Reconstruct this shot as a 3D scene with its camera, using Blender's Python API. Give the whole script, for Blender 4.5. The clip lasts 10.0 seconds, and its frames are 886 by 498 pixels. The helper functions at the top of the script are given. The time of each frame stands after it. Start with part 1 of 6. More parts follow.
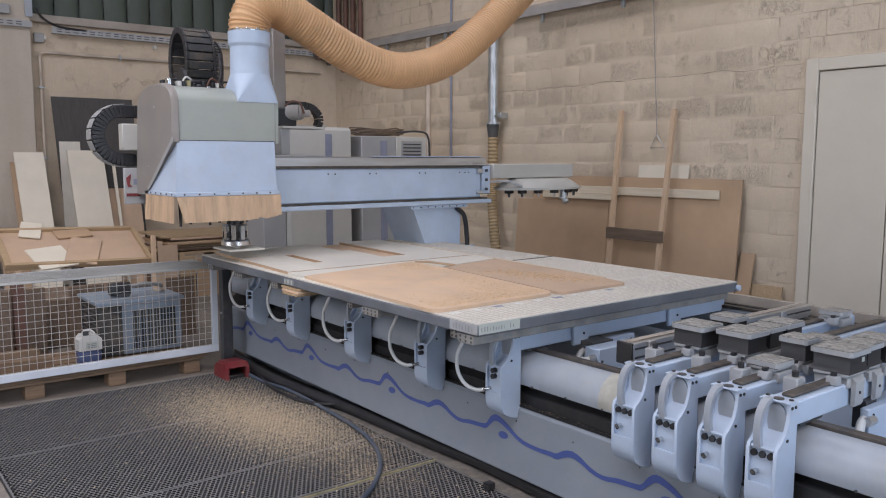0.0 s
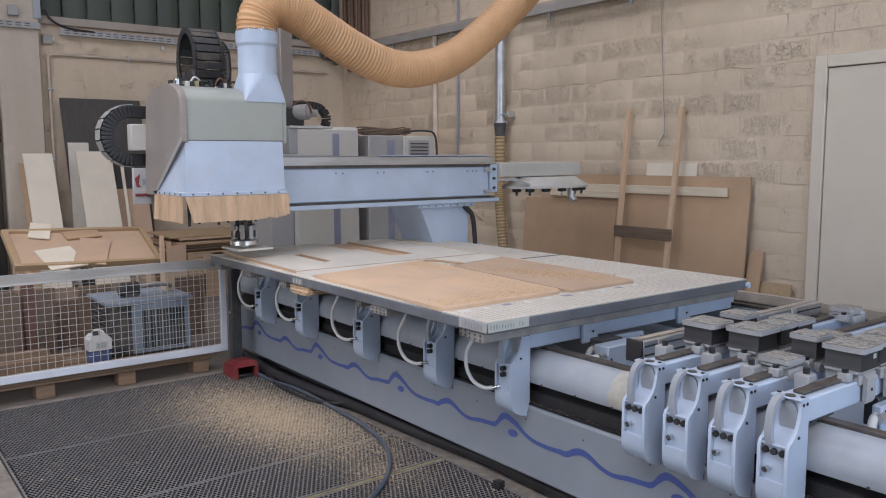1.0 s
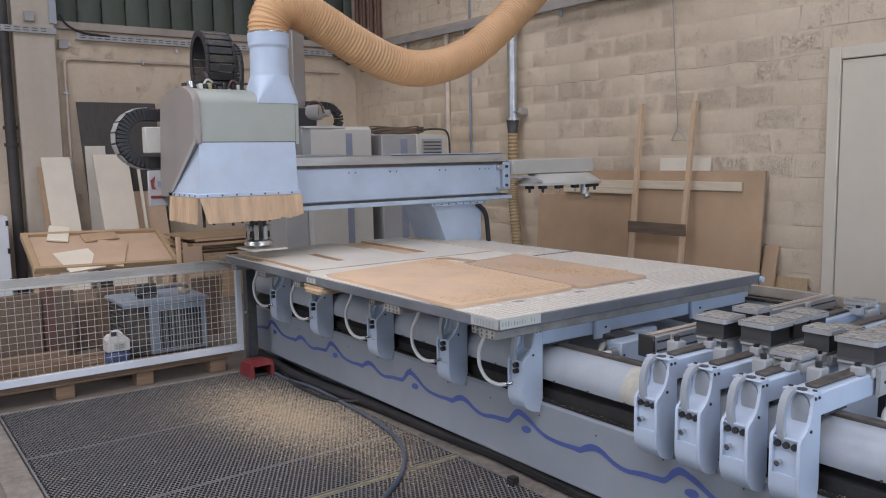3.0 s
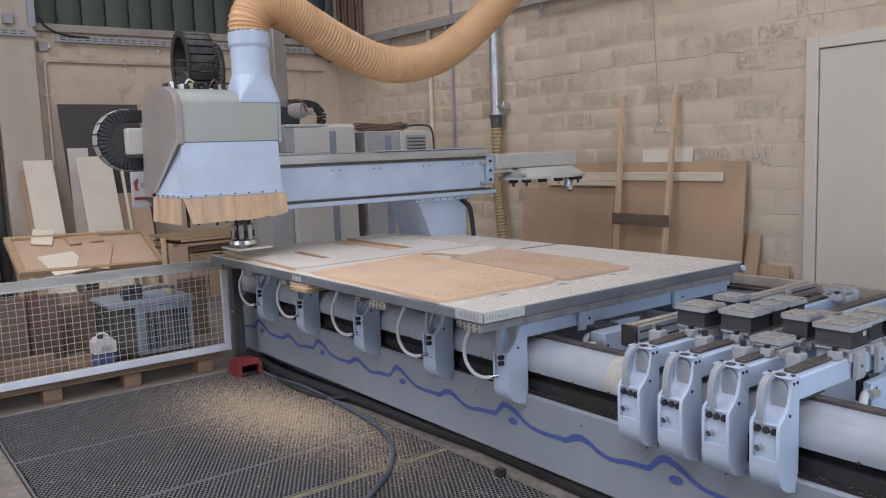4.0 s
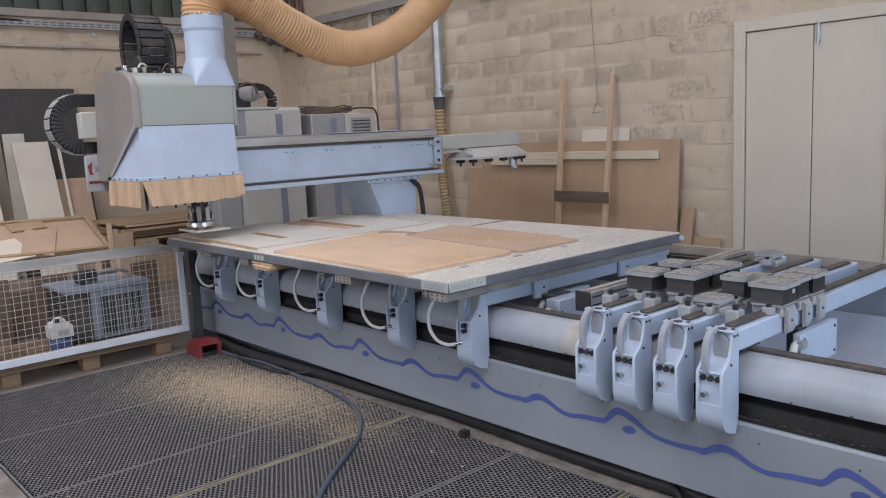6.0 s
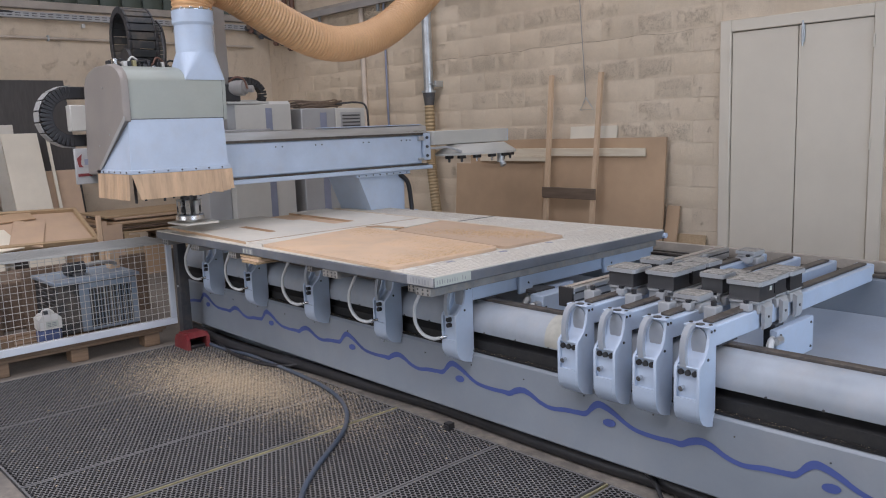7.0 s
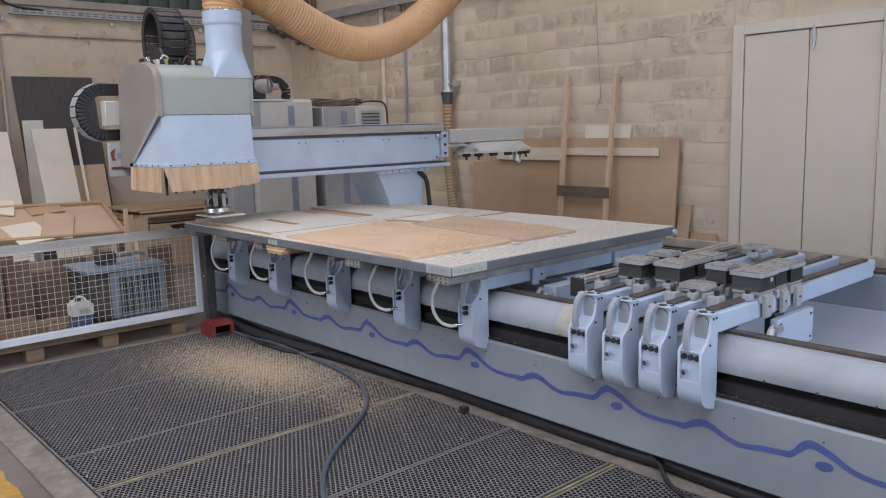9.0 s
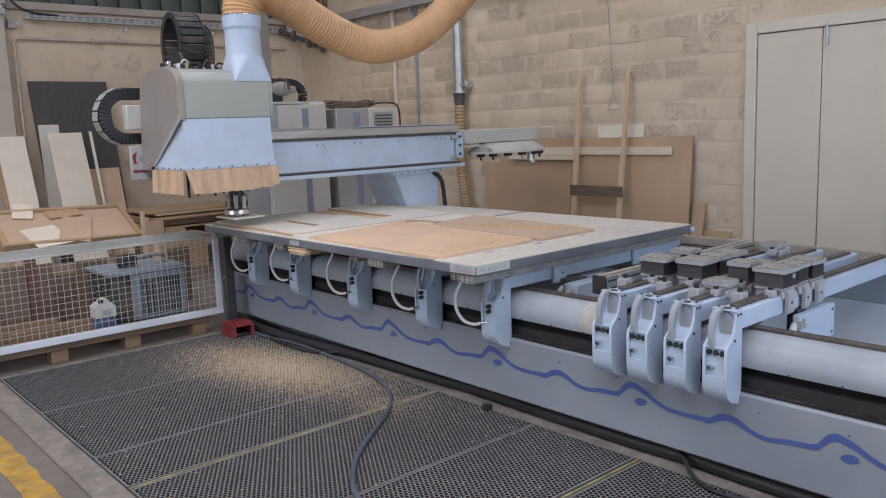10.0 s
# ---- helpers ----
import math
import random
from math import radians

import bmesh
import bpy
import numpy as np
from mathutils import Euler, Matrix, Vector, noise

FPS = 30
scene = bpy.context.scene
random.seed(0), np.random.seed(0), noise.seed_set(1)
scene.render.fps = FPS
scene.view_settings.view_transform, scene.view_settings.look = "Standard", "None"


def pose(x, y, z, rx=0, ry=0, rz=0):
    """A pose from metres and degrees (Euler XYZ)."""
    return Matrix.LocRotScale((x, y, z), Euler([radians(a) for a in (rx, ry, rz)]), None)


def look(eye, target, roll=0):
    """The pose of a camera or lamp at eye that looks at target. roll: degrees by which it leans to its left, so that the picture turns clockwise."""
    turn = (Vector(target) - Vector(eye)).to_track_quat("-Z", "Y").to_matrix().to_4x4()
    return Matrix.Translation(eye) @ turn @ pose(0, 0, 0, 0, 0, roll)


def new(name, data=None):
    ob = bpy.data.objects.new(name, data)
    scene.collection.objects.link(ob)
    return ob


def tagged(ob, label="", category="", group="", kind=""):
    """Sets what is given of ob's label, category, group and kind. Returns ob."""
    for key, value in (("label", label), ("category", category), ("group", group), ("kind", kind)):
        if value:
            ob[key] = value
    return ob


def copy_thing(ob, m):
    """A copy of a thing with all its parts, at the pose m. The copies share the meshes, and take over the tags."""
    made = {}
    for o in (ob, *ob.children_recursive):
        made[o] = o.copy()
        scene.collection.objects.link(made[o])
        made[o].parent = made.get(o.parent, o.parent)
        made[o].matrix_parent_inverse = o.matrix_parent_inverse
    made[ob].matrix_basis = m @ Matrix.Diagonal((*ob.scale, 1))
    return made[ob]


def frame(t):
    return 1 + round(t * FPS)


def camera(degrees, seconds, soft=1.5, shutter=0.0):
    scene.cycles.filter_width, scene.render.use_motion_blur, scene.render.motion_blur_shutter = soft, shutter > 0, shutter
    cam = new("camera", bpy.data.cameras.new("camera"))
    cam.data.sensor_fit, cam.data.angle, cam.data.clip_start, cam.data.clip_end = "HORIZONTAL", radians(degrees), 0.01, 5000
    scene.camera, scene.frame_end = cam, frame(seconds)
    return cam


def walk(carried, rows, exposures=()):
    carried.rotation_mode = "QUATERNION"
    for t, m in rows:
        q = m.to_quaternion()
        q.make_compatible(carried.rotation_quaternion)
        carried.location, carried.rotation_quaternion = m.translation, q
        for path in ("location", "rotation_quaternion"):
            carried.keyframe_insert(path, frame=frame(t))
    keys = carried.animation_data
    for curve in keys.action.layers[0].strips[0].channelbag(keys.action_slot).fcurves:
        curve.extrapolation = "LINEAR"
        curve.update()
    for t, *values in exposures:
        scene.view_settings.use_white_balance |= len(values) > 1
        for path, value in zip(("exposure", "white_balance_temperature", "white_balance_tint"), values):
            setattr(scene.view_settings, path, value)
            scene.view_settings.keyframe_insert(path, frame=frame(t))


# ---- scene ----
cam = camera(57.9, 10.0, soft=1.1)
PATH = [
    (0, (0.118, -0.03, 1.607), (1.342, 1.536, 1.381), 0.1),
    (0.5, (0.113, -0.023, 1.604), (1.328, 1.549, 1.376), -0.1),
    (1, (0.111, -0.025, 1.601), (1.321, 1.551, 1.374), -0.2),
    (1.5, (0.113, -0.024, 1.599), (1.313, 1.559, 1.372), -0.4),
    (2, (0.107, -0.032, 1.602), (1.298, 1.559, 1.375), -0.6),
    (2.5, (0.115, -0.04, 1.602), (1.297, 1.557, 1.373), -0.8),
    (4, (0.117, -0.087, 1.602), (1.318, 1.494, 1.359), -2.1),
    (4.5, (0.058, -0.103, 1.604), (1.323, 1.426, 1.356), -2.5),
    (5, (-0.04, -0.13, 1.6), (1.249, 1.376, 1.338), -2.9),
    (5.5, (-0.099, -0.153, 1.592), (1.207, 1.336, 1.314), -2.9),
    (7, (-0.15, -0.223, 1.604), (1.186, 1.233, 1.299), -2.1),
    (7.5, (-0.16, -0.292, 1.591), (1.175, 1.166, 1.286), -1.9),
    (8, (-0.2, -0.363, 1.58), (1.132, 1.097, 1.274), -1.8),
    (8.5, (-0.248, -0.395, 1.583), (1.072, 1.076, 1.276), -1.6),
    (9, (-0.303, -0.369, 1.591), (1.006, 1.113, 1.287), -1.6),
    (9.5, (-0.378, -0.35, 1.597), (0.918, 1.142, 1.293), -1.8),
    (10, (-0.411, -0.351, 1.597), (0.887, 1.14, 1.295), -2.1),
]
walk(cam, [(t, look(eye, target, roll)) for t, eye, target, roll in PATH], exposures=[(0, 0.0, 6400, 18), (10, 0.0, 6400, 18)])

# ---- world, sun, large lights ----
world = bpy.data.worlds.new("sky")
scene.world = world
world.use_nodes = True
wn = world.node_tree
sky = wn.nodes.new("ShaderNodeTexSky")
sky.sky_type, sky.sun_disc = "NISHITA", False
sky.sun_elevation, sky.sun_rotation = radians(48), radians(215)
wn.links.new(sky.outputs[0], wn.nodes["Background"].inputs[0])
wn.nodes["Background"].inputs[1].default_value = 0.12


def area_light(name, eye, target, sx, sy, power, colour):
    lamp = bpy.data.lights.new(name, "AREA")
    lamp.shape, lamp.size, lamp.size_y, lamp.energy, lamp.color = "RECTANGLE", sx, sy, power, colour
    ob = new(name, lamp)
    ob.matrix_world = look(eye, target)
    return ob


# daylight through the two roof lights and through the open gate behind the camera
area_light("roof_light_day", (-0.9, 2.0, 5.92), (-0.9, 2.001, 0), 3.0, 11.0, 350, (0.93, 0.96, 1.0))
area_light("roof_light_day", (4.6, 5.2, 5.92), (4.6, 5.201, 0), 1.4, 5.0, 82, (0.95, 0.97, 1.0))
area_light("gate_day", (2.6, -4.95, 2.1), (2.6, 0, 1.9), 5.4, 3.9, 215, (0.63, 0.81, 1.0))
# added fill from the west, brightens the panel under the table; its opening is assumed
area_light("west_fill_light", (-4.95, 4.4, 1.9), (0, 4.4, 1.7), 5.0, 3.4, 125, (0.90, 0.95, 1.0))
sun = bpy.data.lights.new("sun", "SUN")
sun.energy, sun.angle, sun.color = 0.6, radians(14), (1.0, 0.95, 0.88)
new("sun", sun).matrix_world = look((0, 0, 10), (3.5, 5.0, 1.6))
EXPOSURE = 0.0
scene.view_settings.exposure = EXPOSURE


# ---- materials ----
def nodes_of(name):
    m = bpy.data.materials.new(name)
    m.use_nodes = True
    nt = m.node_tree
    return m, nt, nt.nodes["Principled BSDF"]


def noise_node(nt, vec, scale, detail=4.0, rough=0.6):
    n = nt.nodes.new("ShaderNodeTexNoise")
    n.inputs["Scale"].default_value, n.inputs["Detail"].default_value, n.inputs["Roughness"].default_value = scale, detail, rough
    nt.links.new(vec, n.inputs["Vector"])
    return n.outputs["Fac"]


def ramp(nt, fac, lo, hi, a=0.0, b=1.0):
    n = nt.nodes.new("ShaderNodeMapRange")
    n.inputs[1].default_value, n.inputs[2].default_value, n.inputs[3].default_value, n.inputs[4].default_value = lo, hi, a, b
    nt.links.new(fac, n.inputs[0])
    return n.outputs[0]


def math_node(nt, op, a, b):
    n = nt.nodes.new("ShaderNodeMath")
    n.operation = op
    for i, s in enumerate((a, b)):
        if isinstance(s, (int, float)):
            n.inputs[i].default_value = s
        else:
            nt.links.new(s, n.inputs[i])
    return n.outputs[0]


def mix(nt, fac, a, b):
    n = nt.nodes.new("ShaderNodeMix")
    n.data_type = "RGBA"
    for i, s in ((0, fac), (6, a), (7, b)):
        if isinstance(s, (int, float)):
            n.inputs[i].default_value = s
        elif isinstance(s, tuple):
            n.inputs[i].default_value = (*s, 1)
        else:
            nt.links.new(s, n.inputs[i])
    return n.outputs[2]


def bump(nt, bsdf, height, strength, dist=0.01):
    n = nt.nodes.new("ShaderNodeBump")
    n.inputs["Strength"].default_value, n.inputs["Distance"].default_value = strength, dist
    nt.links.new(height, n.inputs["Height"])
    nt.links.new(n.outputs[0], bsdf.inputs["Normal"])


def coords(nt, stretch=(1, 1, 1), which="Object", spread=False):
    tc = nt.nodes.new("ShaderNodeTexCoord")
    mp = nt.nodes.new("ShaderNodeMapping")
    mp.inputs["Scale"].default_value = stretch
    nt.links.new(tc.outputs[which], mp.inputs["Vector"])
    if spread:
        info = nt.nodes.new("ShaderNodeObjectInfo")
        sc = math_node(nt, "MULTIPLY", info.outputs["Random"], 37.0)
        cb = nt.nodes.new("ShaderNodeCombineXYZ")
        for i in range(3):
            nt.links.new(sc, cb.inputs[i])
        nt.links.new(cb.outputs[0], mp.inputs["Location"])
    return mp.outputs[0]


def surface(name, rgb, rough=0.5, metal=0.0, wear=0.12, scale=2.5, grain=60.0, relief=0.06, dust=0.0, dust_rgb=(0.55, 0.42, 0.28), stretch=(1, 1, 1), spread=False):
    """A plain surface with broad stains, fine grain and, where asked, a coat of fine dust in patches."""
    m, nt, b = nodes_of(name)
    v = coords(nt, stretch, spread=spread)
    big, small = noise_node(nt, v, scale), noise_node(nt, v, grain, 3.0)
    dark = tuple(c * (1 - 2 * wear) for c in rgb)
    light = tuple(min(1, c * (1 + wear)) for c in rgb)
    col = mix(nt, ramp(nt, big, 0.3, 0.7), dark, light)
    col = mix(nt, ramp(nt, small, 0.35, 0.75, 0.0, wear), col, tuple(c * 0.55 for c in rgb))
    if dust:
        d = noise_node(nt, v, scale * 2.3, 6.0, 0.7)
        col = mix(nt, ramp(nt, d, 0.45, 0.75, 0.0, dust), col, dust_rgb)
    nt.links.new(col, b.inputs["Base Color"])
    nt.links.new(ramp(nt, big, 0.25, 0.75, max(0.05, rough - 0.1), min(1, rough + 0.12)), b.inputs["Roughness"])
    b.inputs["Metallic"].default_value = metal
    bump(nt, b, small, relief, 0.004)
    return m


def block_paint(name, paint_rgb, pit_rgb, rough_share, spread=True):
    """Old paint over rough concrete blocks: some blocks left open and pitted, the rest smeared smooth."""
    m, nt, b = nodes_of(name)
    v = nt.nodes.new("ShaderNodeNewGeometry").outputs["Position"]
    patch = noise_node(nt, v, 6.0, 6.0, 0.7)
    pit = noise_node(nt, v, 125.0, 3.0, 0.6)
    broad = noise_node(nt, v, 0.8, 4.0)
    mid = noise_node(nt, v, 11.0, 5.0, 0.65)
    fine = noise_node(nt, v, 38.0, 4.0, 0.6)
    if spread:
        info = nt.nodes.new("ShaderNodeObjectInfo")
        own = math_node(nt, "MULTIPLY", math_node(nt, "SUBTRACT", info.outputs["Random"], 0.5), 0.42)
        patch = math_node(nt, "ADD", math_node(nt, "MULTIPLY", patch, 0.75), math_node(nt, "ADD", own, 0.12))
    here = ramp(nt, patch, 0.70 - rough_share, 0.80 - rough_share)
    if spread:
        tc = nt.nodes.new("ShaderNodeTexCoord")
        sep = nt.nodes.new("ShaderNodeSeparateXYZ")
        nt.links.new(tc.outputs["Object"], sep.inputs[0])
        blur = math_node(nt, "MULTIPLY", math_node(nt, "SUBTRACT", mid, 0.5), 0.10)
        for axis, size in (("Y", 0.398), ("Z", 0.198)):
            near = math_node(nt, "MINIMUM", sep.outputs[axis], math_node(nt, "SUBTRACT", size, sep.outputs[axis]))
            here = math_node(nt, "MULTIPLY", here, ramp(nt, math_node(nt, "ADD", near, blur), 0.012, 0.035))
    here = math_node(nt, "ADD", math_node(nt, "MULTIPLY", here, 0.78), 0.22)
    holes = math_node(nt, "MULTIPLY", ramp(nt, pit, 0.52, 0.61), here)
    col = mix(nt, ramp(nt, broad, 0.3, 0.7), tuple(c * f for c, f in zip(paint_rgb, (0.86, 0.85, 0.83))), tuple(min(1, c * 1.05) for c in paint_rgb))
    streak_v = coords(nt, (3.0, 3.0, 0.35), "Object") if not spread else v
    stain = noise_node(nt, streak_v, 0.9, 5.0, 0.7)
    col = mix(nt, ramp(nt, stain, 0.48, 0.70, 0.0, 0.45), col, tuple(c * f for c, f in zip(paint_rgb, (0.84, 0.80, 0.74))))
    col = mix(nt, ramp(nt, mid, 0.45, 0.72, 0.0, 0.32), col, tuple(c * 0.80 for c in paint_rgb))
    col = mix(nt, ramp(nt, fine, 0.52, 0.72, 0.0, 0.22), col, tuple(min(1, c * 1.16) for c in paint_rgb))
    col = mix(nt, math_node(nt, "MULTIPLY", holes, 0.46), col, pit_rgb)
    nt.links.new(col, b.inputs["Base Color"])
    b.inputs["Roughness"].default_value = 0.9
    h = math_node(nt, "SUBTRACT", math_node(nt, "ADD", math_node(nt, "MULTIPLY", mid, 0.7), math_node(nt, "MULTIPLY", fine, 0.35)), holes)
    bump(nt, b, h, 1.0, 0.007)
    return m


def wood(name, rgb, dark, scale=1.0, rough=0.6, along=0, spread=True):
    m, nt, b = nodes_of(name)
    s = [14 * scale, 14 * scale, 14 * scale]
    s[along] = 1.2 * scale
    v = coords(nt, tuple(s), spread=spread)
    g = noise_node(nt, v, 3.0, 6.0, 0.65)
    v2 = coords(nt, spread=spread)
    big = noise_node(nt, v2, 2.0)
    col = mix(nt, ramp(nt, g, 0.3, 0.7), dark, rgb)
    col = mix(nt, ramp(nt, big, 0.35, 0.75, 0.0, 0.35), col, tuple(c * 0.7 for c in rgb))
    nt.links.new(col, b.inputs["Base Color"])
    b.inputs["Roughness"].default_value = rough
    bump(nt, b, g, 0.12, 0.003)
    return m


def floor_material():
    """Worn grey concrete with sawdust swept into drifts."""
    m, nt, b = nodes_of("worn concrete floor")
    v = coords(nt)
    big, mid, fine = noise_node(nt, v, 0.7, 5.0), noise_node(nt, v, 6.0, 6.0), noise_node(nt, v, 140.0, 2.0)
    col = mix(nt, ramp(nt, big, 0.3, 0.7), (0.12, 0.105, 0.09), (0.21, 0.18, 0.15))
    col = mix(nt, ramp(nt, mid, 0.45, 0.75, 0.0, 0.6), col, (0.12, 0.105, 0.09))
    col = mix(nt, ramp(nt, fine, 0.6, 0.72, 0.0, 0.5), col, (0.42, 0.36, 0.28))
    nt.links.new(col, b.inputs["Base Color"])
    b.inputs["Roughness"].default_value = 0.85
    bump(nt, b, mid, 0.25, 0.004)
    return m


def rubber_mat_material(name, low, high):
    """Dusty rubber: sawdust caught in one broad drift, fading to clean rubber."""
    m, nt, b = nodes_of(name)
    tc = nt.nodes.new("ShaderNodeTexCoord")
    geo = nt.nodes.new("ShaderNodeNewGeometry")
    v = geo.outputs["Position"]
    fine, mid = noise_node(nt, v, 190.0, 2.0), noise_node(nt, v, 9.0, 5.0)
    col = mix(nt, mid, low, high)

    def drift(cx, cy, rx, ry, turn, edge):
        mp = nt.nodes.new("ShaderNodeMapping")
        mp.vector_type = "TEXTURE"
        mp.inputs["Location"].default_value, mp.inputs["Scale"].default_value = (cx, cy, 0), (rx, ry, 50)
        mp.inputs["Rotation"].default_value = (0, 0, radians(turn))
        nt.links.new(v, mp.inputs["Vector"])
        ln = nt.nodes.new("ShaderNodeVectorMath")
        ln.operation = "LENGTH"
        nt.links.new(mp.outputs[0], ln.inputs[0])
        d = math_node(nt, "ADD", ln.outputs["Value"], math_node(nt, "MULTIPLY", math_node(nt, "SUBTRACT", mid, 0.5), 0.9))
        return ramp(nt, d, edge, 1.0, 1.0, 0.0)

    amount = math_node(nt, "MAXIMUM", drift(2.20, 4.40, 0.74, 1.6, 9, 0.0), drift(2.25, 3.3, 0.4, 0.55, 0, -0.6))
    amount = math_node(nt, "MULTIPLY", amount, ramp(nt, mid, 0.25, 0.6, 0.55, 1.0))
    clump = math_node(nt, "ADD", math_node(nt, "MULTIPLY", fine, 0.55), math_node(nt, "MULTIPLY", noise_node(nt, v, 55.0, 4.0, 0.7), 0.45))
    part_dust = ramp(nt, math_node(nt, "ADD", clump, math_node(nt, "MULTIPLY", amount, 0.34)), 0.62, 0.76, 0.0, 0.9)
    thin = ramp(nt, fine, 0.66, 0.72, 0.0, 0.3)
    col = mix(nt, math_node(nt, "MAXIMUM", part_dust, thin), col, (0.60, 0.475, 0.33))
    nt.links.new(col, b.inputs["Base Color"])
    b.inputs["Roughness"].default_value = 0.62
    return m


BLOCK = block_paint("painted concrete block", (0.70, 0.585, 0.445), (0.34, 0.27, 0.205), 0.21)
BLOCK_FAR = block_paint("painted block wall far", (0.70, 0.585, 0.45), (0.34, 0.27, 0.205), 0.17, spread=False)
MORTAR = surface("painted mortar", (0.60, 0.51, 0.42), 0.9, wear=0.15, grain=90, relief=0.3)
RENDER_MAT = block_paint("grey cement render", (0.60, 0.53, 0.45), (0.34, 0.29, 0.24), 0.02, spread=False)
CEILING = surface("grey roof sheet", (0.45, 0.45, 0.44), 0.7)
PLAIN_WALL = surface("pale wall paint", (0.62, 0.57, 0.50), 0.85, wear=0.15, scale=0.8)
FLOOR = floor_material()
MAT = rubber_mat_material("dusty honeycomb rubber", (0.11, 0.11, 0.115), (0.22, 0.212, 0.205))
# near-black copy of the mat rubber: shade inside the cells painted as colour
MAT_SHADE = rubber_mat_material("mat cells and floor darkened for shade", (0.012, 0.012, 0.014), (0.03, 0.029, 0.029))
KERB = surface("dusty steel edging", (0.22, 0.197, 0.172), 0.7, 0.1, wear=0.2, scale=7, dust=0.6, dust_rgb=(0.40, 0.34, 0.27))
GUARD = surface("dusty pale guard strip", (0.40, 0.35, 0.295), 0.7, wear=0.15, scale=5)
YELLOW = surface("worn yellow floor paint", (0.50, 0.28, 0.035), 0.75, wear=0.25, scale=9, dust=0.8, dust_rgb=(0.25, 0.21, 0.17))
YELLOW_STRIP = surface("yellow rubber strip", (0.36, 0.32, 0.17), 0.7, wear=0.25, scale=12, dust=0.5, dust_rgb=(0.32, 0.27, 0.21))
PAINT = surface("pale blue-grey machine enamel", (0.49, 0.585, 0.72), 0.38, wear=0.06, scale=3.0, relief=0.02, dust=0.10)
PANEL = surface("grey machine front panel enamel", (0.275, 0.31, 0.35), 0.42, wear=0.07, scale=1.5, relief=0.02, dust=0.08)
PAINT_WARM = surface("beige-grey plastic hood", (0.275, 0.25, 0.23), 0.45, wear=0.08, relief=0.03, dust=0.08)
PAINT_GREEN = surface("grey-green enamel hood", (0.37, 0.40, 0.365), 0.4, wear=0.05, relief=0.02, dust=0.08)
WAVE_BLUE = surface("deep blue vinyl stripe", (0.085, 0.125, 0.36), 0.45, wear=0.1, relief=0.01)
TUBE_MAT = surface("white enamelled guide tube", (0.36, 0.40, 0.45), 0.40, wear=0.08, scale=4, relief=0.02, dust=0.15)
DARK_STEEL = surface("dark painted steel", (0.065, 0.07, 0.078), 0.5, 0.2, wear=0.15, dust=0.15)
TABLE_EDGE = surface("blue-grey anodised frame", (0.165, 0.18, 0.205), 0.45, 0.2, wear=0.12, dust=0.12)
BLACK = surface("black rubber", (0.022, 0.022, 0.025), 0.45, wear=0.2, dust=0.03)
BLACK_DUSTY = surface("dusty black bellows", (0.012, 0.012, 0.013), 0.6, wear=0.2, scale=9, grain=120, dust=0.035, dust_rgb=(0.4, 0.33, 0.27))
BROWN_RAIL = surface("dusty guide rail", (0.085, 0.075, 0.068), 0.5, 0.3, wear=0.2, scale=6, dust=0.32, dust_rgb=(0.34, 0.27, 0.2))
ALU = surface("brushed aluminium", (0.60, 0.61, 0.62), 0.35, 0.85, wear=0.08, stretch=(1, 8, 8), dust=0.12)
STEEL = surface("galvanised steel", (0.55, 0.58, 0.60), 0.36, 0.8, wear=0.12, scale=8)
CHROME = surface("machined steel", (0.68, 0.69, 0.70), 0.2, 1.0, wear=0.08)
POD_TOP = surface("scuffed grey rubber pad", (0.30, 0.29, 0.265), 0.85, wear=0.35, scale=32, grain=110, relief=0.9, dust=0.75, dust_rgb=(0.56, 0.52, 0.46))
POD_GREY = surface("light grey pod casting", (0.40, 0.41, 0.42), 0.5, wear=0.12, dust=0.2)
WHITE_MELAMINE = surface("dusty white melamine", (0.71, 0.675, 0.60), 0.5, wear=0.06, scale=3, dust=0.22, dust_rgb=(0.60, 0.47, 0.33))
WHITE_BOARD = surface("cream laminated board", (0.76, 0.70, 0.58), 0.5, wear=0.05, scale=2)
MDF = surface("raw brown fibreboard", (0.49, 0.335, 0.21), 0.75, wear=0.08, scale=1.6, grain=180, relief=0.05)
MDF_DUSTY = surface("fibreboard under sawdust", (0.67, 0.485, 0.335), 0.8, wear=0.08, scale=2.2, grain=160, relief=0.25, dust=0.75, dust_rgb=(0.70, 0.48, 0.29))
MDF_PINK = surface("pale brown fibreboard", (0.55, 0.395, 0.28), 0.75, wear=0.08, scale=1.6, grain=160, dust=0.4, dust_rgb=(0.62, 0.44, 0.26))
FLOOR_CHIPS = surface("pale wood chips", (0.66, 0.53, 0.36), 0.9, wear=0.25, scale=40)
SAWDUST = surface("golden sawdust", (0.66, 0.44, 0.24), 0.95, wear=0.25, scale=40, grain=260, relief=0.6)
PINE = wood("pine batten", (0.66, 0.48, 0.33), (0.52, 0.36, 0.22), along=2)
PINE_Y = wood("pine plank", (0.74, 0.66, 0.52), (0.62, 0.51, 0.37), along=1)
PINE_X = wood("rough pallet pine", (0.30, 0.20, 0.125), (0.16, 0.10, 0.06), along=0)
PLY = wood("plywood", (0.50, 0.36, 0.22), (0.36, 0.25, 0.14), along=0)
DARK_WOOD = wood("weathered brown board", (0.20, 0.14, 0.10), (0.11, 0.075, 0.05), along=1)
DARK_PANEL = wood("charcoal woodgrain laminate", (0.085, 0.078, 0.074), (0.055, 0.05, 0.048), along=2)
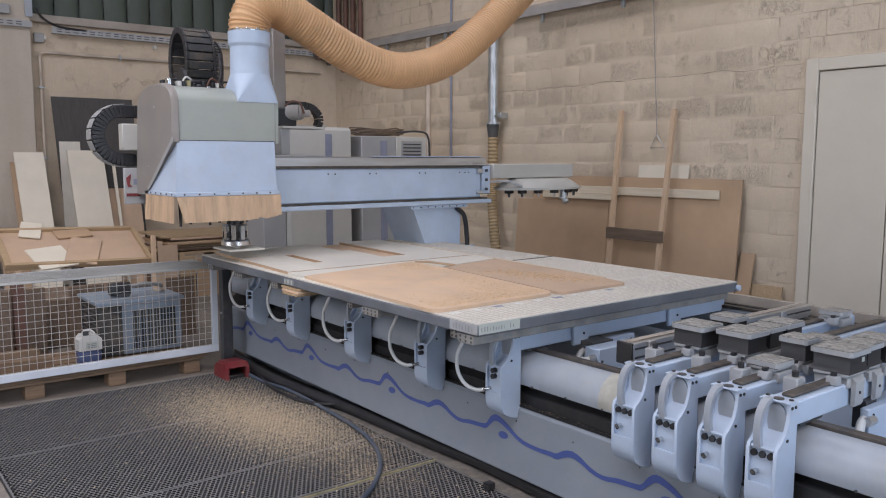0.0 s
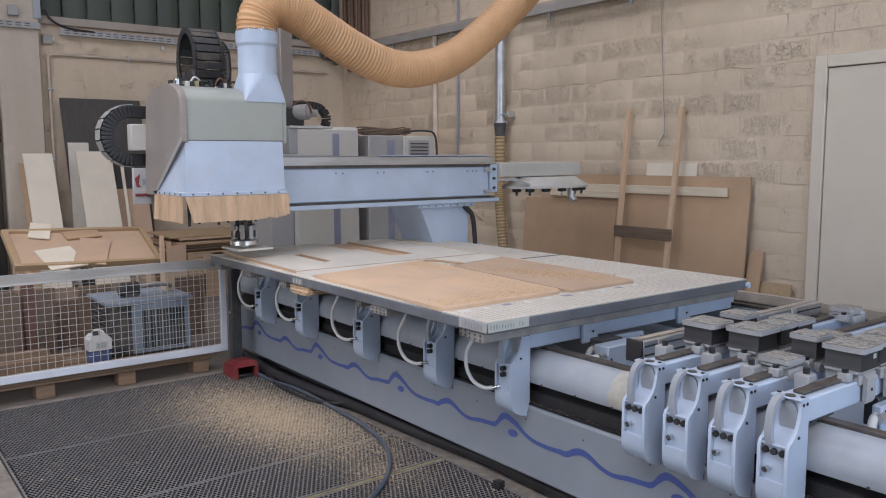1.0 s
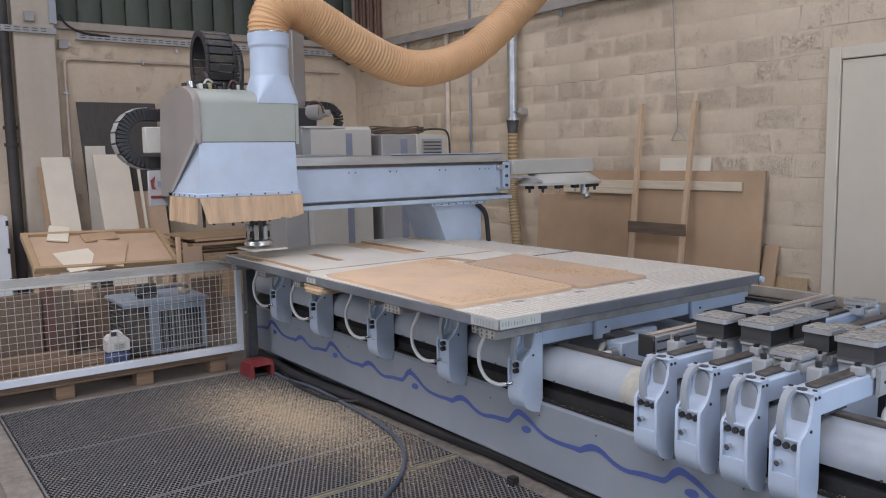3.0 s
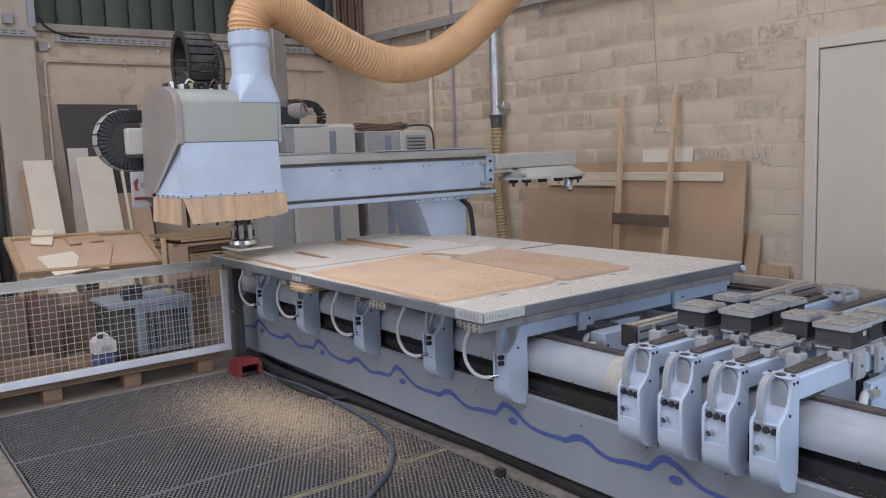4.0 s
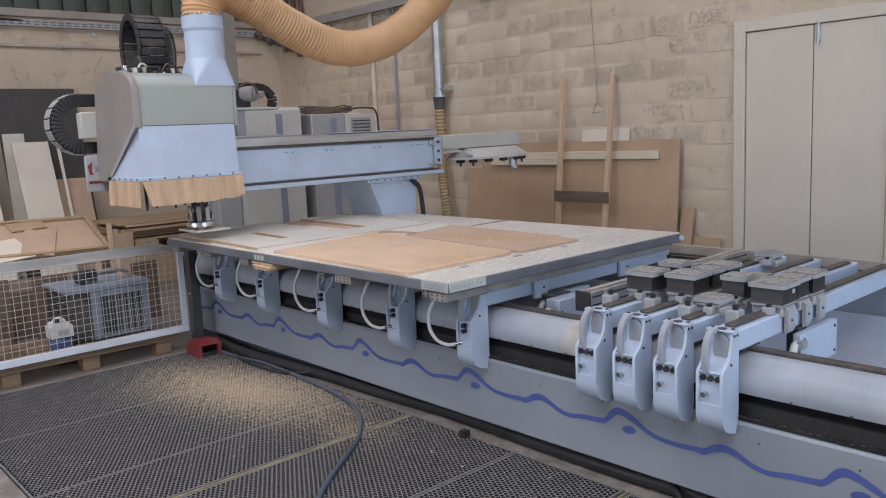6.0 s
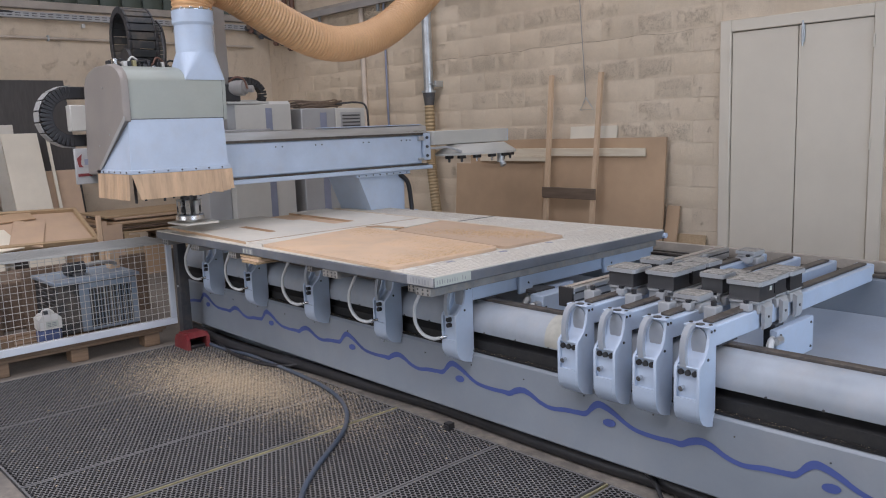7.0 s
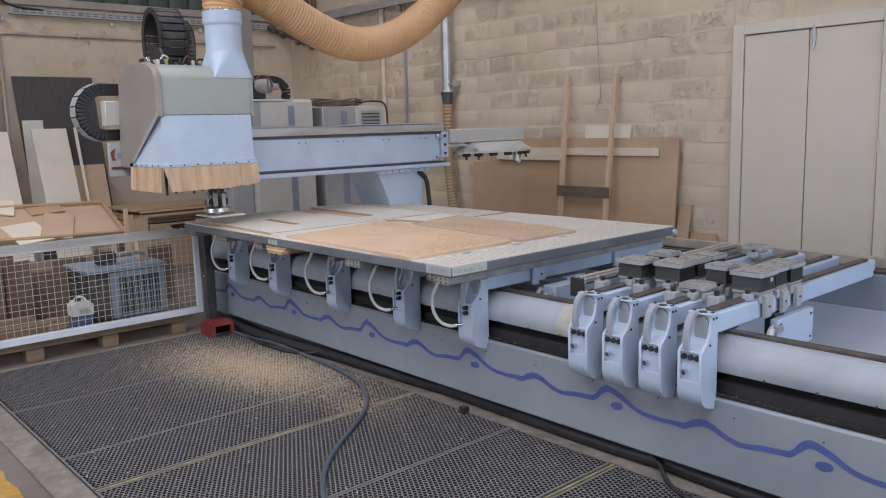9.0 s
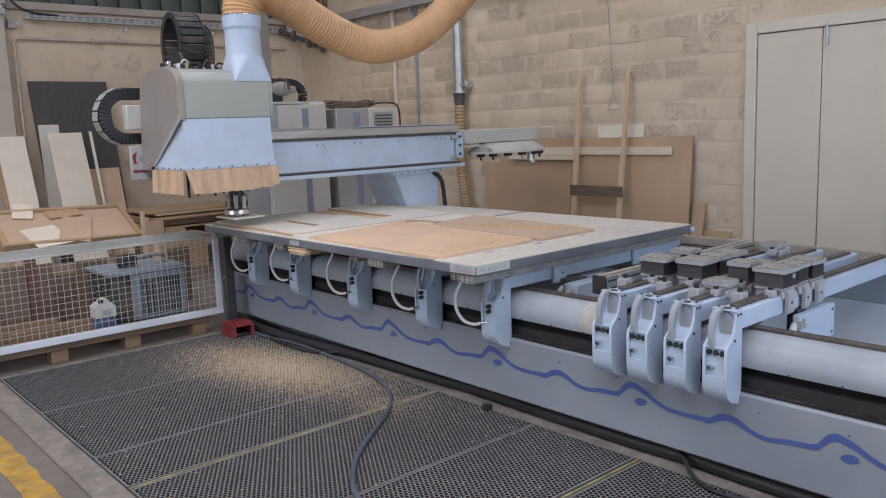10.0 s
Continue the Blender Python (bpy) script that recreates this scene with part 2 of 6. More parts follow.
DOOR = surface("cream door paint", (0.66, 0.60, 0.50), 0.5, wear=0.04, scale=1.2, relief=0.03)
GREEN_SHEET = surface("dull green translucent sheet", (0.085, 0.105, 0.085), 0.55, wear=0.2, scale=1.5, stretch=(1, 1, 0.4))
CONCRETE = surface("bare concrete", (0.43, 0.38, 0.33), 0.9, wear=0.15, scale=2.0, grain=70, relief=0.3)
HOSE_TAN = surface("tan flexible suction hose", (0.66, 0.40, 0.205), 0.42, wear=0.08, scale=2.0, relief=0.03)
HOSE_DIRTY = surface("dusty tan duct hose", (0.40, 0.29, 0.16), 0.7, wear=0.15)
BRISTLE = surface("amber brush curtain", (0.60, 0.42, 0.27), 0.55, wear=0.16, scale=14, grain=150, relief=0.3, stretch=(1, 1, 0.15))
WHITE_HOSE = surface("white air hose", (0.66, 0.67, 0.66), 0.45, wear=0.06)
BLUE_HOSE = surface("grey-blue rubber hose", (0.075, 0.095, 0.13), 0.5, wear=0.12, dust=0.15)
RED = surface("red moulded plastic", (0.20, 0.022, 0.028), 0.5, wear=0.15, dust=0.1)
WHITE_PAINT = surface("white powder coat", (0.66, 0.70, 0.76), 0.45, wear=0.06, dust=0.05)
WIRE = surface("galvanised wire", (0.60, 0.58, 0.54), 0.45, 0.6, wear=0.1)
CAN_WHITE = surface("translucent white can", (0.66, 0.65, 0.62), 0.4, wear=0.06)
CAN_BLUE = surface("dark blue liquid level", (0.07, 0.10, 0.22), 0.35, wear=0.1)
UNIT_BLUE = surface("blue-grey sheet steel casing", (0.22, 0.28, 0.35), 0.5, wear=0.1, dust=0.25)
UNIT_DARK = surface("dark radiator core", (0.05, 0.055, 0.06), 0.6, 0.3, wear=0.2, dust=0.3)
CABINET = surface("beige electrical cabinet enamel", (0.52, 0.51, 0.47), 0.45, wear=0.05, relief=0.02)
CABINET_GREY = surface("grey cabinet enamel", (0.36, 0.36, 0.355), 0.45, wear=0.05, relief=0.02)
STRIPE = surface("blue-grey stripe", (0.25, 0.27, 0.35), 0.45)
RUST = surface("red-brown painted pipe", (0.17, 0.085, 0.06), 0.55, wear=0.15)
PIPE_GREY = surface("grey conduit", (0.34, 0.32, 0.30), 0.5, wear=0.1)
DRAIN = surface("black cast drainpipe", (0.055, 0.05, 0.048), 0.55, wear=0.25)
CHUTE = surface("pale chute sheet", (0.46, 0.51, 0.58), 0.45, wear=0.08, scale=2.0, dust=0.12)
GRID_INK = surface("faint grey grid print", (0.46, 0.42, 0.38), 0.6)
STICKER = surface("white paper patch", (0.74, 0.74, 0.70), 0.6, wear=0.08, scale=30)
DULL_ALU = surface("dull dusty aluminium profile", (0.34, 0.34, 0.33), 0.55, 0.4, wear=0.15, scale=9, dust=0.4)
TAPE = surface("yellowed tape", (0.44, 0.43, 0.375), 0.5, wear=0.12, scale=14)
PAPER = surface("white paper label", (0.50, 0.53, 0.48), 0.7, wear=0.06)
INK = surface("dark ink", (0.06, 0.06, 0.07), 0.7)
GREY_INK = surface("grey ink", (0.32, 0.33, 0.34), 0.7)


# ---- mesh helpers ----
class Shape:
    def __init__(self):
        self.v, self.f = [], []

    def add(self, verts, faces, m=None):
        o = len(self.v)
        self.v += [tuple(m @ Vector(p)) for p in verts] if m else [tuple(p) for p in verts]
        self.f += [tuple(i + o for i in f) for f in faces]
        return self

    def box(self, x0, x1, y0, y1, z0, z1, b=0.0, m=None):
        if b <= 0:
            vs = [(x, y, z) for x in (x0, x1) for y in (y0, y1) for z in (z0, z1)]
            return self.add(vs, [(0, 1, 3, 2), (4, 6, 7, 5), (0, 4, 5, 1), (2, 3, 7, 6), (0, 2, 6, 4), (1, 5, 7, 3)], m)
        b = min(b, (x1 - x0) * 0.45, (y1 - y0) * 0.45, (z1 - z0) * 0.45)
        vs, idx = [], {}
        lo, hi = (x0, y0, z0), (x1, y1, z1)
        for sx in (0, 1):
            for sy in (0, 1):
                for sz in (0, 1):
                    s = (sx, sy, sz)
                    for a in range(3):
                        p = [(lo[k], hi[k])[s[k]] + (b if s[k] == 0 else -b) * (k != a) for k in range(3)]
                        idx[s, a] = len(vs)
                        vs.append(tuple(p))
        fs = []
        for a in range(3):
            o1, o2 = (a + 1) % 3, (a + 2) % 3
            for side in (0, 1):
                q = []
                for u, w in ((0, 0), (1, 0), (1, 1), (0, 1)):
                    s = [0, 0, 0]
                    s[a], s[o1], s[o2] = side, u, w
                    q.append(idx[tuple(s), a])
                fs.append(tuple(q if side else q[::-1]))
        for a in range(3):
            o1, o2 = (a + 1) % 3, (a + 2) % 3
            for u in (0, 1):
                for w in (0, 1):
                    s0, s1 = [0, 0, 0], [0, 0, 0]
                    s0[a], s1[a] = 0, 1
                    s0[o1] = s1[o1] = u
                    s0[o2] = s1[o2] = w
                    q = [idx[tuple(s0), o1], idx[tuple(s1), o1], idx[tuple(s1), o2], idx[tuple(s0), o2]]
                    fs.append(tuple(q if u != w else q[::-1]))
        for s in [(i, j, k) for i in (0, 1) for j in (0, 1) for k in (0, 1)]:
            q = [idx[s, 0], idx[s, 1], idx[s, 2]]
            fs.append(tuple(q if sum(s) % 2 else q[::-1]))
        return self.add(vs, fs, m)

    def cyl(self, p0, p1, r0, r1=None, n=16, caps=True):
        r1 = r0 if r1 is None else r1
        p0, p1 = Vector(p0), Vector(p1)
        q = (p1 - p0).to_track_quat("Z", "Y")
        vs = []
        for p, r in ((p0, r0), (p1, r1)):
            for i in range(n):
                a = 2 * math.pi * i / n
                vs.append(p + q @ Vector((r * math.cos(a), r * math.sin(a), 0)))
        fs = [(i, (i + 1) % n, n + (i + 1) % n, n + i) for i in range(n)]
        if caps:
            fs += [tuple(range(n - 1, -1, -1)), tuple(range(n, 2 * n))]
        return self.add(vs, fs)

    def prism(self, poly, axis, a0, a1):
        """A polygon of two coordinates, stretched along the named axis (x: y,z; y: x,z; z: x,y)."""
        def at(u, w, a):
            return {"x": (a, u, w), "y": (u, a, w), "z": (u, w, a)}[axis]
        n = len(poly)
        vs = [at(u, w, a0) for u, w in poly] + [at(u, w, a1) for u, w in poly]
        fs = [(i, (i + 1) % n, n + (i + 1) % n, n + i) for i in range(n)] + [tuple(range(n - 1, -1, -1)), tuple(range(n, 2 * n))]
        return self.add(vs, fs)

    def sweep(self, pts, r, n=10, caps=True, radii=None, flat=None):
        """A tube along points; flat=(w, h): a strap of that section."""
        pts = [Vector(p) for p in pts]
        up, vs = None, []
        for i, p in enumerate(pts):
            d = (pts[min(i + 1, len(pts) - 1)] - pts[max(i - 1, 0)]).normalized()
            if up is None:
                up = Vector((0, 0, 1)) if abs(d.z) < 0.9 else Vector((1, 0, 0))
                up = (up - d * up.dot(d)).normalized()
            else:
                up = (up - d * up.dot(d)).normalized()
            side = d.cross(up)
            if flat:
                vs += [p + side * (a * flat[0] / 2) + up * (c * flat[1] / 2) for a, c in ((-1, -1), (1, -1), (1, 1), (-1, 1))]
            else:
                rr = radii[i] if radii else r
                vs += [p + (side * math.cos(2 * math.pi * k / n) + up * math.sin(2 * math.pi * k / n)) * rr for k in range(n)]
        k = 4 if flat else n
        fs = [(j * k + i, j * k + (i + 1) % k, (j + 1) * k + (i + 1) % k, (j + 1) * k + i) for j in range(len(pts) - 1) for i in range(k)]
        if caps:
            fs += [tuple(range(k - 1, -1, -1)), tuple(range((len(pts) - 1) * k, len(pts) * k))]
        return self.add(vs, fs)


def curve_through(pts, steps=8):
    """Points of a smooth curve through the given ones."""
    p = [Vector(a) for a in pts]
    p = [p[0] * 2 - p[1]] + p + [p[-1] * 2 - p[-2]]
    out = []
    for i in range(1, len(p) - 2):
        for s in range(steps):
            t = s / steps
            a, b, c, d = p[i - 1], p[i], p[i + 1], p[i + 2]
            out.append(0.5 * (2 * b + (c - a) * t + (2 * a - 5 * b + 4 * c - d) * t * t + (3 * b - a - 3 * c + d) * t ** 3))
    return out + [p[-2]]


ORIGIN = {}


def mesh_of(name, shape, material, o=(0, 0, 0)):
    me = bpy.data.meshes.new(name)
    me.from_pydata([(x - o[0], y - o[1], z - o[2]) for x, y, z in shape.v], [], shape.f)
    bm = bmesh.new()
    bm.from_mesh(me)
    bmesh.ops.recalc_face_normals(bm, faces=bm.faces)
    bm.to_mesh(me)
    bm.free()
    me.materials.append(material)
    me.polygons.foreach_set("use_smooth", [True] * len(me.polygons))
    me.set_sharp_from_angle(angle=radians(38))
    return me


def thing(name, origin, label, category, group="", kind=""):
    ob = new(name)
    ob.location = origin
    ob.empty_display_size = 0.1
    ORIGIN[ob.name] = tuple(origin)
    return tagged(ob, label, category, group, kind)


def part(name, shape, material, parent, label=""):
    o = ORIGIN[parent.name]
    ob = new(name, mesh_of(name, shape, material, o))
    ob.parent = parent
    ORIGIN[ob.name] = o
    return tagged(ob, label)


def whole(name, shape, material, label, category, group="", kind=""):
    """A thing that is one mesh."""
    xs = [min(v[i] for v in shape.v) for i in range(3)], [max(v[i] for v in shape.v) for i in range(3)]
    o = ((xs[0][0] + xs[1][0]) / 2, (xs[0][1] + xs[1][1]) / 2, xs[0][2])
    ob = new(name, mesh_of(name, shape, material, o))
    ob.location = o
    ORIGIN[ob.name] = o
    return tagged(ob, label, category, group, kind)


def structure(name, shape, material, label, category):
    ob = new(name, mesh_of(name, shape, material))
    ORIGIN[ob.name] = (0, 0, 0)
    return tagged(ob, label, category, kind="structure")

# ---- the large structure ----
W, N, WEST, SOUTH, ROOF = 6.5, 10.8, -5.0, -5.0, 6.0
DOOR_Y0, DOOR_Y1, DOOR_TOP = 2.105, 3.25, 2.302

structure("floor", Shape().box(WEST - 0.3, W + 0.4, SOUTH - 0.3, N + 0.4, -0.2, 0.0), FLOOR, "worn dusty grey concrete workshop floor", "floor")

wall_east = structure("wall_east", Shape().box(W + 0.0035, W + 0.25, DOOR_Y1, N + 0.3, 0, ROOF).box(W + 0.0035, W + 0.25, SOUTH - 0.3, DOOR_Y0, 0, ROOF)
                      .box(W + 0.0035, W + 0.25, DOOR_Y0, DOOR_Y1, DOOR_TOP, ROOF), BLOCK_FAR, "cream painted rough concrete block wall", "wall")
wall_north = structure("wall_north", Shape().box(WEST - 0.3, W + 0.01, N + 0.0012, N + 0.3, 0, 3.22), BLOCK_FAR, "painted block wall with a concrete sill", "wall")
structure("wall_north_upper", Shape().box(WEST - 0.3, W + 0.01, N + 0.2, N + 0.3, 3.22, ROOF), CEILING, "dark backing behind green roof-light sheets", "wall")
# unseen wall; the opening is assumed, made to fit the west fill lamp
structure("wall_west", Shape().box(WEST - 0.3, WEST, SOUTH, 1.85, 0, ROOF).box(WEST - 0.3, WEST, 6.95, N, 0, ROOF).box(WEST - 0.3, WEST, 1.85, 6.95, 3.7, ROOF), PLAIN_WALL, "pale painted wall with an assumed opening for the fill light", "wall")
structure("wall_south", Shape().box(WEST - 0.3, -0.15, SOUTH - 0.3, SOUTH, 0, ROOF).box(5.35, W + 0.01, SOUTH - 0.3, SOUTH, 0, ROOF).box(-0.15, 5.35, SOUTH - 0.3, SOUTH, 4.1, ROOF), PLAIN_WALL, "pale painted wall with an open gate", "wall")
roof = Shape()
roof.box(WEST - 0.3, -2.4, SOUTH - 0.3, N + 0.3, ROOF, ROOF + 0.12).box(0.6, 3.9, SOUTH - 0.3, N + 0.3, ROOF, ROOF + 0.12).box(5.3, W + 0.3, SOUTH - 0.3, N + 0.3, ROOF, ROOF + 0.12)
roof.box(-2.4, 0.6, SOUTH - 0.3, -3.6, ROOF, ROOF + 0.12).box(-2.4, 0.6, 7.6, N + 0.3, ROOF, ROOF + 0.12)
roof.box(3.9, 5.3, SOUTH - 0.3, 2.6, ROOF, ROOF + 0.12).box(3.9, 5.3, 7.8, N + 0.3, ROOF, ROOF + 0.12)
structure("ceiling", roof, CEILING, "grey sheet roof with two long roof lights", "ceiling")

# concrete column, sills and the long ledges
structure("column", Shape().box(1.80, 2.255, N - 0.14, N + 0.01, 0, ROOF, 0.012), RENDER_MAT, "smooth cream-painted concrete column", "column")
structure("sill_north", Shape().box(2.26, W - 0.02, N - 0.05, N + 0.2, 3.222, 3.32, 0.01), CONCRETE, "bare concrete sill under the green sheets", "sill")
structure("ledge_east", Shape().box(W - 0.05, W + 0.01, -2.0, N - 0.01, 3.165, 3.28, 0.008), CONCRETE, "concrete ledge along the block wall", "ledge")

# green sheets, each a leaf of its own
sheets = thing("window_1", (2.2, N + 0.1, 3.36), "row of dull green corrugated translucent sheets", "window", kind="structure")
for i in range(15):
    x = 2.29 + i * 0.292
    part("pane", Shape().prism([(x, N + 0.10), (x + 0.04, N + 0.07), (x + 0.235, N + 0.07), (x + 0.275, N + 0.10), (x + 0.275, N + 0.115), (x, N + 0.115)], "z", 3.321, 5.2), GREEN_SHEET, sheets)

# double door
door = thing("door_1", (W, 2.6, 0), "cream painted double door, closed, in a flat frame", "door", kind="structure")
FR = 0.1
part("frame", Shape().box(W - 0.03, W + 0.06, DOOR_Y1, DOOR_Y1 + FR, 0, DOOR_TOP + FR, 0.006).box(W - 0.03, W + 0.06, DOOR_Y0 - FR, DOOR_Y0, 0, DOOR_TOP + FR, 0.006)
     .box(W - 0.028, W + 0.06, DOOR_Y0, DOOR_Y1, DOOR_TOP, DOOR_TOP + FR - 0.002, 0.006), DOOR, door, "flat cream frame")
mid_y = 2.68
leaf_a = part("leaf", Shape().box(W - 0.012, W + 0.04, mid_y + 0.004, DOOR_Y1 - 0.006, 0.01, DOOR_TOP - 0.006, 0.004), DOOR, door)
leaf_b = part("leaf", Shape().box(W - 0.012, W + 0.04, DOOR_Y0 + 0.006, mid_y - 0.004, 0.01, DOOR_TOP - 0.006, 0.004), DOOR, door)
bolt = Shape().box(W - 0.026, W - 0.012, mid_y - 0.055, mid_y - 0.025, 2.16, 2.30, 0.003).cyl((W - 0.03, mid_y - 0.04, 2.13), (W - 0.03, mid_y - 0.04, 2.33), 0.007)
part("bolt", bolt, STEEL, leaf_b, "small steel surface bolt")
for z in (0.35, 1.35, 2.12):
    part("hinge", Shape().cyl((W - 0.036, DOOR_Y1 + 0.004, z - 0.05), (W - 0.036, DOOR_Y1 + 0.004, z + 0.05), 0.009), DOOR, leaf_a)
    part("hinge", Shape().cyl((W - 0.036, DOOR_Y0 - 0.004, z - 0.05), (W - 0.036, DOOR_Y0 - 0.004, z + 0.05), 0.009), DOOR, leaf_b)

# ---- the machine: bed ----
BED0, BED1 = -2.6, 6.0
bed = thing("machine_bed", (3.5, 1.7, 0), "long grey machine bed with a blue wave stripe", "machine bed")
prof = [(2.78, 0.0), (2.78, 0.10), (2.66, 0.095), (2.648, 0.105), (2.648, 0.43), (2.66, 0.445), (2.70, 0.445), (2.80, 0.445), (2.80, 0.0)]
part("front_panel", Shape().prism(prof, "y", BED0, BED1), PANEL, bed, "grey enamelled front panel")
part("bellows", Shape().prism([(2.70, 0.447), (2.685, 0.449), (2.69, 0.50), (2.74, 0.54), (2.74, 0.447)], "y", BED0, BED1), BLACK_DUSTY, bed, "black dusty bellows strip")
part("panel_lip", Shape().box(2.655, 2.683, BED0, BED1, 0.446, 0.455), BLACK_DUSTY, bed)
tube = [(2.66, 0.50)]
for i in range(13):
    a = radians(200 - 15 * i)
    tube.append((2.775 + 0.112 * math.cos(a), 0.585 + 0.105 * math.sin(a)))
tube += [(2.885, 0.50)]
part("guide_tube", Shape().prism(tube[1:], "y", BED0, BED1), TUBE_MAT, bed, "white rounded guide beam")
part("rail", Shape().box(2.77, 2.81, BED0, BED1, 0.688, 0.705, 0.003).box(2.83, 2.87, BED0, BED1, 0.66, 0.675, 0.003), BROWN_RAIL, bed, "dusty brown linear rail")
part("inner_frame", Shape().box(2.801, 2.88, BED0, BED1, 0.02, 0.50), DARK_STEEL, bed)
part("chute", Shape().prism([(2.89, 0.44), (3.3, 0.36), (4.33, 0.52), (4.33, 0.50), (3.3, 0.34), (2.89, 0.42)], "y", BED0, BED1), CHUTE, bed, "pale sloping chip chute")
part("rear_beam", Shape().box(4.335, 4.46, BED0, BED1, 0.05, 0.72, 0.01), PANEL, bed)
part("rear_rail", Shape().box(4.34, 4.38, BED0, BED1, 0.722, 0.74, 0.003).box(4.395, 4.42, BED0, BED1, 0.722, 0.745, 0.003), BROWN_RAIL, bed)
part("rear_guard", Shape().box(4.462, 4.49, BED0, 5.0, 0.62, 0.79, 0.003), GUARD, bed, "dusty pale guard strip")

tape = []
for i in range(8):
    a = radians(196 - 15 * i)
    tape.append((2.775 + 0.1135 * math.cos(a), 0.585 + 0.1065 * math.sin(a)))
tape += [(2.775 + 0.108 * math.cos(radians(196 - 15 * i)), 0.585 + 0.101 * math.sin(radians(196 - 15 * i))) for i in range(7, -1, -1)]
part("tape", Shape().prism(tape, "y", 2.02, 2.16), TAPE, bed, "yellowed tape round the beam")
for i in range(40):
    y = BED0 + 0.12 + i * 0.21
    part("screw", Shape().cyl((2.669, y, 0.553), (2.663, y, 0.552), 0.005, n=8), DARK_STEEL, bed)

# wave stripe: one drawn period, laid on along the panel
WAVE = ((0.0, 0.250, 8), (0.08, 0.262, 9), (0.16, 0.268, 9), (0.20, 0.275, 11), (0.235, 0.312, 15), (0.27, 0.334, 13), (0.31, 0.328, 12),
        (0.36, 0.308, 11), (0.41, 0.282, 9), (0.47, 0.263, 8), (0.56, 0.258, 8), (0.64, 0.262, 9), (0.68, 0.262, 11), (0.72, 0.284, 13),
        (0.77, 0.298, 12), (0.82, 0.288, 11), (0.88, 0.262, 9), (0.948, 0.250, 8))
pts = []
for k in range(-4, 4):
    for u, z, h in WAVE[:-1]:
        pts.append(Vector((2.73 + 0.327 - u - 0.948 * k, z + 0.020, h / 1000 * 1.25)))
pts = [p for p in curve_through(sorted(pts, key=lambda p: p.x), 4) if BED0 + 0.05 < p.x < BED1 - 0.05]
st = Shape()
vs = []
for p in pts:
    vs += [(2.6455, p.x, p.y - p.z), (2.6455, p.x, p.y + p.z)]
st.add(vs, [(2 * i, 2 * i + 2, 2 * i + 3, 2 * i + 1) for i in range(len(pts) - 1)])
part("wave_stripe", st, WAVE_BLUE, bed, "deep blue wave stripe")
for k in range(-3, 4):
    y = 2.73 + 0.948 * k
    if BED0 < y < BED1 - 0.1:
        c = [(2.645, y + 0.034 * math.cos(a), 0.282 + 0.018 * math.sin(a) - 0.1 * 0.034 * math.cos(a)) for a in [2 * math.pi * i / 20 for i in range(20)]]
        part("blue_dot", Shape().add(c, [tuple(range(20))]), WAVE_BLUE, bed)
for i in range(24):
    y = BED0 + 0.2 + i * 0.36
    part("screw", Shape().cyl((2.6475, y, 0.375), (2.644, y, 0.375), 0.0035, n=8), DARK_STEEL, bed)


# ---- consoles ----
def console_head(s, y0, y1):
    """The rounded front casting that hangs over the bed."""
    prof = [(2.66, 0.80), (2.612, 0.80), (2.611, 0.77), (2.607, 0.74), (2.598, 0.712), (2.583, 0.688), (2.563, 0.668), (2.545, 0.655), (2.538, 0.64), (2.538, 0.49), (2.541, 0.465), (2.551, 0.44), (2.570, 0.42), (2.60, 0.405), (2.643, 0.394), (2.6445, 0.415), (2.66, 0.424)]
    return s.prism(prof, "y", y0, y1)


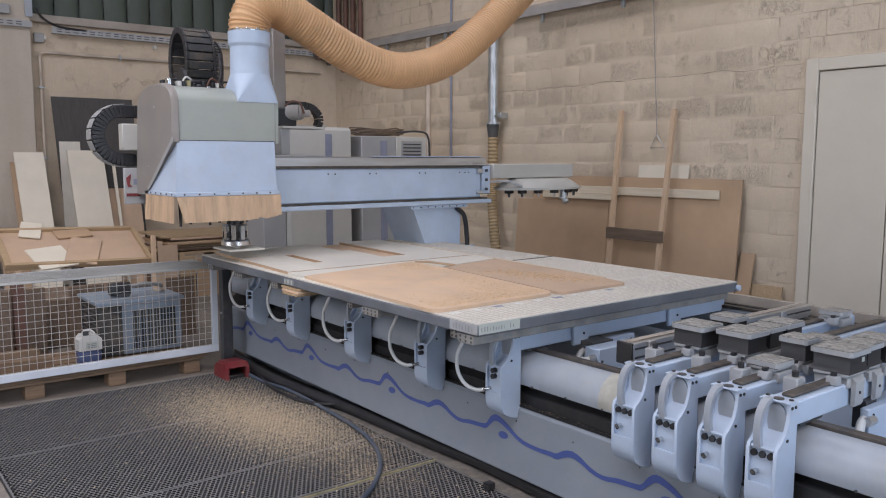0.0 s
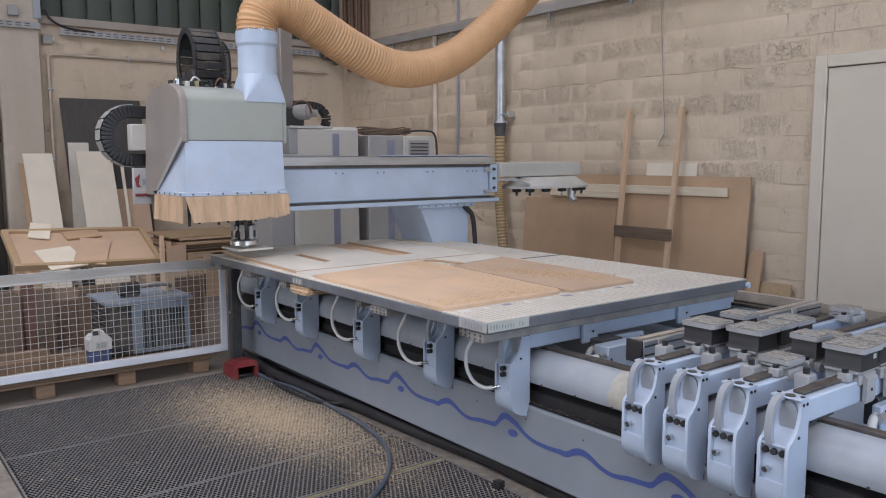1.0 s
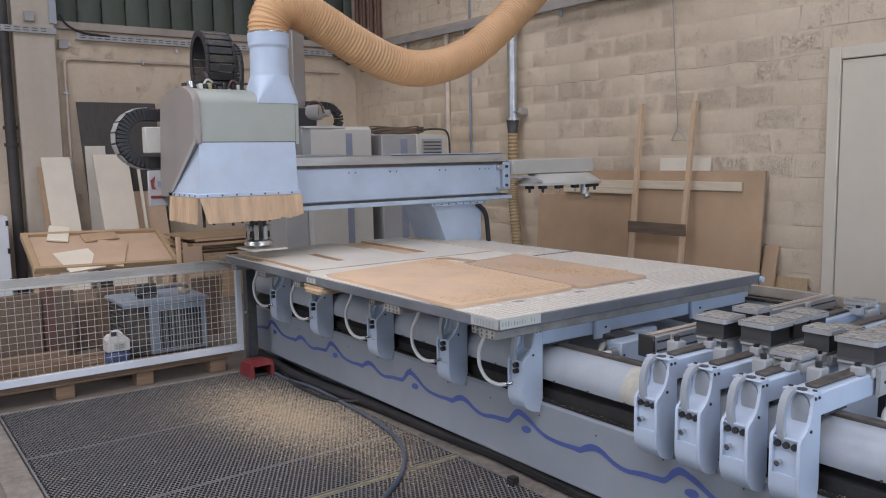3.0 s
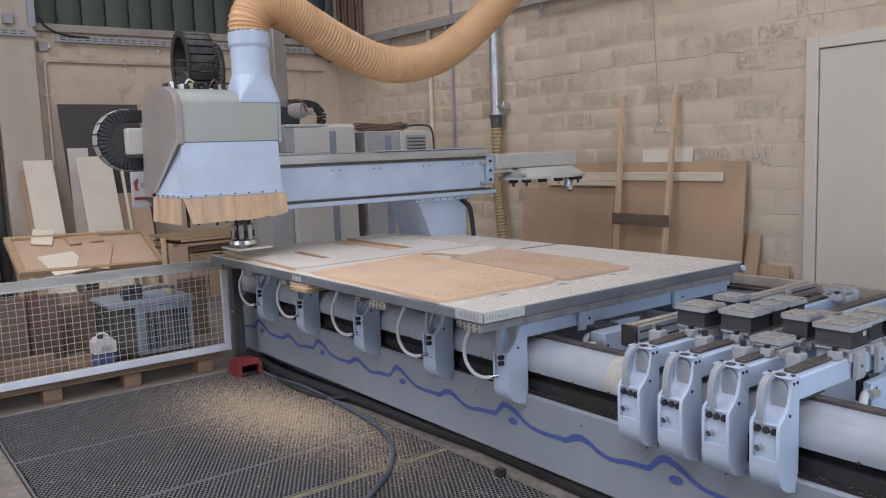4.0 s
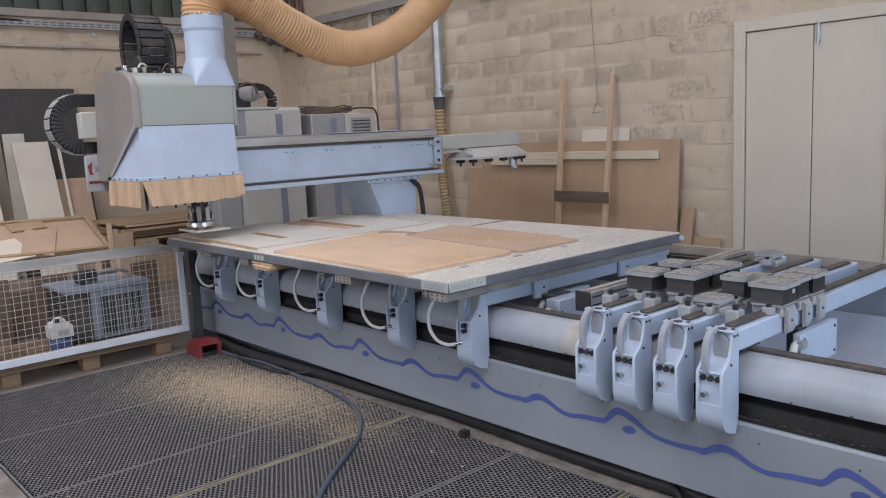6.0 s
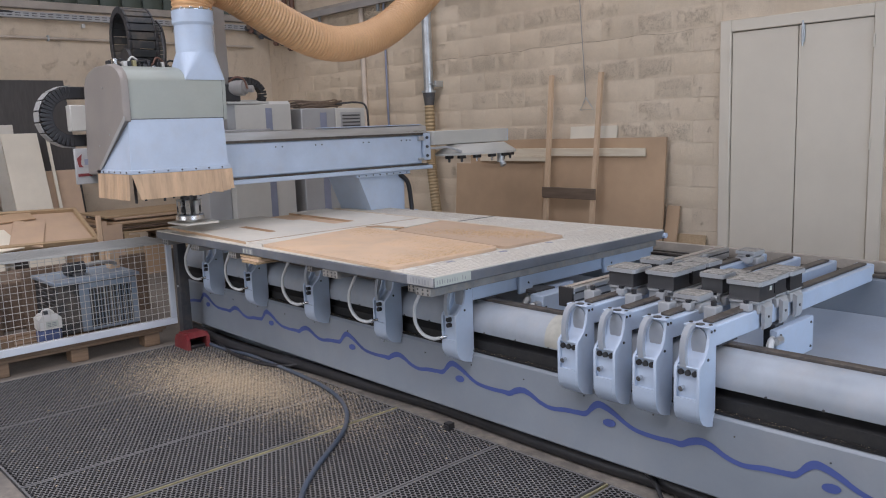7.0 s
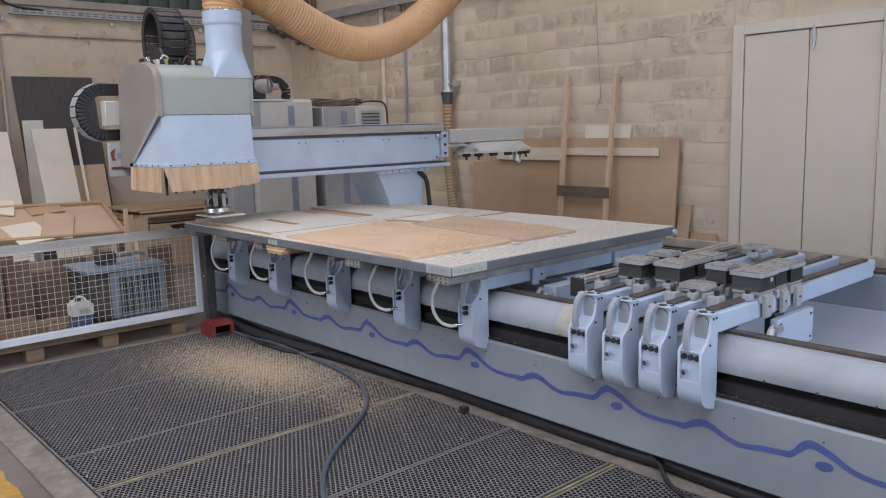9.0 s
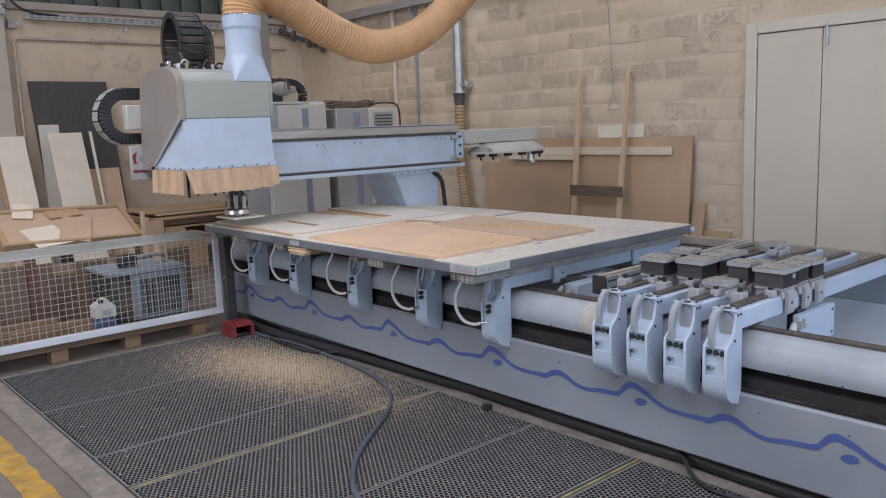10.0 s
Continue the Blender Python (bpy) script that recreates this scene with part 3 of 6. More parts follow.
def console(y, length_to, ports=True, handle=True):
    w = 0.055
    c = thing("console", (2.55, y, 0.40), "pale blue-grey sliding console on the guide beam", "machine console", "consoles along the bed")
    cheek = Shape()
    console_head(cheek, y - w, y - w + 0.012)
    console_head(cheek, y + w - 0.012, y + w)
    part("cheek", cheek, PAINT, c)
    core = [(2.655, 0.795), (2.622, 0.795), (2.622, 0.74), (2.617, 0.70), (2.60, 0.672), (2.57, 0.652), (2.552, 0.648), (2.55, 0.50), (2.553, 0.475), (2.563, 0.45), (2.58, 0.43), (2.605, 0.416), (2.64, 0.408), (2.6425, 0.42), (2.655, 0.43)]
    part("body", Shape().prism(core, "y", y - w + 0.012, y + w - 0.012), PAINT, c)
    part("apron", Shape().prism([(2.5375, 0.525), (2.5375, 0.49), (2.5405, 0.465), (2.5505, 0.44), (2.5695, 0.42), (2.60, 0.4045), (2.641, 0.394), (2.641, 0.407), (2.60, 0.417), (2.553, 0.475), (2.55, 0.525)], "y", y - w + 0.0125, y + w - 0.0125), PAINT, c)
    if handle:
        arch = curve_through([(2.622, y + 0.016, 0.797), (2.592, y + 0.018, 0.797), (2.566, y + 0.02, 0.775), (2.550, y + 0.02, 0.735), (2.544, y + 0.018, 0.69), (2.548, y + 0.016, 0.648)], 6)
        part("handle", Shape().sweep(arch, 0, flat=(0.026, 0.016)), TUBE_MAT, c, "white arched grip strap")
        part("ledge", Shape().box(2.541, 2.56, y - w + 0.0125, y + w - 0.0125, 0.645, 0.6525, 0.002), PAINT, c)
        part("disc", Shape().prism([(y - 0.008 + 0.034 * math.cos(math.pi * i / 12), 0.728 + 0.062 * math.sin(math.pi * i / 12)) for i in range(24)], "x", 2.614, 2.6225), TUBE_MAT, c)
    if ports:
        for dy in (-0.03, 0.0, 0.03):
            part("port", Shape().cyl((2.551, y + dy, 0.625), (2.541, y + dy, 0.625), 0.0125, 0.011, n=14), BLACK if dy else UNIT_DARK, c, "black round push port")
        part("valve", Shape().cyl((2.551, y + 0.02, 0.565), (2.531, y + 0.02, 0.563), 0.008, n=10).cyl((2.535, y + 0.02, 0.563), (2.527, y + 0.02, 0.562), 0.011, n=10), CHROME, c, "small steel valve")
    for dy in (-0.042, 0.042):
        part("screw", Shape().cyl((2.640, y + dy, 0.8026), (2.640, y + dy, 0.806), 0.008, n=8), BLACK, c)
    for x, z in ((2.622, 0.782), (2.645, 0.782), (2.60, 0.675)):
        part("screw", Shape().cyl((x, y - w + 0.001, z), (x, y - w - 0.003, z), 0.006, n=8), BLACK, c)
    part("top_plate", Shape().box(2.604, 2.66, y - w + 0.0005, y + w - 0.0005, 0.796, 0.8025, 0.002), PAINT, c)
    part("cap", Shape().cyl((2.628, y - 0.004, 0.8026), (2.628, y - 0.004, 0.8055), 0.018, n=16), DARK_STEEL, c)
    part("seam", Shape().box(2.662, 2.665, y - 0.0505, y + 0.0505, 0.713, 0.7955), DARK_STEEL, c)
    part("beam", Shape().box(2.661, length_to, y - 0.05, y + 0.05, 0.712, 0.795, 0.005), PAINT, c)
    part("beam_rail", Shape().box(2.69, length_to - 0.01, y - 0.022, y + 0.022, 0.796, 0.808, 0.003), BROWN_RAIL, c, "dusty rail on the beam")
    part("underslide", Shape().box(2.70, 2.85, y - 0.045, y + 0.045, 0.704, 0.711), DARK_STEEL, c)
    part("end_bracket", Shape().box(length_to - 0.01, length_to + 0.035, y - 0.045, y + 0.045, 0.742, 0.80, 0.006), PAINT, c)
    return c


for y in (1.345, 1.535, 1.73, 1.925):
    console(y, 4.30)
TABLE_LEGS = (2.685, 3.255, 3.965, 4.715, 5.345)
for y in TABLE_LEGS:
    c = console(y, 4.30, ports=False)
    for dz in (0.628, 0.60):
        part("port", Shape().cyl((2.551, y, dz), (2.530, y, dz), 0.012, n=12), BLACK, c)
    part("fitting", Shape().cyl((2.551, y + 0.03, 0.535), (2.515, y + 0.05, 0.53), 0.008, n=10), CHROME, c)
    loop = curve_through([(2.52, y + 0.045, 0.53), (2.505, y + 0.09, 0.522), (2.49, y + 0.15, 0.54), (2.475, y + 0.185, 0.60), (2.47, y + 0.18, 0.68), (2.48, y + 0.155, 0.74), (2.50, y + 0.14, 0.80), (2.51, y + 0.14, 0.842)], 7)
    part("air_hose", Shape().sweep(loop, 0.0095, 10), WHITE_HOSE, c, "white looped air hose")

# pods on the free consoles
PODS = ((3.01, 1.925, 1, 1), (3.27, 1.94, 1, 0.8), (3.05, 1.74, 1, 1), (3.20, 1.725, 1, 0.75), (3.34, 1.735, 1, 0.9), (3.11, 1.53, 1, 0.75), (3.26, 1.53, 0.8, 0.8),
        (2.92, 1.54, 0.3, 0.8), (3.065, 1.35, 1, 1), (3.21, 1.345, 1, 0.8), (3.35, 1.345, 1, 0.9), (4.10, 1.87, 0.1, 0.75))


def pod(x, y, rise, size, tag=False):
    z0, h = 0.808, 0.112 * rise
    s = 0.079 * size
    p = thing("suction_pod", (x, y, z0), "black vacuum pod with a scuffed grey rubber top", "vacuum pod", "vacuum pods on the consoles")
    part("slide", Shape().box(x - s * 0.8, x + s * 0.8, y - 0.064, y + 0.064, z0 - 0.03, z0 + 0.012, 0.005), POD_GREY, p, "light grey clamp slide")
    if y < 1.4:
        jaw = [(y - 0.0645, z0 + 0.010), (y - 0.082, z0 - 0.002), (y - 0.080, z0 - 0.085), (y - 0.072, z0 - 0.098), (y - 0.0645, z0 - 0.098)]
        part("jaw", Shape().prism(jaw, "x", x - s * 0.52, x + s * 0.32), POD_GREY, p, "tapered grey clamp jaw")
        part("jaw_screw", Shape().cyl((x - s * 0.1, y - 0.080, z0 - 0.045), (x - s * 0.1, y - 0.084, z0 - 0.045), 0.006, n=8), BLACK, p)
    part("foot", Shape().box(x - s * 0.98, x + s * 0.98, y - s * 0.8, y + s * 0.8, z0 + 0.0125, z0 + 0.026, 0.004), POD_GREY, p)
    top = z0 + max(h, 0.05)
    if rise > 0.2:
        zb, zt = z0 + 0.0265, top - 0.0225
        a, b = s * 0.98, s * 0.84
        flare = Shape().add([(x + i * a, y + j * a * 0.94, zb) for i, j in ((-1, -1), (1, -1), (1, 1), (-1, 1))] + [(x + i * b, y + j * b, zb + 0.016) for i, j in ((-1, -1), (1, -1), (1, 1), (-1, 1))] + [(x + i * b, y + j * b, zt) for i, j in ((-1, -1), (1, -1), (1, 1), (-1, 1))],
                            [(3, 2, 1, 0), (8, 9, 10, 11)] + [(k * 4 + i, k * 4 + (i + 1) % 4, k * 4 + 4 + (i + 1) % 4, k * 4 + 4 + i) for k in (0, 1) for i in range(4)])
        part("body", flare, BLACK, p)
        if tag:
            part("tag", Shape().box(x + b * 0.35, x + b * 0.68, y - b - 0.0015, y - b - 0.0002, zt - 0.03, zt - 0.012), PAPER, p, "small white tag")
    part("pad", Shape().prism([(x + s * u, y + s * v) for u, v in ((1, 0.86), (0.86, 1), (-0.86, 1), (-1, 0.86), (-1, -0.86), (-0.86, -1), (0.86, -1), (1, -0.86))], "z", top - 0.022, top - 0.0045), POD_GREY, p)
    part("rubber", Shape().box(x - s * 0.93, x + s * 0.93, y - s * 0.93, y + s * 0.93, top - 0.0044, top, 0.003), POD_TOP, p, "dusty ribbed rubber pad")
    part("stop", Shape().box(x - s - 0.044, x - s - 0.006, y - 0.05, y - 0.008, z0 - 0.012, z0 + 0.022, 0.004), POD_GREY, p)
    part("stop_knob", Shape().cyl((x - s - 0.025, y - 0.029, z0 + 0.022), (x - s - 0.025, y - 0.029, z0 + 0.034), 0.011, n=10).box(x - s - 0.042, x - s - 0.008, y - 0.034, y - 0.024, z0 + 0.026, z0 + 0.033), BLACK, p)
    return p


for i, (x, y, r, s) in enumerate(PODS):
    pod(x, y, r, s, tag=i == 8)
for i, (x, y) in enumerate(((2.80, 1.925), (2.84, 1.73), (2.80, 1.535), (2.84, 1.345))):
    st = thing("clamp_stop", (x, y, 0.80), "grey locating stop with a black knob", "stop", "stops on the consoles")
    part("block", Shape().box(x - 0.03, x + 0.03, y + 0.03, y + 0.085, 0.76, 0.83, 0.004), POD_GREY, st)
    part("knob", Shape().cyl((x, y + 0.055, 0.83), (x, y + 0.055, 0.85), 0.012, n=10), BLACK, st)

# aluminium stop rail with a black end post
rail = thing("stop_rail", (3.5, 2.16, 0.74), "aluminium profile rail with a black end block", "machine rail")
s = Shape().box(2.888, 4.42, 2.16, 2.24, 0.71, 0.80, 0.003)
part("profile", s, ALU, rail)
for z in (0.735, 0.775):
    part("groove", Shape().box(2.90, 4.41, 2.157, 2.1599, z - 0.004, z + 0.004), DARK_STEEL, rail)
part("end_block", Shape().box(2.872, 2.887, 2.157, 2.243, 0.705, 0.803, 0.003), BLACK, rail)
part("slot_strip", Shape().box(2.90, 4.41, 2.185, 2.215, 0.801, 0.805), GUARD, rail)
part("bracket", Shape().box(2.90, 2.94, 2.18, 2.22, 0.50, 0.709, 0.003), DARK_STEEL, rail)
for x in (2.985, 3.5, 4.1):
    part("clamp_plate", Shape().box(x, x + 0.05, 2.15, 2.159, 0.72, 0.80, 0.003), POD_GREY, rail)

# clips, air box and hose on the outer beam under the table
TB = TABLE_LEGS[0] - 0.051
clipped = thing("beam_clamp", (3.05, TB, 0.7), "pale clamps gripping the beam under the table", "clamp")
for x in (3.0, 3.76):
    part("clamp", Shape().box(x, x + 0.11, TB - 0.022, TB, 0.69, 0.80, 0.005), PAINT, clipped)
    part("jaw", Shape().box(x - 0.03, x + 0.13, TB - 0.03, TB + 0.03, 0.812, 0.836, 0.005), POD_GREY, clipped)
    part("screw", Shape().cyl((x + 0.07, TB - 0.0225, 0.745), (x + 0.07, TB - 0.027, 0.745), 0.006, n=8), BLACK, clipped)
part("jaw", Shape().prism([(3.38, 0.812), (3.54, 0.812), (3.50, 0.79), (3.42, 0.79)], "y", TB - 0.03, TB + 0.0).box(3.37, 3.55, TB - 0.03, TB + 0.03, 0.8125, 0.836, 0.005), POD_GREY, clipped)
ab = thing("air_box", (3.1, 2.45, 0.6), "pale blue valve box hung under the table beam", "valve box")
part("case", Shape().box(2.99, 3.27, 2.44, 2.53, 0.585, 0.705, 0.004), PAINT, ab)
for x in (3.01, 3.25):
    part("screw", Shape().cyl((x, 2.4405, 0.645), (x, 2.436, 0.645), 0.006, n=8), BLACK, ab)
part("hanger", Shape().box(3.05, 3.2, 2.531, 2.64, 0.69, 0.7115, 0.003), DARK_STEEL, ab)
part("fitting", Shape().cyl((2.99, 2.47, 0.66), (2.95, 2.47, 0.66), 0.018, n=10), ALU, ab)
part("elbow", Shape().sweep(curve_through([(2.95, 2.47, 0.66), (2.90, 2.49, 0.655), (2.86, 2.53, 0.64), (2.83, 2.58, 0.66), (2.82, 2.63, 0.69)], 6), 0.014), WHITE_HOSE, ab, "white air hose")

# valve box on the outer console
vb = thing("valve_box", (3.3, 1.23, 0.5), "pale blue valve box with air fittings under a console", "valve box")
part("case", Shape().box(3.08, 3.44, 1.24, 1.275, 0.54, 0.70, 0.004), PAINT, vb)
part("hanger", Shape().box(3.14, 3.22, 1.277, 1.33, 0.60, 0.712, 0.003), DARK_STEEL, vb)
for x, z in ((3.11, 0.675), (3.41, 0.675), (3.11, 0.565), (3.41, 0.565)):
    part("screw", Shape().cyl((x, 1.2405, z), (x, 1.236, z), 0.006, n=8), BLACK, vb)
part("elbow", Shape().sweep(curve_through([(3.09, 1.26, 0.66), (3.04, 1.25, 0.655), (3.0, 1.24, 0.62), (2.94, 1.24, 0.60), (2.86, 1.26, 0.60)], 6), 0.016), WHITE_HOSE, vb, "white air hose")
part("fitting", Shape().cyl((3.10, 1.235, 0.66), (3.05, 1.235, 0.66), 0.018, n=10), ALU, vb)
vb2 = copy_thing(vb, pose(3.3, 2.58, 0.5))

# ---- work table ----
TX0, TX1, TY0, TY1, TT = 2.31, 4.285, 2.53, 5.64, 0.905
tab = thing("work_table", (3.3, 4.1, 0.81), "broad spoil-board table with a dark metal edge", "work table")
part("edge_frame", Shape().box(TX0, TX1, TY0, TY1, TT - 0.062, TT - 0.012, 0.004), TABLE_EDGE, tab, "dark blue-grey metal edge")
part("top_sheet", Shape().box(TX0 + 0.003, TX1 - 0.003, TY0 + 0.003, TY1 - 0.003, TT - 0.0115, TT - 0.004, 0.001), WHITE_MELAMINE, tab, "dusty white gridded top sheet")
gr = Shape()
for i in range(1, 66):
    x = TX0 + 0.03 * i
    if x < TX1 - 0.01:
        gr.box(x - 0.0008, x + 0.0008, TY0 + 0.01, TY0 + 0.46, TT - 0.004, TT - 0.0034)
for i in range(1, 15):
    y = TY0 + 0.03 * i
    gr.box(TX0 + 0.01, TX1 - 0.01, y - 0.0008, y + 0.0008, TT - 0.004, TT - 0.0033)
for i in range(1, 18):
    x = 3.76 + 0.03 * i
    if x < TX1 - 0.01:
        gr.box(x - 0.0008, x + 0.0008, TY0 + 0.47, TY1 - 0.02, TT - 0.004, TT - 0.0034)
for i in range(1, 88):
    y = TY0 + 0.46 + 0.03 * i
    gr.box(3.76 + 0.078 * (y - 3.1), TX1 - 0.01, y - 0.0008, y + 0.0008, TT - 0.004, TT - 0.0033)
tagged(part("grid", gr, GRID_INK, tab, "fine grey grid lines"), kind="stuff")
rnd = random.Random(12)
for k in range(9):
    for x in (3.96, 4.16):
        y = 2.95 + 0.31 * k + rnd.uniform(-0.04, 0.04)
        if x > 3.80 + 0.078 * (y - 3.1) + 0.05:
            a, w2 = x + rnd.uniform(-0.03, 0.03), rnd.uniform(0.016, 0.024)
            part("patch", Shape().prism([(a - 0.035, y - w2 * 0.3), (a - 0.02, y - w2 * 0.5), (a + 0.03, y - w2 * 0.4), (a + 0.036, y + w2 * 0.4), (a - 0.01, y + w2 * 0.6)], "z", TT - 0.0038, TT - 0.0026), STICKER, tab)
for i in range(10):
    x = 2.36 + 0.135 * i
    part("patch", Shape().box(x, x + rnd.uniform(0.03, 0.06), 2.765 + rnd.uniform(-0.01, 0.01), 2.80, TT - 0.0038, TT - 0.0026), (STICKER, STRIPE)[i % 3 == 2], tab)
part("split", Shape().box(3.80, TX1 - 0.004, 4.00, 4.014, TT - 0.004, TT - 0.001), DARK_STEEL, tab)
part("spoil_strip", Shape().prism([(3.715, 3.05), (3.74, 3.05), (3.935, 5.61), (3.91, 5.61)], "z", TT - 0.004, TT + 0.012), PINE_Y, tab, "pale pine strip")


def slotted_profile(y, w, x0):
    """An extruded bar across the table, with open slots in its sawn end."""
    p = part("profile", Shape().box(x0, 4.24, y, y + w, TT - 0.105, TT - 0.063, 0.003), DULL_ALU, tab, "dull aluminium cross profile")
    for k in range(max(2, int(w / 0.03))):
        yy = y + w * (k + 0.5) / max(2, int(w / 0.03))
        for dz in (0.075, 0.094):
            part("slot", Shape().cyl((x0 - 0.0012, yy, TT - dz), (x0 - 0.0002, yy, TT - dz), 0.0065, n=8), DARK_STEEL, p)


for y, w, x0 in ((2.56, 0.11, TX0 + 0.002), (2.70, 0.06, TX0 + 0.03), (3.32, 0.14, TX0 + 0.004), (3.62, 0.05, TX0 + 0.04), (4.45, 0.09, TX0 + 0.01), (4.98, 0.12, TX0 + 0.012), (5.48, 0.10, TX0 + 0.012)):
    slotted_profile(y, w, x0)
part("end_plate", Shape().box(TX0 - 0.006, TX0 - 0.001, TY0 + 0.0, TY0 + 0.19, TT - 0.055, TT - 0.010, 0.002), POD_GREY, tab, "chipped pale end face")
for k in range(7):
    part("mark", Shape().box(TX0 - 0.0072, TX0 - 0.0062, TY0 + 0.03 + 0.021 * k, TY0 + 0.036 + 0.021 * k + 0.004 * (k % 2), TT - 0.046, TT - 0.024 + 0.003 * (k % 3)), GREY_INK, tab)
lab = part("label", Shape().box(TX0 + 0.004, TX0 + 0.243, TY0 - 0.003, TY0 - 0.0005, TT - 0.053, TT - 0.008), PAPER, tab, "white paper label")
rnd = random.Random(5)
for i in range(11):
    x = TX0 + 0.016 + i * 0.0165 + (0.02 if i > 8 else 0.0)
    part("mark", Shape().box(x, x + rnd.uniform(0.002, 0.007), TY0 - 0.0042, TY0 - 0.0032, TT - 0.042, TT - 0.024 + rnd.uniform(-0.006, 0.004)), GREY_INK, lab)
lab2 = part("label", Shape().box(TX0 - 0.003, TX0 - 0.001, 4.21, 4.33, TT - 0.055, TT - 0.020), GREY_INK, tab)
for i in range(3):
    part("mark", Shape().box(TX0 - 0.007, TX0 - 0.0045, 4.222 + i * 0.042, 4.236 + i * 0.042, TT - 0.05, TT - 0.026), PAPER, lab2)
for x, y in ((2.9, 2.6), (3.45, 2.6), (4.2, 2.6)):
    part("foot_block", Shape().box(x - 0.05, x + 0.05, y + 0.03, y + 0.14, 0.808, TT - 0.062, 0.004), POD_GREY, tab)
part("corner_cap", Shape().cyl((TX1 - 0.01, TY0 - 0.004, TT - 0.04), (TX1 - 0.01, TY0 - 0.02, TT - 0.04), 0.018, n=12), PAINT, tab)


def soft_poly(corners, radii, n=5):
    """An outline with its corners rounded."""
    out = []
    for i, (p, r) in enumerate(zip(corners, radii)):
        p, a, b = Vector((*p, 0)), Vector((*corners[i - 1], 0)), Vector((*corners[(i + 1) % len(corners)], 0))
        if not r:
            out.append((p.x, p.y))
            continue
        a, b = p + (a - p).normalized() * r, p + (b - p).normalized() * r
        for k in range(n + 1):
            t = k / n
            q = a * (1 - t) ** 2 + p * (2 * t * (1 - t)) + b * t ** 2
            out.append((q.x, q.y))
    return out


big_sheet = soft_poly([(2.302, 2.825), (3.105, 2.835), (3.222, 3.95), (3.245, 4.30), (2.345, 4.14)], (0.06, 0.09, 0.0, 0.02, 0.01))
whole("fibreboard_sheet", Shape().prism(big_sheet, "z", TT - 0.0035, TT + 0.0125), MDF_DUSTY, "cut fibreboard panel strewn with golden sawdust", "board", "boards on the table")
small_sheet = soft_poly([(3.122, 2.82), (3.655, 2.83), (3.70, 3.04), (3.792, 4.07), (3.242, 3.95)], (0.05, 0.03, 0.0, 0.02, 0.0))
whole("fibreboard_sheet", Shape().prism(small_sheet, "z", TT - 0.0035, TT + 0.0115), MDF_PINK, "brown fibreboard panel with sawdust along one side", "board", "boards on the table")


def pierced_slab(xs, ys, gaps, z0, z1, shear):
    """A slab over the grid xs by ys with some of its cells cut through."""
    s = Shape()
    solid = {(i, j) for i in range(len(xs) - 1) for j in range(len(ys) - 1)} - set(gaps)

    def at(i, j, z):
        return xs[i] + shear * (ys[j] - 4.2), ys[j], z
    for i, j in solid:
        for z in (z0, z1):
            s.add([at(i, j, z), at(i + 1, j, z), at(i + 1, j + 1, z), at(i, j + 1, z)], [(0, 1, 2, 3)])
        for di, dj, a, b in ((-1, 0, (0, 0), (0, 1)), (1, 0, (1, 0), (1, 1)), (0, -1, (0, 0), (1, 0)), (0, 1, (0, 1), (1, 1))):
            if (i + di, j + dj) not in solid:
                s.add([at(i + a[0], j + a[1], z0), at(i + b[0], j + b[1], z0), at(i + b[0], j + b[1], z1), at(i + a[0], j + a[1], z1)], [(0, 1, 2, 3)])
    return s


far = thing("spoil_board", (2.95, 5.0, TT), "white-faced spoil board with milled slots", "board")
SX, SY = (2.335, 2.66, 2.725, 3.13, 3.20, 3.40, 3.785), (4.335, 4.62, 4.70, 5.10, 5.16, 5.63)
CUT = [(1, 1), (1, 2), (4, 1), (4, 2), (4, 3), (4, 4), (3, 3), (3, 4)]
part("core", pierced_slab(SX, SY, CUT, TT - 0.0035, TT + 0.0135, 0.045), MDF, far, "brown fibreboard core")
part("face", pierced_slab(SX, SY, CUT, TT + 0.0137, TT + 0.0147, 0.045), WHITE_MELAMINE, far, "dusty white face")
part("near_strip", Shape().prism([(2.335, 4.19), (2.345, 4.15), (3.243, 4.31), (3.25, 3.99), (3.79, 4.10), (3.82, 4.334), (2.335, 4.334)], "z", TT - 0.0034, TT + 0.0105), WHITE_MELAMINE, far)
part("slot_floor", Shape().prism([(2.65, 4.60), (2.77, 4.60), (2.79, 5.17), (2.67, 5.17)], "z", TT - 0.0039, TT - 0.0030), MDF_DUSTY, far)
part("slot_floor", Shape().prism([(3.14, 4.60), (3.44, 4.60), (3.48, 5.63), (3.18, 5.63)], "z", TT - 0.0039, TT - 0.0030), MDF_DUSTY, far)
part("seam", Shape().box(2.34, 2.66, 5.150, 5.154, TT + 0.0146, TT + 0.0153), GREY_INK, far)
whole("thin_offcut", Shape().prism([(3.22, 4.24), (3.30, 4.22), (3.345, 3.97), (3.31, 3.965), (3.27, 4.16)], "z", TT + 0.0126, TT + 0.021), MDF, "thin brown sliver of board lying on the panels", "offcut")
sd = Shape()
rnd = random.Random(11)


def chip(s, x, y, z, r):
    a = rnd.uniform(0, 6.28)
    p = [(x + r * math.cos(a + k * 2.1) * rnd.uniform(0.5, 1.2), y + r * math.sin(a + k * 2.1) * rnd.uniform(0.5, 1.2), z + rnd.uniform(0, r * 0.4)) for k in range(3)]
    p.append((x, y, z + r * rnd.uniform(0.5, 0.9)))
    s.add(p, [(0, 1, 2), (0, 1, 3), (1, 2, 3), (2, 0, 3)])


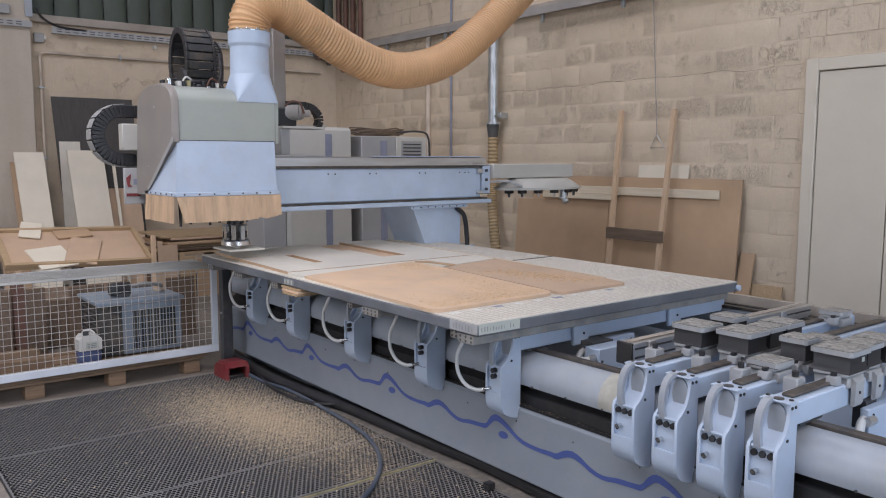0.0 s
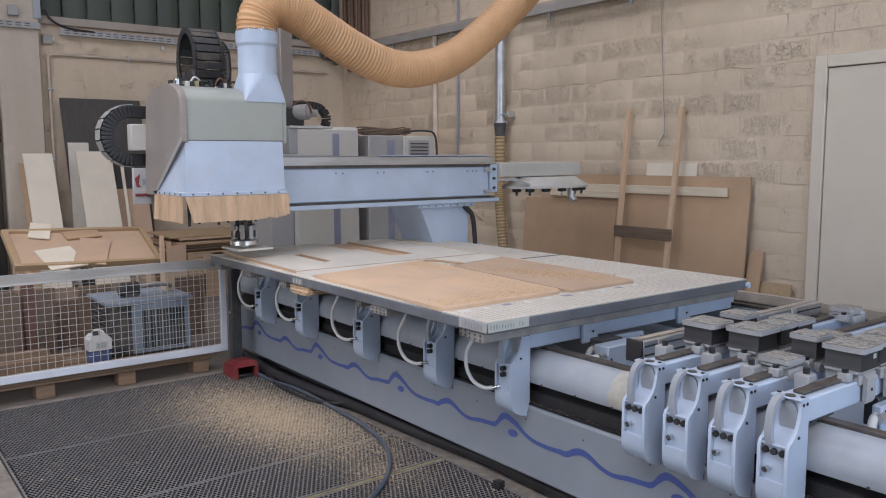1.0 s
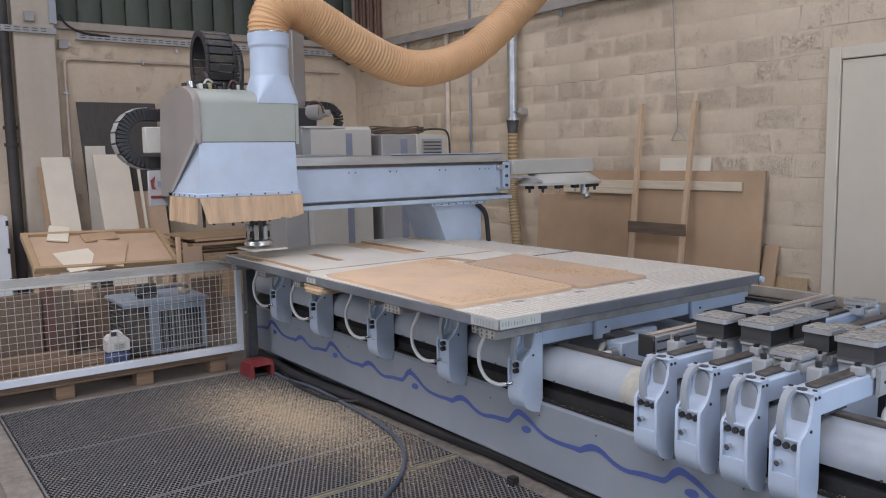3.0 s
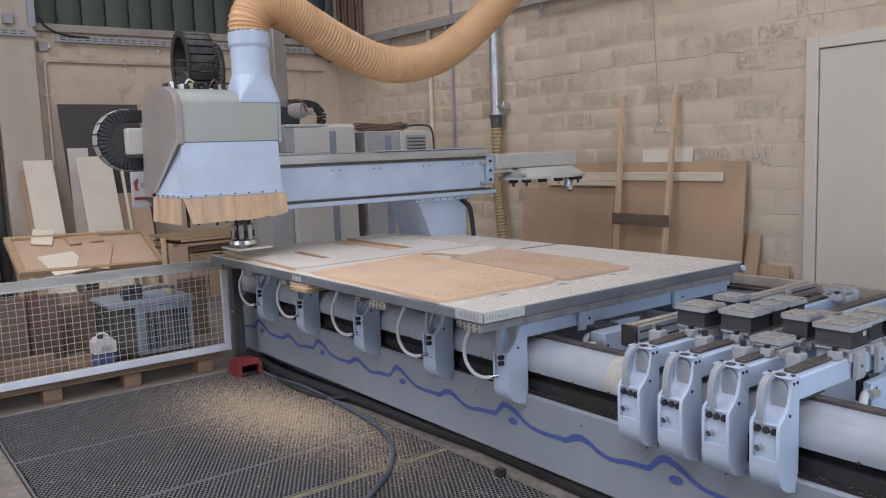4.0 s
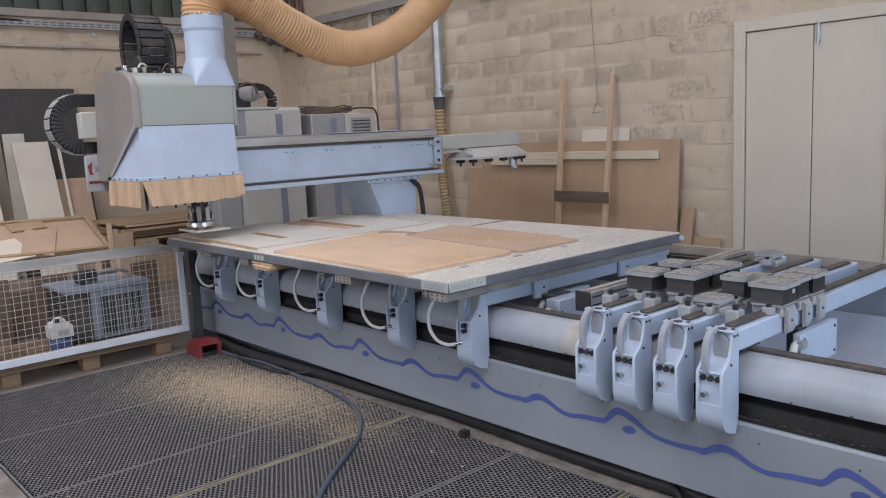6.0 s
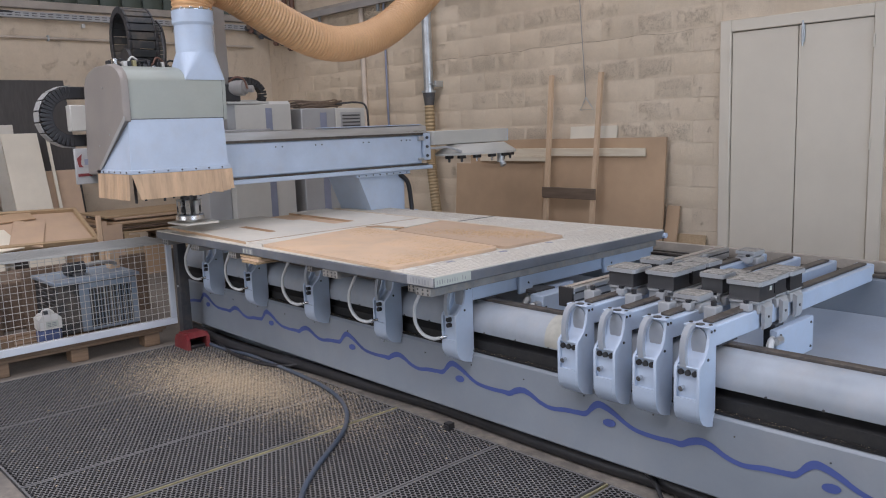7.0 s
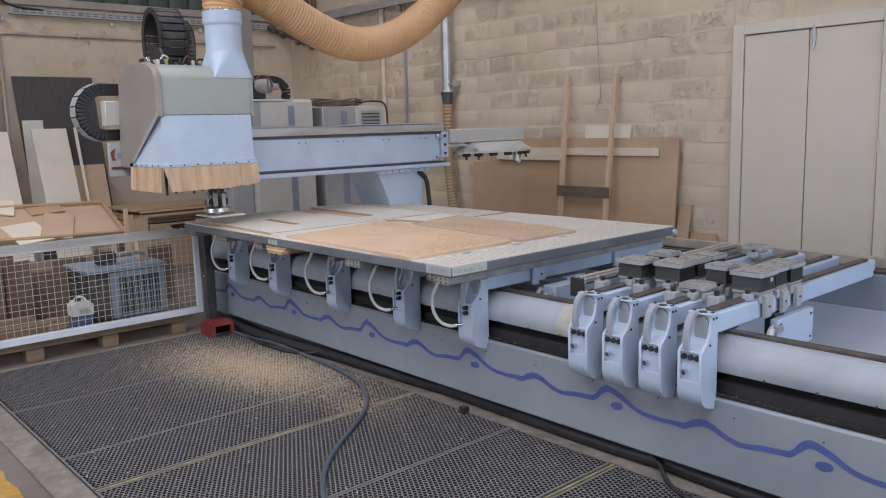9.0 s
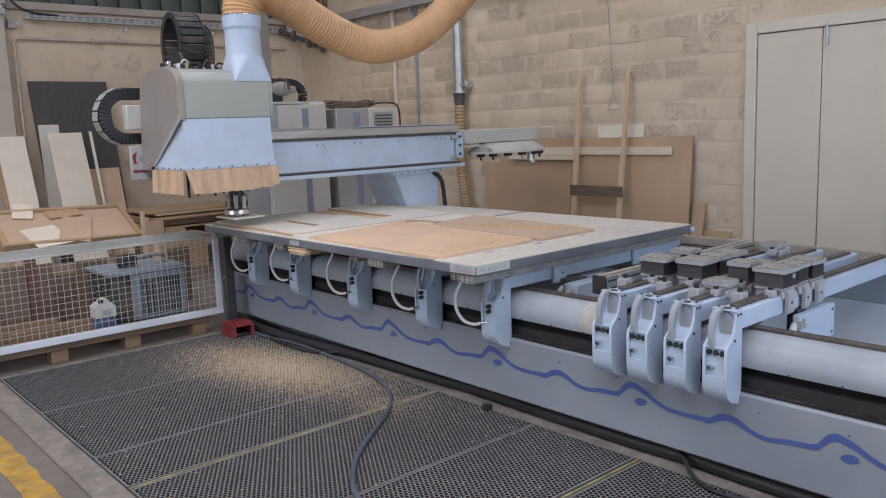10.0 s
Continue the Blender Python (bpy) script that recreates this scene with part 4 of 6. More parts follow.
for i in range(5200):
    u = rnd.random()
    if u < 0.5:
        x, y = 2.34 + 0.76 * rnd.random(), 2.86 + abs(rnd.gauss(0, 0.13))
    elif u < 0.8:
        t = rnd.random()
        x, y = 2.75 + 0.36 * t + rnd.gauss(0, 0.09), 2.95 + 0.5 * t + rnd.gauss(0, 0.12)
    else:
        x, y = 3.12 + rnd.gauss(0, 0.08), 4.08 + rnd.gauss(0, 0.14)
    if 2.36 < x < 3.08 + 0.09 * (y - 2.9) and 2.87 < y < 4.13 + 0.16 * (x - 2.35):
        chip(sd, x, y, TT + 0.0115, rnd.uniform(0.002, 0.0046))
for i in range(2000):
    t = rnd.random()
    x, y = 3.36 + 0.20 * t + rnd.gauss(0, 0.07), 3.62 - 0.62 * t + rnd.gauss(0, 0.12)
    if 3.17 + 0.1 * (y - 2.9) < x < 3.66 + 0.078 * (y - 2.9) and 2.86 < y < 3.95:
        chip(sd, x, y, TT + 0.0105, rnd.uniform(0.002, 0.0065))
whole("sawdust", sd, SAWDUST, "golden sawdust and chips lying on the boards", "sawdust", kind="stuff")
ws = thing("wood_offcut", (2.38, 4.30, 0.80), "layered plywood offcuts under the table edge", "offcut")
for i in range(3):
    part("layer", Shape().box(2.302 - 0.012 * i, 2.48, 4.12, 4.36 - 0.03 * i, 0.828 - 0.014 * i - 0.0005, 0.841 - 0.014 * i - 0.001, 0.001), PLY if i != 1 else MDF_DUSTY, ws)

# ---- the gantry ----
gan = thing("gantry", (3.6, 5.45, 0.7), "pale blue-grey gantry beam on a column", "machine gantry")
GY = 5.25
part("beam", Shape().box(2.30, 4.66, GY, GY + 0.34, 1.27, 1.525, 0.008), PAINT, gan)
part("beam_top", Shape().prism([(GY - 0.02, 1.546), (GY - 0.015, 1.605), (GY + 0.03, 1.615), (GY + 0.36, 1.615), (GY + 0.36, 1.546)], "x", 2.30, 4.70), ALU, gan, "dull metal way cover")
part("way_strip", Shape().box(2.30, 4.69, GY - 0.012, GY + 0.3, 1.526, 1.545), BROWN_RAIL, gan, "dark guide strip")
part("cover_edge", Shape().box(3.55, 4.66, GY + 0.0, GY + 0.03, 1.616, 1.622), PAINT, gan)
part("way_strip", Shape().box(2.30, 4.72, GY - 0.015, GY + 0.3, 1.255, 1.269), BROWN_RAIL, gan)
part("bottom_flange", Shape().box(2.30, 4.76, GY - 0.03, GY + 0.34, 1.22, 1.254, 0.005), PAINT, gan)
for x in (3.15, 3.21, 3.52, 3.58, 4.0, 4.06, 4.42, 4.48, 4.52):
    part("screw", Shape().cyl((x, GY + 0.001, 1.485), (x, GY - 0.004, 1.485), 0.006, n=8), DARK_STEEL, gan)
part("end_plate", Shape().box(4.665, 4.75, GY - 0.02, GY + 0.32, 1.30, 1.54, 0.006), PAINT, gan)
for z in (1.34, 1.42, 1.50):
    part("end_bolt", Shape().cyl((4.70, GY - 0.021, z), (4.70, GY - 0.034, z), 0.013, n=10), DARK_STEEL, gan)
part("clamp", Shape().box(4.60, 4.66, GY - 0.035, GY - 0.001, 1.475, 1.515, 0.004), STEEL, gan)
part("clamp", Shape().box(4.60, 4.66, GY - 0.03, GY - 0.001, 1.30, 1.325, 0.004), STEEL, gan)
part("column_cap", Shape().box(3.91, 4.50, GY - 0.01, GY + 0.5, 1.19, 1.219, 0.004), PAINT, gan)
part("column", Shape().prism([(3.955, 1.189), (4.46, 1.189), (4.44, 0.55), (4.20, 0.55), (4.07, 0.92)], "y", GY + 0.03, GY + 0.48), PAINT, gan, "tapered pale blue column")
for i in range(8):
    part("screw", Shape().cyl((3.93 + i * 0.075, GY - 0.011, 1.205), (3.93 + i * 0.075, GY - 0.016, 1.205), 0.006, n=6), DARK_STEEL, gan)
part("cable", Shape().sweep(curve_through([(4.40, GY + 0.02, 1.19), (4.47, GY, 1.12), (4.50, GY, 0.98), (4.50, GY, 0.80), (4.47, GY + 0.1, 0.6)], 6), 0.02), BLACK, gan, "black cable bundle")
part("cable", Shape().sweep(curve_through([(4.42, GY + 0.05, 1.19), (4.52, GY + 0.03, 1.08), (4.545, GY + 0.03, 0.9), (4.54, GY + 0.05, 0.7)], 6), 0.006), RED, gan, "thin red cable")
part("rear_carriage", Shape().box(4.335, 4.60, GY, GY + 0.6, 0.746, 0.86, 0.01), PAINT, gan)
part("post", Shape().box(3.02, 3.13, 5.86, 5.96, 1.55, 2.72, 0.008), PAINT_WARM, gan, "beige upright post")
part("carriage_box", Shape().box(2.60, 3.35, 5.62, 6.1, 1.45, 1.63, 0.012), CABINET_GREY, gan)
part("motor", Shape().cyl((3.13, 5.84, 1.965), (3.20, 5.76, 1.965), 0.062, n=20).cyl((3.20, 5.76, 1.965), (3.215, 5.745, 1.965), 0.05, n=20).cyl((3.215, 5.745, 1.955), (3.25, 5.70, 1.955), 0.028, n=16), PIPE_GREY, gan, "grey servo motor")
part("motor_bracket", Shape().box(3.02, 3.19, 5.80, 5.855, 1.855, 2.0, 0.01), BLACK, gan)
part("motor_shelf", Shape().box(3.02, 3.40, 5.72, 5.93, 1.835, 1.854, 0.003), CABINET, gan, "slotted pale shelf plate")
part("shelf_post", Shape().box(3.02, 3.10, 5.75, 5.855, 1.631, 1.834, 0.004), CABINET_GREY, gan)
part("motor_cable", Shape().sweep(curve_through([(3.20, 5.70, 1.955), (3.16, 5.69, 2.03), (3.10, 5.71, 2.045), (3.06, 5.75, 2.01)], 6), 0.008), RUST, gan, "brown motor lead")
MOTOR_ARC = [(3.12, 5.84, 2.03), (3.20, 5.84, 2.03), (3.27, 5.84, 2.028), (3.33, 5.84, 2.015), (3.375, 5.84, 1.985), (3.405, 5.84, 1.945), (3.41, 5.84, 1.90), (3.395, 5.84, 1.86)]
for a, b in zip(MOTOR_ARC, MOTOR_ARC[1:]):
    for f0, f1 in ((0.0, 0.42), (0.5, 0.92)):
        p, q = Vector(a).lerp(Vector(b), f0), Vector(a).lerp(Vector(b), f1)
        part("chain_link", Shape().sweep([p, q], 0, flat=(0.07, 0.05)), BLACK, gan)

# tool magazine
mag = thing("tool_magazine", (5.2, 5.3, 1.2), "grey tool magazine arm with a pale tool disc", "tool magazine")
part("arm", Shape().box(4.755, 5.75, 5.2, 5.42, 1.43, 1.555, 0.006), CABINET, mag)
part("end_cover", Shape().box(5.751, 5.76, 5.205, 5.415, 1.435, 1.55, 0.003), PAINT, mag)
disc = Shape()
ring0 = [(5.36 + 0.50 * math.cos(2 * math.pi * i / 32), 5.25 + 0.24 * math.sin(2 * math.pi * i / 32), 1.345) for i in range(32)]
ring1 = [(5.36 + 0.34 * math.cos(2 * math.pi * i / 32), 5.25 + 0.18 * math.sin(2 * math.pi * i / 32), 1.425) for i in range(32)]
ring2 = [(x, y, 1.325) for x, y, z in ring0]
disc.add(ring0 + ring1 + ring2, [(i, (i + 1) % 32, 32 + (i + 1) % 32, 32 + i) for i in range(32)] + [(i, 64 + i, 64 + (i + 1) % 32, (i + 1) % 32) for i in range(32)] + [tuple(range(32, 64)), tuple(range(95, 63, -1))])
part("disc_cover", disc, CABINET, mag, "pale domed disc cover")
part("hinge_arm", Shape().sweep([(4.74, GY + 0.03, 1.40), (4.86, 5.12, 1.41), (4.98, 5.08, 1.36)], 0, flat=(0.05, 0.02)), CABINET_GREY, mag)
for i in range(7):
    a = radians(195 + i * 25)
    x, y = 5.36 + 0.43 * math.cos(a), 5.25 + 0.20 * math.sin(a)
    part("tool_clip", Shape().box(x - 0.04, x + 0.04, y - 0.02, y + 0.02, 1.295, 1.324, 0.004), BLACK, mag)
    part("tool", Shape().cyl((x, y, 1.324), (x, y, 1.262), 0.016, 0.010, n=10), CHROME if i in (2, 3) else DARK_STEEL, mag)
part("long_tool", Shape().cyl((5.52, 5.09, 1.33), (5.52, 5.09, 1.235), 0.034, n=16).cyl((5.52, 5.07, 1.235), (5.52, 5.05, 1.205), 0.028, n=16), STEEL, mag, "steel tool holder")

# ---- machining head ----
head = thing("machining_head", (2.22, 5.2, 1.0), "machining head in a beige and pale blue hood", "machining head")
HX0, HX1, HY0, HY1 = 1.878, 2.572, 4.925, 5.60
hood = [(HY0 + 0.022, 1.712), (HY0 + 0.012, 1.955), (HY0 + 0.017, 1.975), (HY0 + 0.034, 2.0), (HY0 + 0.07, 2.028), (HY0 + 0.12, 2.048), (HY0 + 0.19, 2.062), (HY1 - 0.08, 2.065), (HY1, 2.02), (HY1, 1.712)]
part("hood", Shape().prism(hood, "x", HX0 + 0.042, HX1), PAINT_GREEN, head, "rounded grey-green hood")
side = [(HY0 + 0.008, 1.705), (HY0, 1.955), (HY0 + 0.008, 1.985), (HY0 + 0.028, 2.012), (HY0 + 0.068, 2.04), (HY0 + 0.12, 2.060), (HY0 + 0.19, 2.075), (HY0 + 0.45, 2.075), (HY0 + 0.56, 2.05), (HY0 + 0.63, 2.015), (HY0 + 0.67, 1.96), (HY0 + 0.73, 1.56), (HY0 + 0.80, 1.345), (HY0 + 0.52, 1.352), (HY0 + 0.48, 1.40)]
side_in = [(HY0 + 0.36 + (y - HY0 - 0.36) * 0.965, 1.74 + (z - 1.74) * 0.975) for y, z in side]
cover = Shape()
ns = len(side)
cover.add([(HX0 - 0.004, y, z) for y, z in side_in] + [(HX0 + 0.012, y, z) for y, z in side] + [(HX0 + 0.040, y, z) for y, z in side],
          [(i, (i + 1) % ns, ns + (i + 1) % ns, ns + i) for i in range(ns)] + [(ns + i, ns + (i + 1) % ns, 2 * ns + (i + 1) % ns, 2 * ns + i) for i in range(ns)] + [tuple(range(ns - 1, -1, -1)), tuple(range(2 * ns, 3 * ns))])
part("side_cover", cover, PAINT_WARM, head, "beige-grey moulded side cover")
part("cover_joint", Shape().box(HX0 + 0.0405, HX0 + 0.0415, HY0 + 0.006, HY0 + 0.3, 1.72, 1.95), DARK_STEEL, head)
part("strap", Shape().prism([(HY0 + 0.004, 1.70), (HY0 + 0.49, 1.385), (HY0 + 0.51, 1.405), (HY0 + 0.006, 1.735)], "x", HX0 - 0.0065, HX0 - 0.001), CABINET_GREY, head, "dark grey strap along the cover edge")
for y, z in ((5.25, 1.93), (5.40, 1.55), (5.2, 1.62)):
    part("screw", Shape().cyl((HX0 - 0.0035, y, z), (HX0 - 0.007, y, z), 0.006, n=8), CABINET_GREY, head)
skirt = Shape()
z0, z1 = 1.39, 1.711
skirt.add([(HX0 + 0.002, HY0 - 0.006, z0), (HX1 - 0.008, HY0 - 0.006, z0), (HX1 - 0.008, HY1 - 0.1, z0), (HX0 + 0.002, HY1 - 0.1, z0),
           (HX0 + 0.026, HY0 + 0.018, z1), (HX1 - 0.006, HY0 + 0.018, z1), (HX1 - 0.006, HY1, z1), (HX0 + 0.026, HY1, z1)],
          [(0, 1, 5, 4), (1, 2, 6, 5), (2, 3, 7, 6), (3, 0, 4, 7), (4, 5, 6, 7), (3, 2, 1, 0)])
part("skirt", skirt, PAINT, head, "pale blue skirt cover")
part("flange", Shape().box(HX0 - 0.004, HX1 + 0.004, HY0 - 0.018, HY1 - 0.1, 1.362, 1.389, 0.004), PAINT, head, "pale flange with screws")
for i in range(7):
    x = HX0 + 0.05 + i * 0.097
    part("screw", Shape().cyl((x, HY0 - 0.0185, 1.375), (x, HY0 - 0.022, 1.375), 0.006, n=8), DARK_STEEL, head)
for i in range(5):
    y = HY0 + 0.05 + i * 0.1
    part("screw", Shape().cyl((HX0 - 0.0045, y, 1.375), (HX0 - 0.009, y, 1.375), 0.006, n=8), DARK_STEEL, head)
part("seam", Shape().box(HX0 + 0.042, HX1 - 0.006, HY0 + 0.0185, HY0 + 0.05, 1.7085, 1.7165), DARK_STEEL, head)
rnd = random.Random(3)


def curtain(p0, p1, n, top, low, out, ragged):
    """Overlapping strips of a brush curtain, ragged towards its far end."""
    d = Vector(p1) - Vector(p0)
    o = Vector(out)
    flare = [0.012 + 0.004 * math.sin(i * 0.9) + rnd.uniform(-0.0015, 0.0015) for i in range(n + 2)]
    for i in range(n):
        a, b = Vector(p0) + d * (i / n), Vector(p0) + d * ((i + 1.06) / n)
        lo = low + rnd.uniform(-0.003, 0.003) + ragged * max(0.0, i / n - 0.55) * rnd.uniform(0.4, 1.3)
        f0, f1 = flare[i], flare[i + 1]
        lift = o * (0.0015 * (i % 2))
        vs = []
        for k, zz in ((0.0, top), (0.45, top + (lo - top) * 0.5), (1.0, lo)):
            vs += [a + lift + o * (f0 * k), b + lift + o * (f1 * k)]
        vs = [(v.x, v.y, zz) for v, zz in zip(vs, (top, top, (top + lo) / 2, (top + lo) / 2, lo, lo + rnd.uniform(-0.002, 0.002)))]
        vs += [(x - o.x * 0.004, y - o.y * 0.004, z) for x, y, z in vs]
        part("brush_strip", Shape().add(vs, [(0, 1, 3, 2), (2, 3, 5, 4), (6, 8, 9, 7), (8, 10, 11, 9), (0, 2, 8, 6), (2, 4, 10, 8), (1, 7, 9, 3), (3, 9, 11, 5), (4, 5, 11, 10), (0, 6, 7, 1)]), BRISTLE, head)


curtain((HX0 + 0.035, HY0 - 0.016, 0), (HX1 + 0.012, HY0 - 0.016, 0), 24, 1.3615, 1.198, (0, -1, 0), 0.05)
curtain((HX0 - 0.002, HY1 - 0.11, 0), (HX0 - 0.002, HY0 + 0.02, 0), 20, 1.3615, 1.195, (-1, 0, 0), 0.0)
part("corner_flap", Shape().add([(HX0, HY0 - 0.017, 1.3615), (HX0 + 0.036, HY0 - 0.017, 1.3615), (HX0 + 0.085, HY0 - 0.045, 1.20), (HX0 + 0.036, HY0 - 0.05, 1.20), (HX0, HY0 - 0.013, 1.3615), (HX0 + 0.036, HY0 - 0.013, 1.3615), (HX0 + 0.085, HY0 - 0.041, 1.20), (HX0 + 0.036, HY0 - 0.046, 1.20)],
                                [(0, 1, 2, 3), (7, 6, 5, 4), (0, 4, 5, 1), (1, 5, 6, 2), (2, 6, 7, 3), (3, 7, 4, 0)]), BRISTLE, head, "folded corner of the curtain")
# outlet: a flat-fronted foot growing out of the hood into a round pipe
out, n = Shape(), 32
cx, cy, r = 2.463, 5.075, 0.130
cor = [(2.306, 4.936), (2.594, 4.936), (2.594, 5.21), (2.306, 5.21)]
ring = [(cx + r * math.cos(2 * math.pi * i / n), cy + r * math.sin(2 * math.pi * i / n), 2.155) for i in range(n)]
vs, fs = [(x, y, 1.968) for x, y in cor] + ring, []
for k, first in enumerate((16, 24, 0, 8)):
    fs += [(k, 4 + (first + i) % n, 4 + (first + i + 1) % n) for i in range(8)]
    fs.append((k, 4 + (first + 8) % n, (k + 1) % 4))
foot = part("outlet_foot", Shape().add(vs, fs), PAINT, head, "pale square-to-round foot of the outlet")
foot.data.polygons.foreach_set("use_smooth", [False] * len(foot.data.polygons))
out.cyl((cx, cy, 2.155), (cx, cy, 2.34), r - 0.001, r - 0.003, n=32, caps=False)
part("outlet", out, PAINT, head, "pale blue suction outlet")
part("collar", Shape().cyl((cx, cy, 2.335), (cx, cy, 2.355), r - 0.002, r + 0.008, n=32, caps=False).cyl((cx, cy, 2.355), (cx, cy, 2.435), r + 0.008, n=32), PAINT, head)
part("clamp", Shape().cyl((cx, cy, 2.4355), (cx, cy, 2.449), r - 0.004, n=32), CHROME, head, "bright hose clamp")
for i in range(5):
    a = radians(215 + 28 * i)
    part("clamp_lug", Shape().box(cx + r * math.cos(a) - 0.014, cx + r * math.cos(a) + 0.014, cy + r * math.sin(a) - 0.006, cy + r * math.sin(a) + 0.002, 2.436, 2.452, 0.003), CHROME, head)
cheek = [(HY0 + 0.03, 1.70), (HY0 + 0.022, 1.965), (HY0 + 0.045, 2.02), (HY0 + 0.10, 2.07), (HY0 + 0.17, 2.09), (HY1 - 0.1, 2.08), (HY1, 2.03), (HY1, 1.70)]
part("cheek_joint", Shape().prism([(y - 0.002, z) for y, z in cheek], "x", HX1 + 0.0005, HX1 + 0.006), DARK_STEEL, head)
part("right_cheek", Shape().prism(cheek, "x", HX1 + 0.007, HX1 + 0.030), PAINT_GREEN, head, "grey-green end cheek")
# spindle with its ribbed steel cutter block
SPX, SPY = 2.385, 5.20
part("spindle", Shape().cyl((SPX, SPY, 1.38), (SPX, SPY, 1.135), 0.045, n=20), DARK_STEEL, head)
part("tool_holder", Shape().cyl((SPX, SPY, 1.148), (SPX, SPY, 1.045), 0.052, n=24), UNIT_DARK, head, "dark tool holder core")
part("cutter", Shape().cyl((SPX, SPY, 1.008), (SPX, SPY, 1.036), 0.098, 0.098, n=32).cyl((SPX, SPY, 1.036), (SPX, SPY, 1.045), 0.098, 0.088, n=32), CHROME, head, "steel cutter disc")
for i in range(8):
    a = radians(45 * i + 12)
    m = Matrix.Translation((SPX, SPY, 0)) @ Matrix.Rotation(a, 4, "Z")
    part("cutter_rib", Shape().box(0.055, 0.086, -0.017, 0.017, 1.046, 1.143 + 0.008 * (i % 2), 0.004, m), CHROME if i % 3 else STEEL, head)
    part("cutter_screw", Shape().box(0.060, 0.080, 0.022, 0.040, 1.06, 1.105, 0.003, m), BLACK, head)
for i in range(6):
    a = radians(60 * i)
    part("spindle_pin", Shape().cyl((SPX + 0.05 * math.cos(a), SPY + 0.05 * math.sin(a), 1.152), (SPX + 0.05 * math.cos(a), SPY + 0.05 * math.sin(a), 1.172), 0.012, n=8), BLACK, head)
for i in range(9):
    x = 1.95 + i * 0.065
    part("nozzle", Shape().cyl((x, 5.05, 1.36), (x, 5.05, 1.165 + 0.012 * (i % 3)), 0.013, 0.009, n=8), DARK_STEEL, head)
part("foot_plate", Shape().box(2.275, 2.53, 5.05, 5.34, 0.976, 0.990, 0.002).cyl((SPX, SPY, 0.9905), (SPX, SPY, 1.0075), 0.03, n=12), WHITE_MELAMINE, head, "white plate under the cutter")
part("side_box", Shape().box(1.78, 1.90, 5.63, 5.72, 1.655, 1.835, 0.006), CABINET, head, "small cream junction box")
part("name_plate", Shape().box(1.79, 1.96, 5.66, 5.69, 1.285, 1.535, 0.004), POD_GREY, head, "cream plate with a red emblem")
part("emblem", Shape().prism([(1.80, 1.465), (1.835, 1.495), (1.825, 1.425), (1.84, 1.405), (1.81, 1.405)], "y", 5.655, 5.659), RED, head)
part("lettering_bar", Shape().box(1.85, 1.90, 5.655, 5.659, 1.42, 1.46), STRIPE, head)
part("lettering_bar", Shape().box(1.80, 1.90, 5.655, 5.659, 1.34, 1.36), RED, head)


def chain_loop(pts, width, thick, axis):
    """Links of a cable chain along a path; axis: the way its links are wide."""
    s = []
    n = len(pts) - 1
    for i in range(n):
        a, b = Vector(pts[i]), Vector(pts[i + 1])
        d = (b - a)
        u = Vector(axis).normalized()
        w = d.normalized().cross(u)
        m = Matrix((u, d.normalized(), w)).transposed().to_4x4()
        m.translation = (a + b) / 2
        s.append((m, d.length * 0.52))
    return s


def cable_chain(name_parent, path, width, thick, axis, label):
    for sign in (-1, 1):
        me = Shape()
        for m, half in chain_loop(path, width, thick, axis):
            me.box(sign * width / 2 - 0.009, sign * width / 2 + 0.009, -half, half, -thick / 2, thick / 2, 0.004, m)
        part("chain_band", me, BLACK, name_parent, label)
    for m, half in chain_loop(path, width, thick, axis):
        part("chain_link", Shape().box(-width / 2 + 0.01, width / 2 - 0.01, -half * 0.86, half * 0.86, -thick / 2 + 0.004, thick / 2 - 0.004, 0.003, m), UNIT_DARK, name_parent)


arc = [(1.96, 5.78, 1.923), (1.89, 5.78, 1.923)] + [(1.815 + 0.166 * math.cos(radians(a)), 5.78, 1.757 + 0.166 * math.sin(radians(a))) for a in range(90, 271, 9)] + [(1.89, 5.78, 1.591), (1.96, 5.78, 1.591)]
cable_chain(head, arc, 0.12, 0.082, (0, 1, 0), "black looped cable chain")
for i in range(9):
    a = radians(95 + 21 * i)
    m = Matrix.Translation((1.815 + 0.212 * math.cos(a), 5.78, 1.757 + 0.212 * math.sin(a))) @ Matrix.Rotation(-a, 4, "Y")
    part("chain_plate", Shape().box(-0.003, 0.003, -0.055, 0.055, -0.034, 0.034, 0.002, m), CABINET_GREY, head, "worn outer plate of the chain")
oval = [(2.40, 5.95 + 0.17 * math.cos(radians(a)), 2.309 + 0.235 * math.sin(radians(a))) for a in range(-75, 256, 15)]
cable_chain(head, oval, 0.20, 0.05, (1, 0, 0), "tall black cable chain loop")
tail_chain = curve_through([(2.53, 5.80, 2.06), (2.535, 5.78, 2.18), (2.535, 5.77, 2.30), (2.53, 5.79, 2.40), (2.51, 5.84, 2.46)], 4)
cable_chain(head, tail_chain, 0.05, 0.034, (1, 0, 0), "narrow upright cable chain")
part("small_chain", Shape().sweep([(2.2, 5.62 + 0.06 * math.cos(radians(a)), 2.104 + 0.09 * math.sin(radians(a))) for a in range(0, 200, 15)], 0, flat=(0.07, 0.022)), BLACK, head)
rnd = random.Random(14)
for i in range(16):
    x, z = 1.98 + i * 0.034, 2.062
    part("connector", Shape().box(x, x + rnd.uniform(0.018, 0.03), 5.38, 5.44, z, z + rnd.uniform(0.025, 0.075), 0.003), (BLACK, CHROME, BLACK, CAN_WHITE, UNIT_DARK, YELLOW_STRIP, BLACK, DARK_STEEL)[i % 8], head)
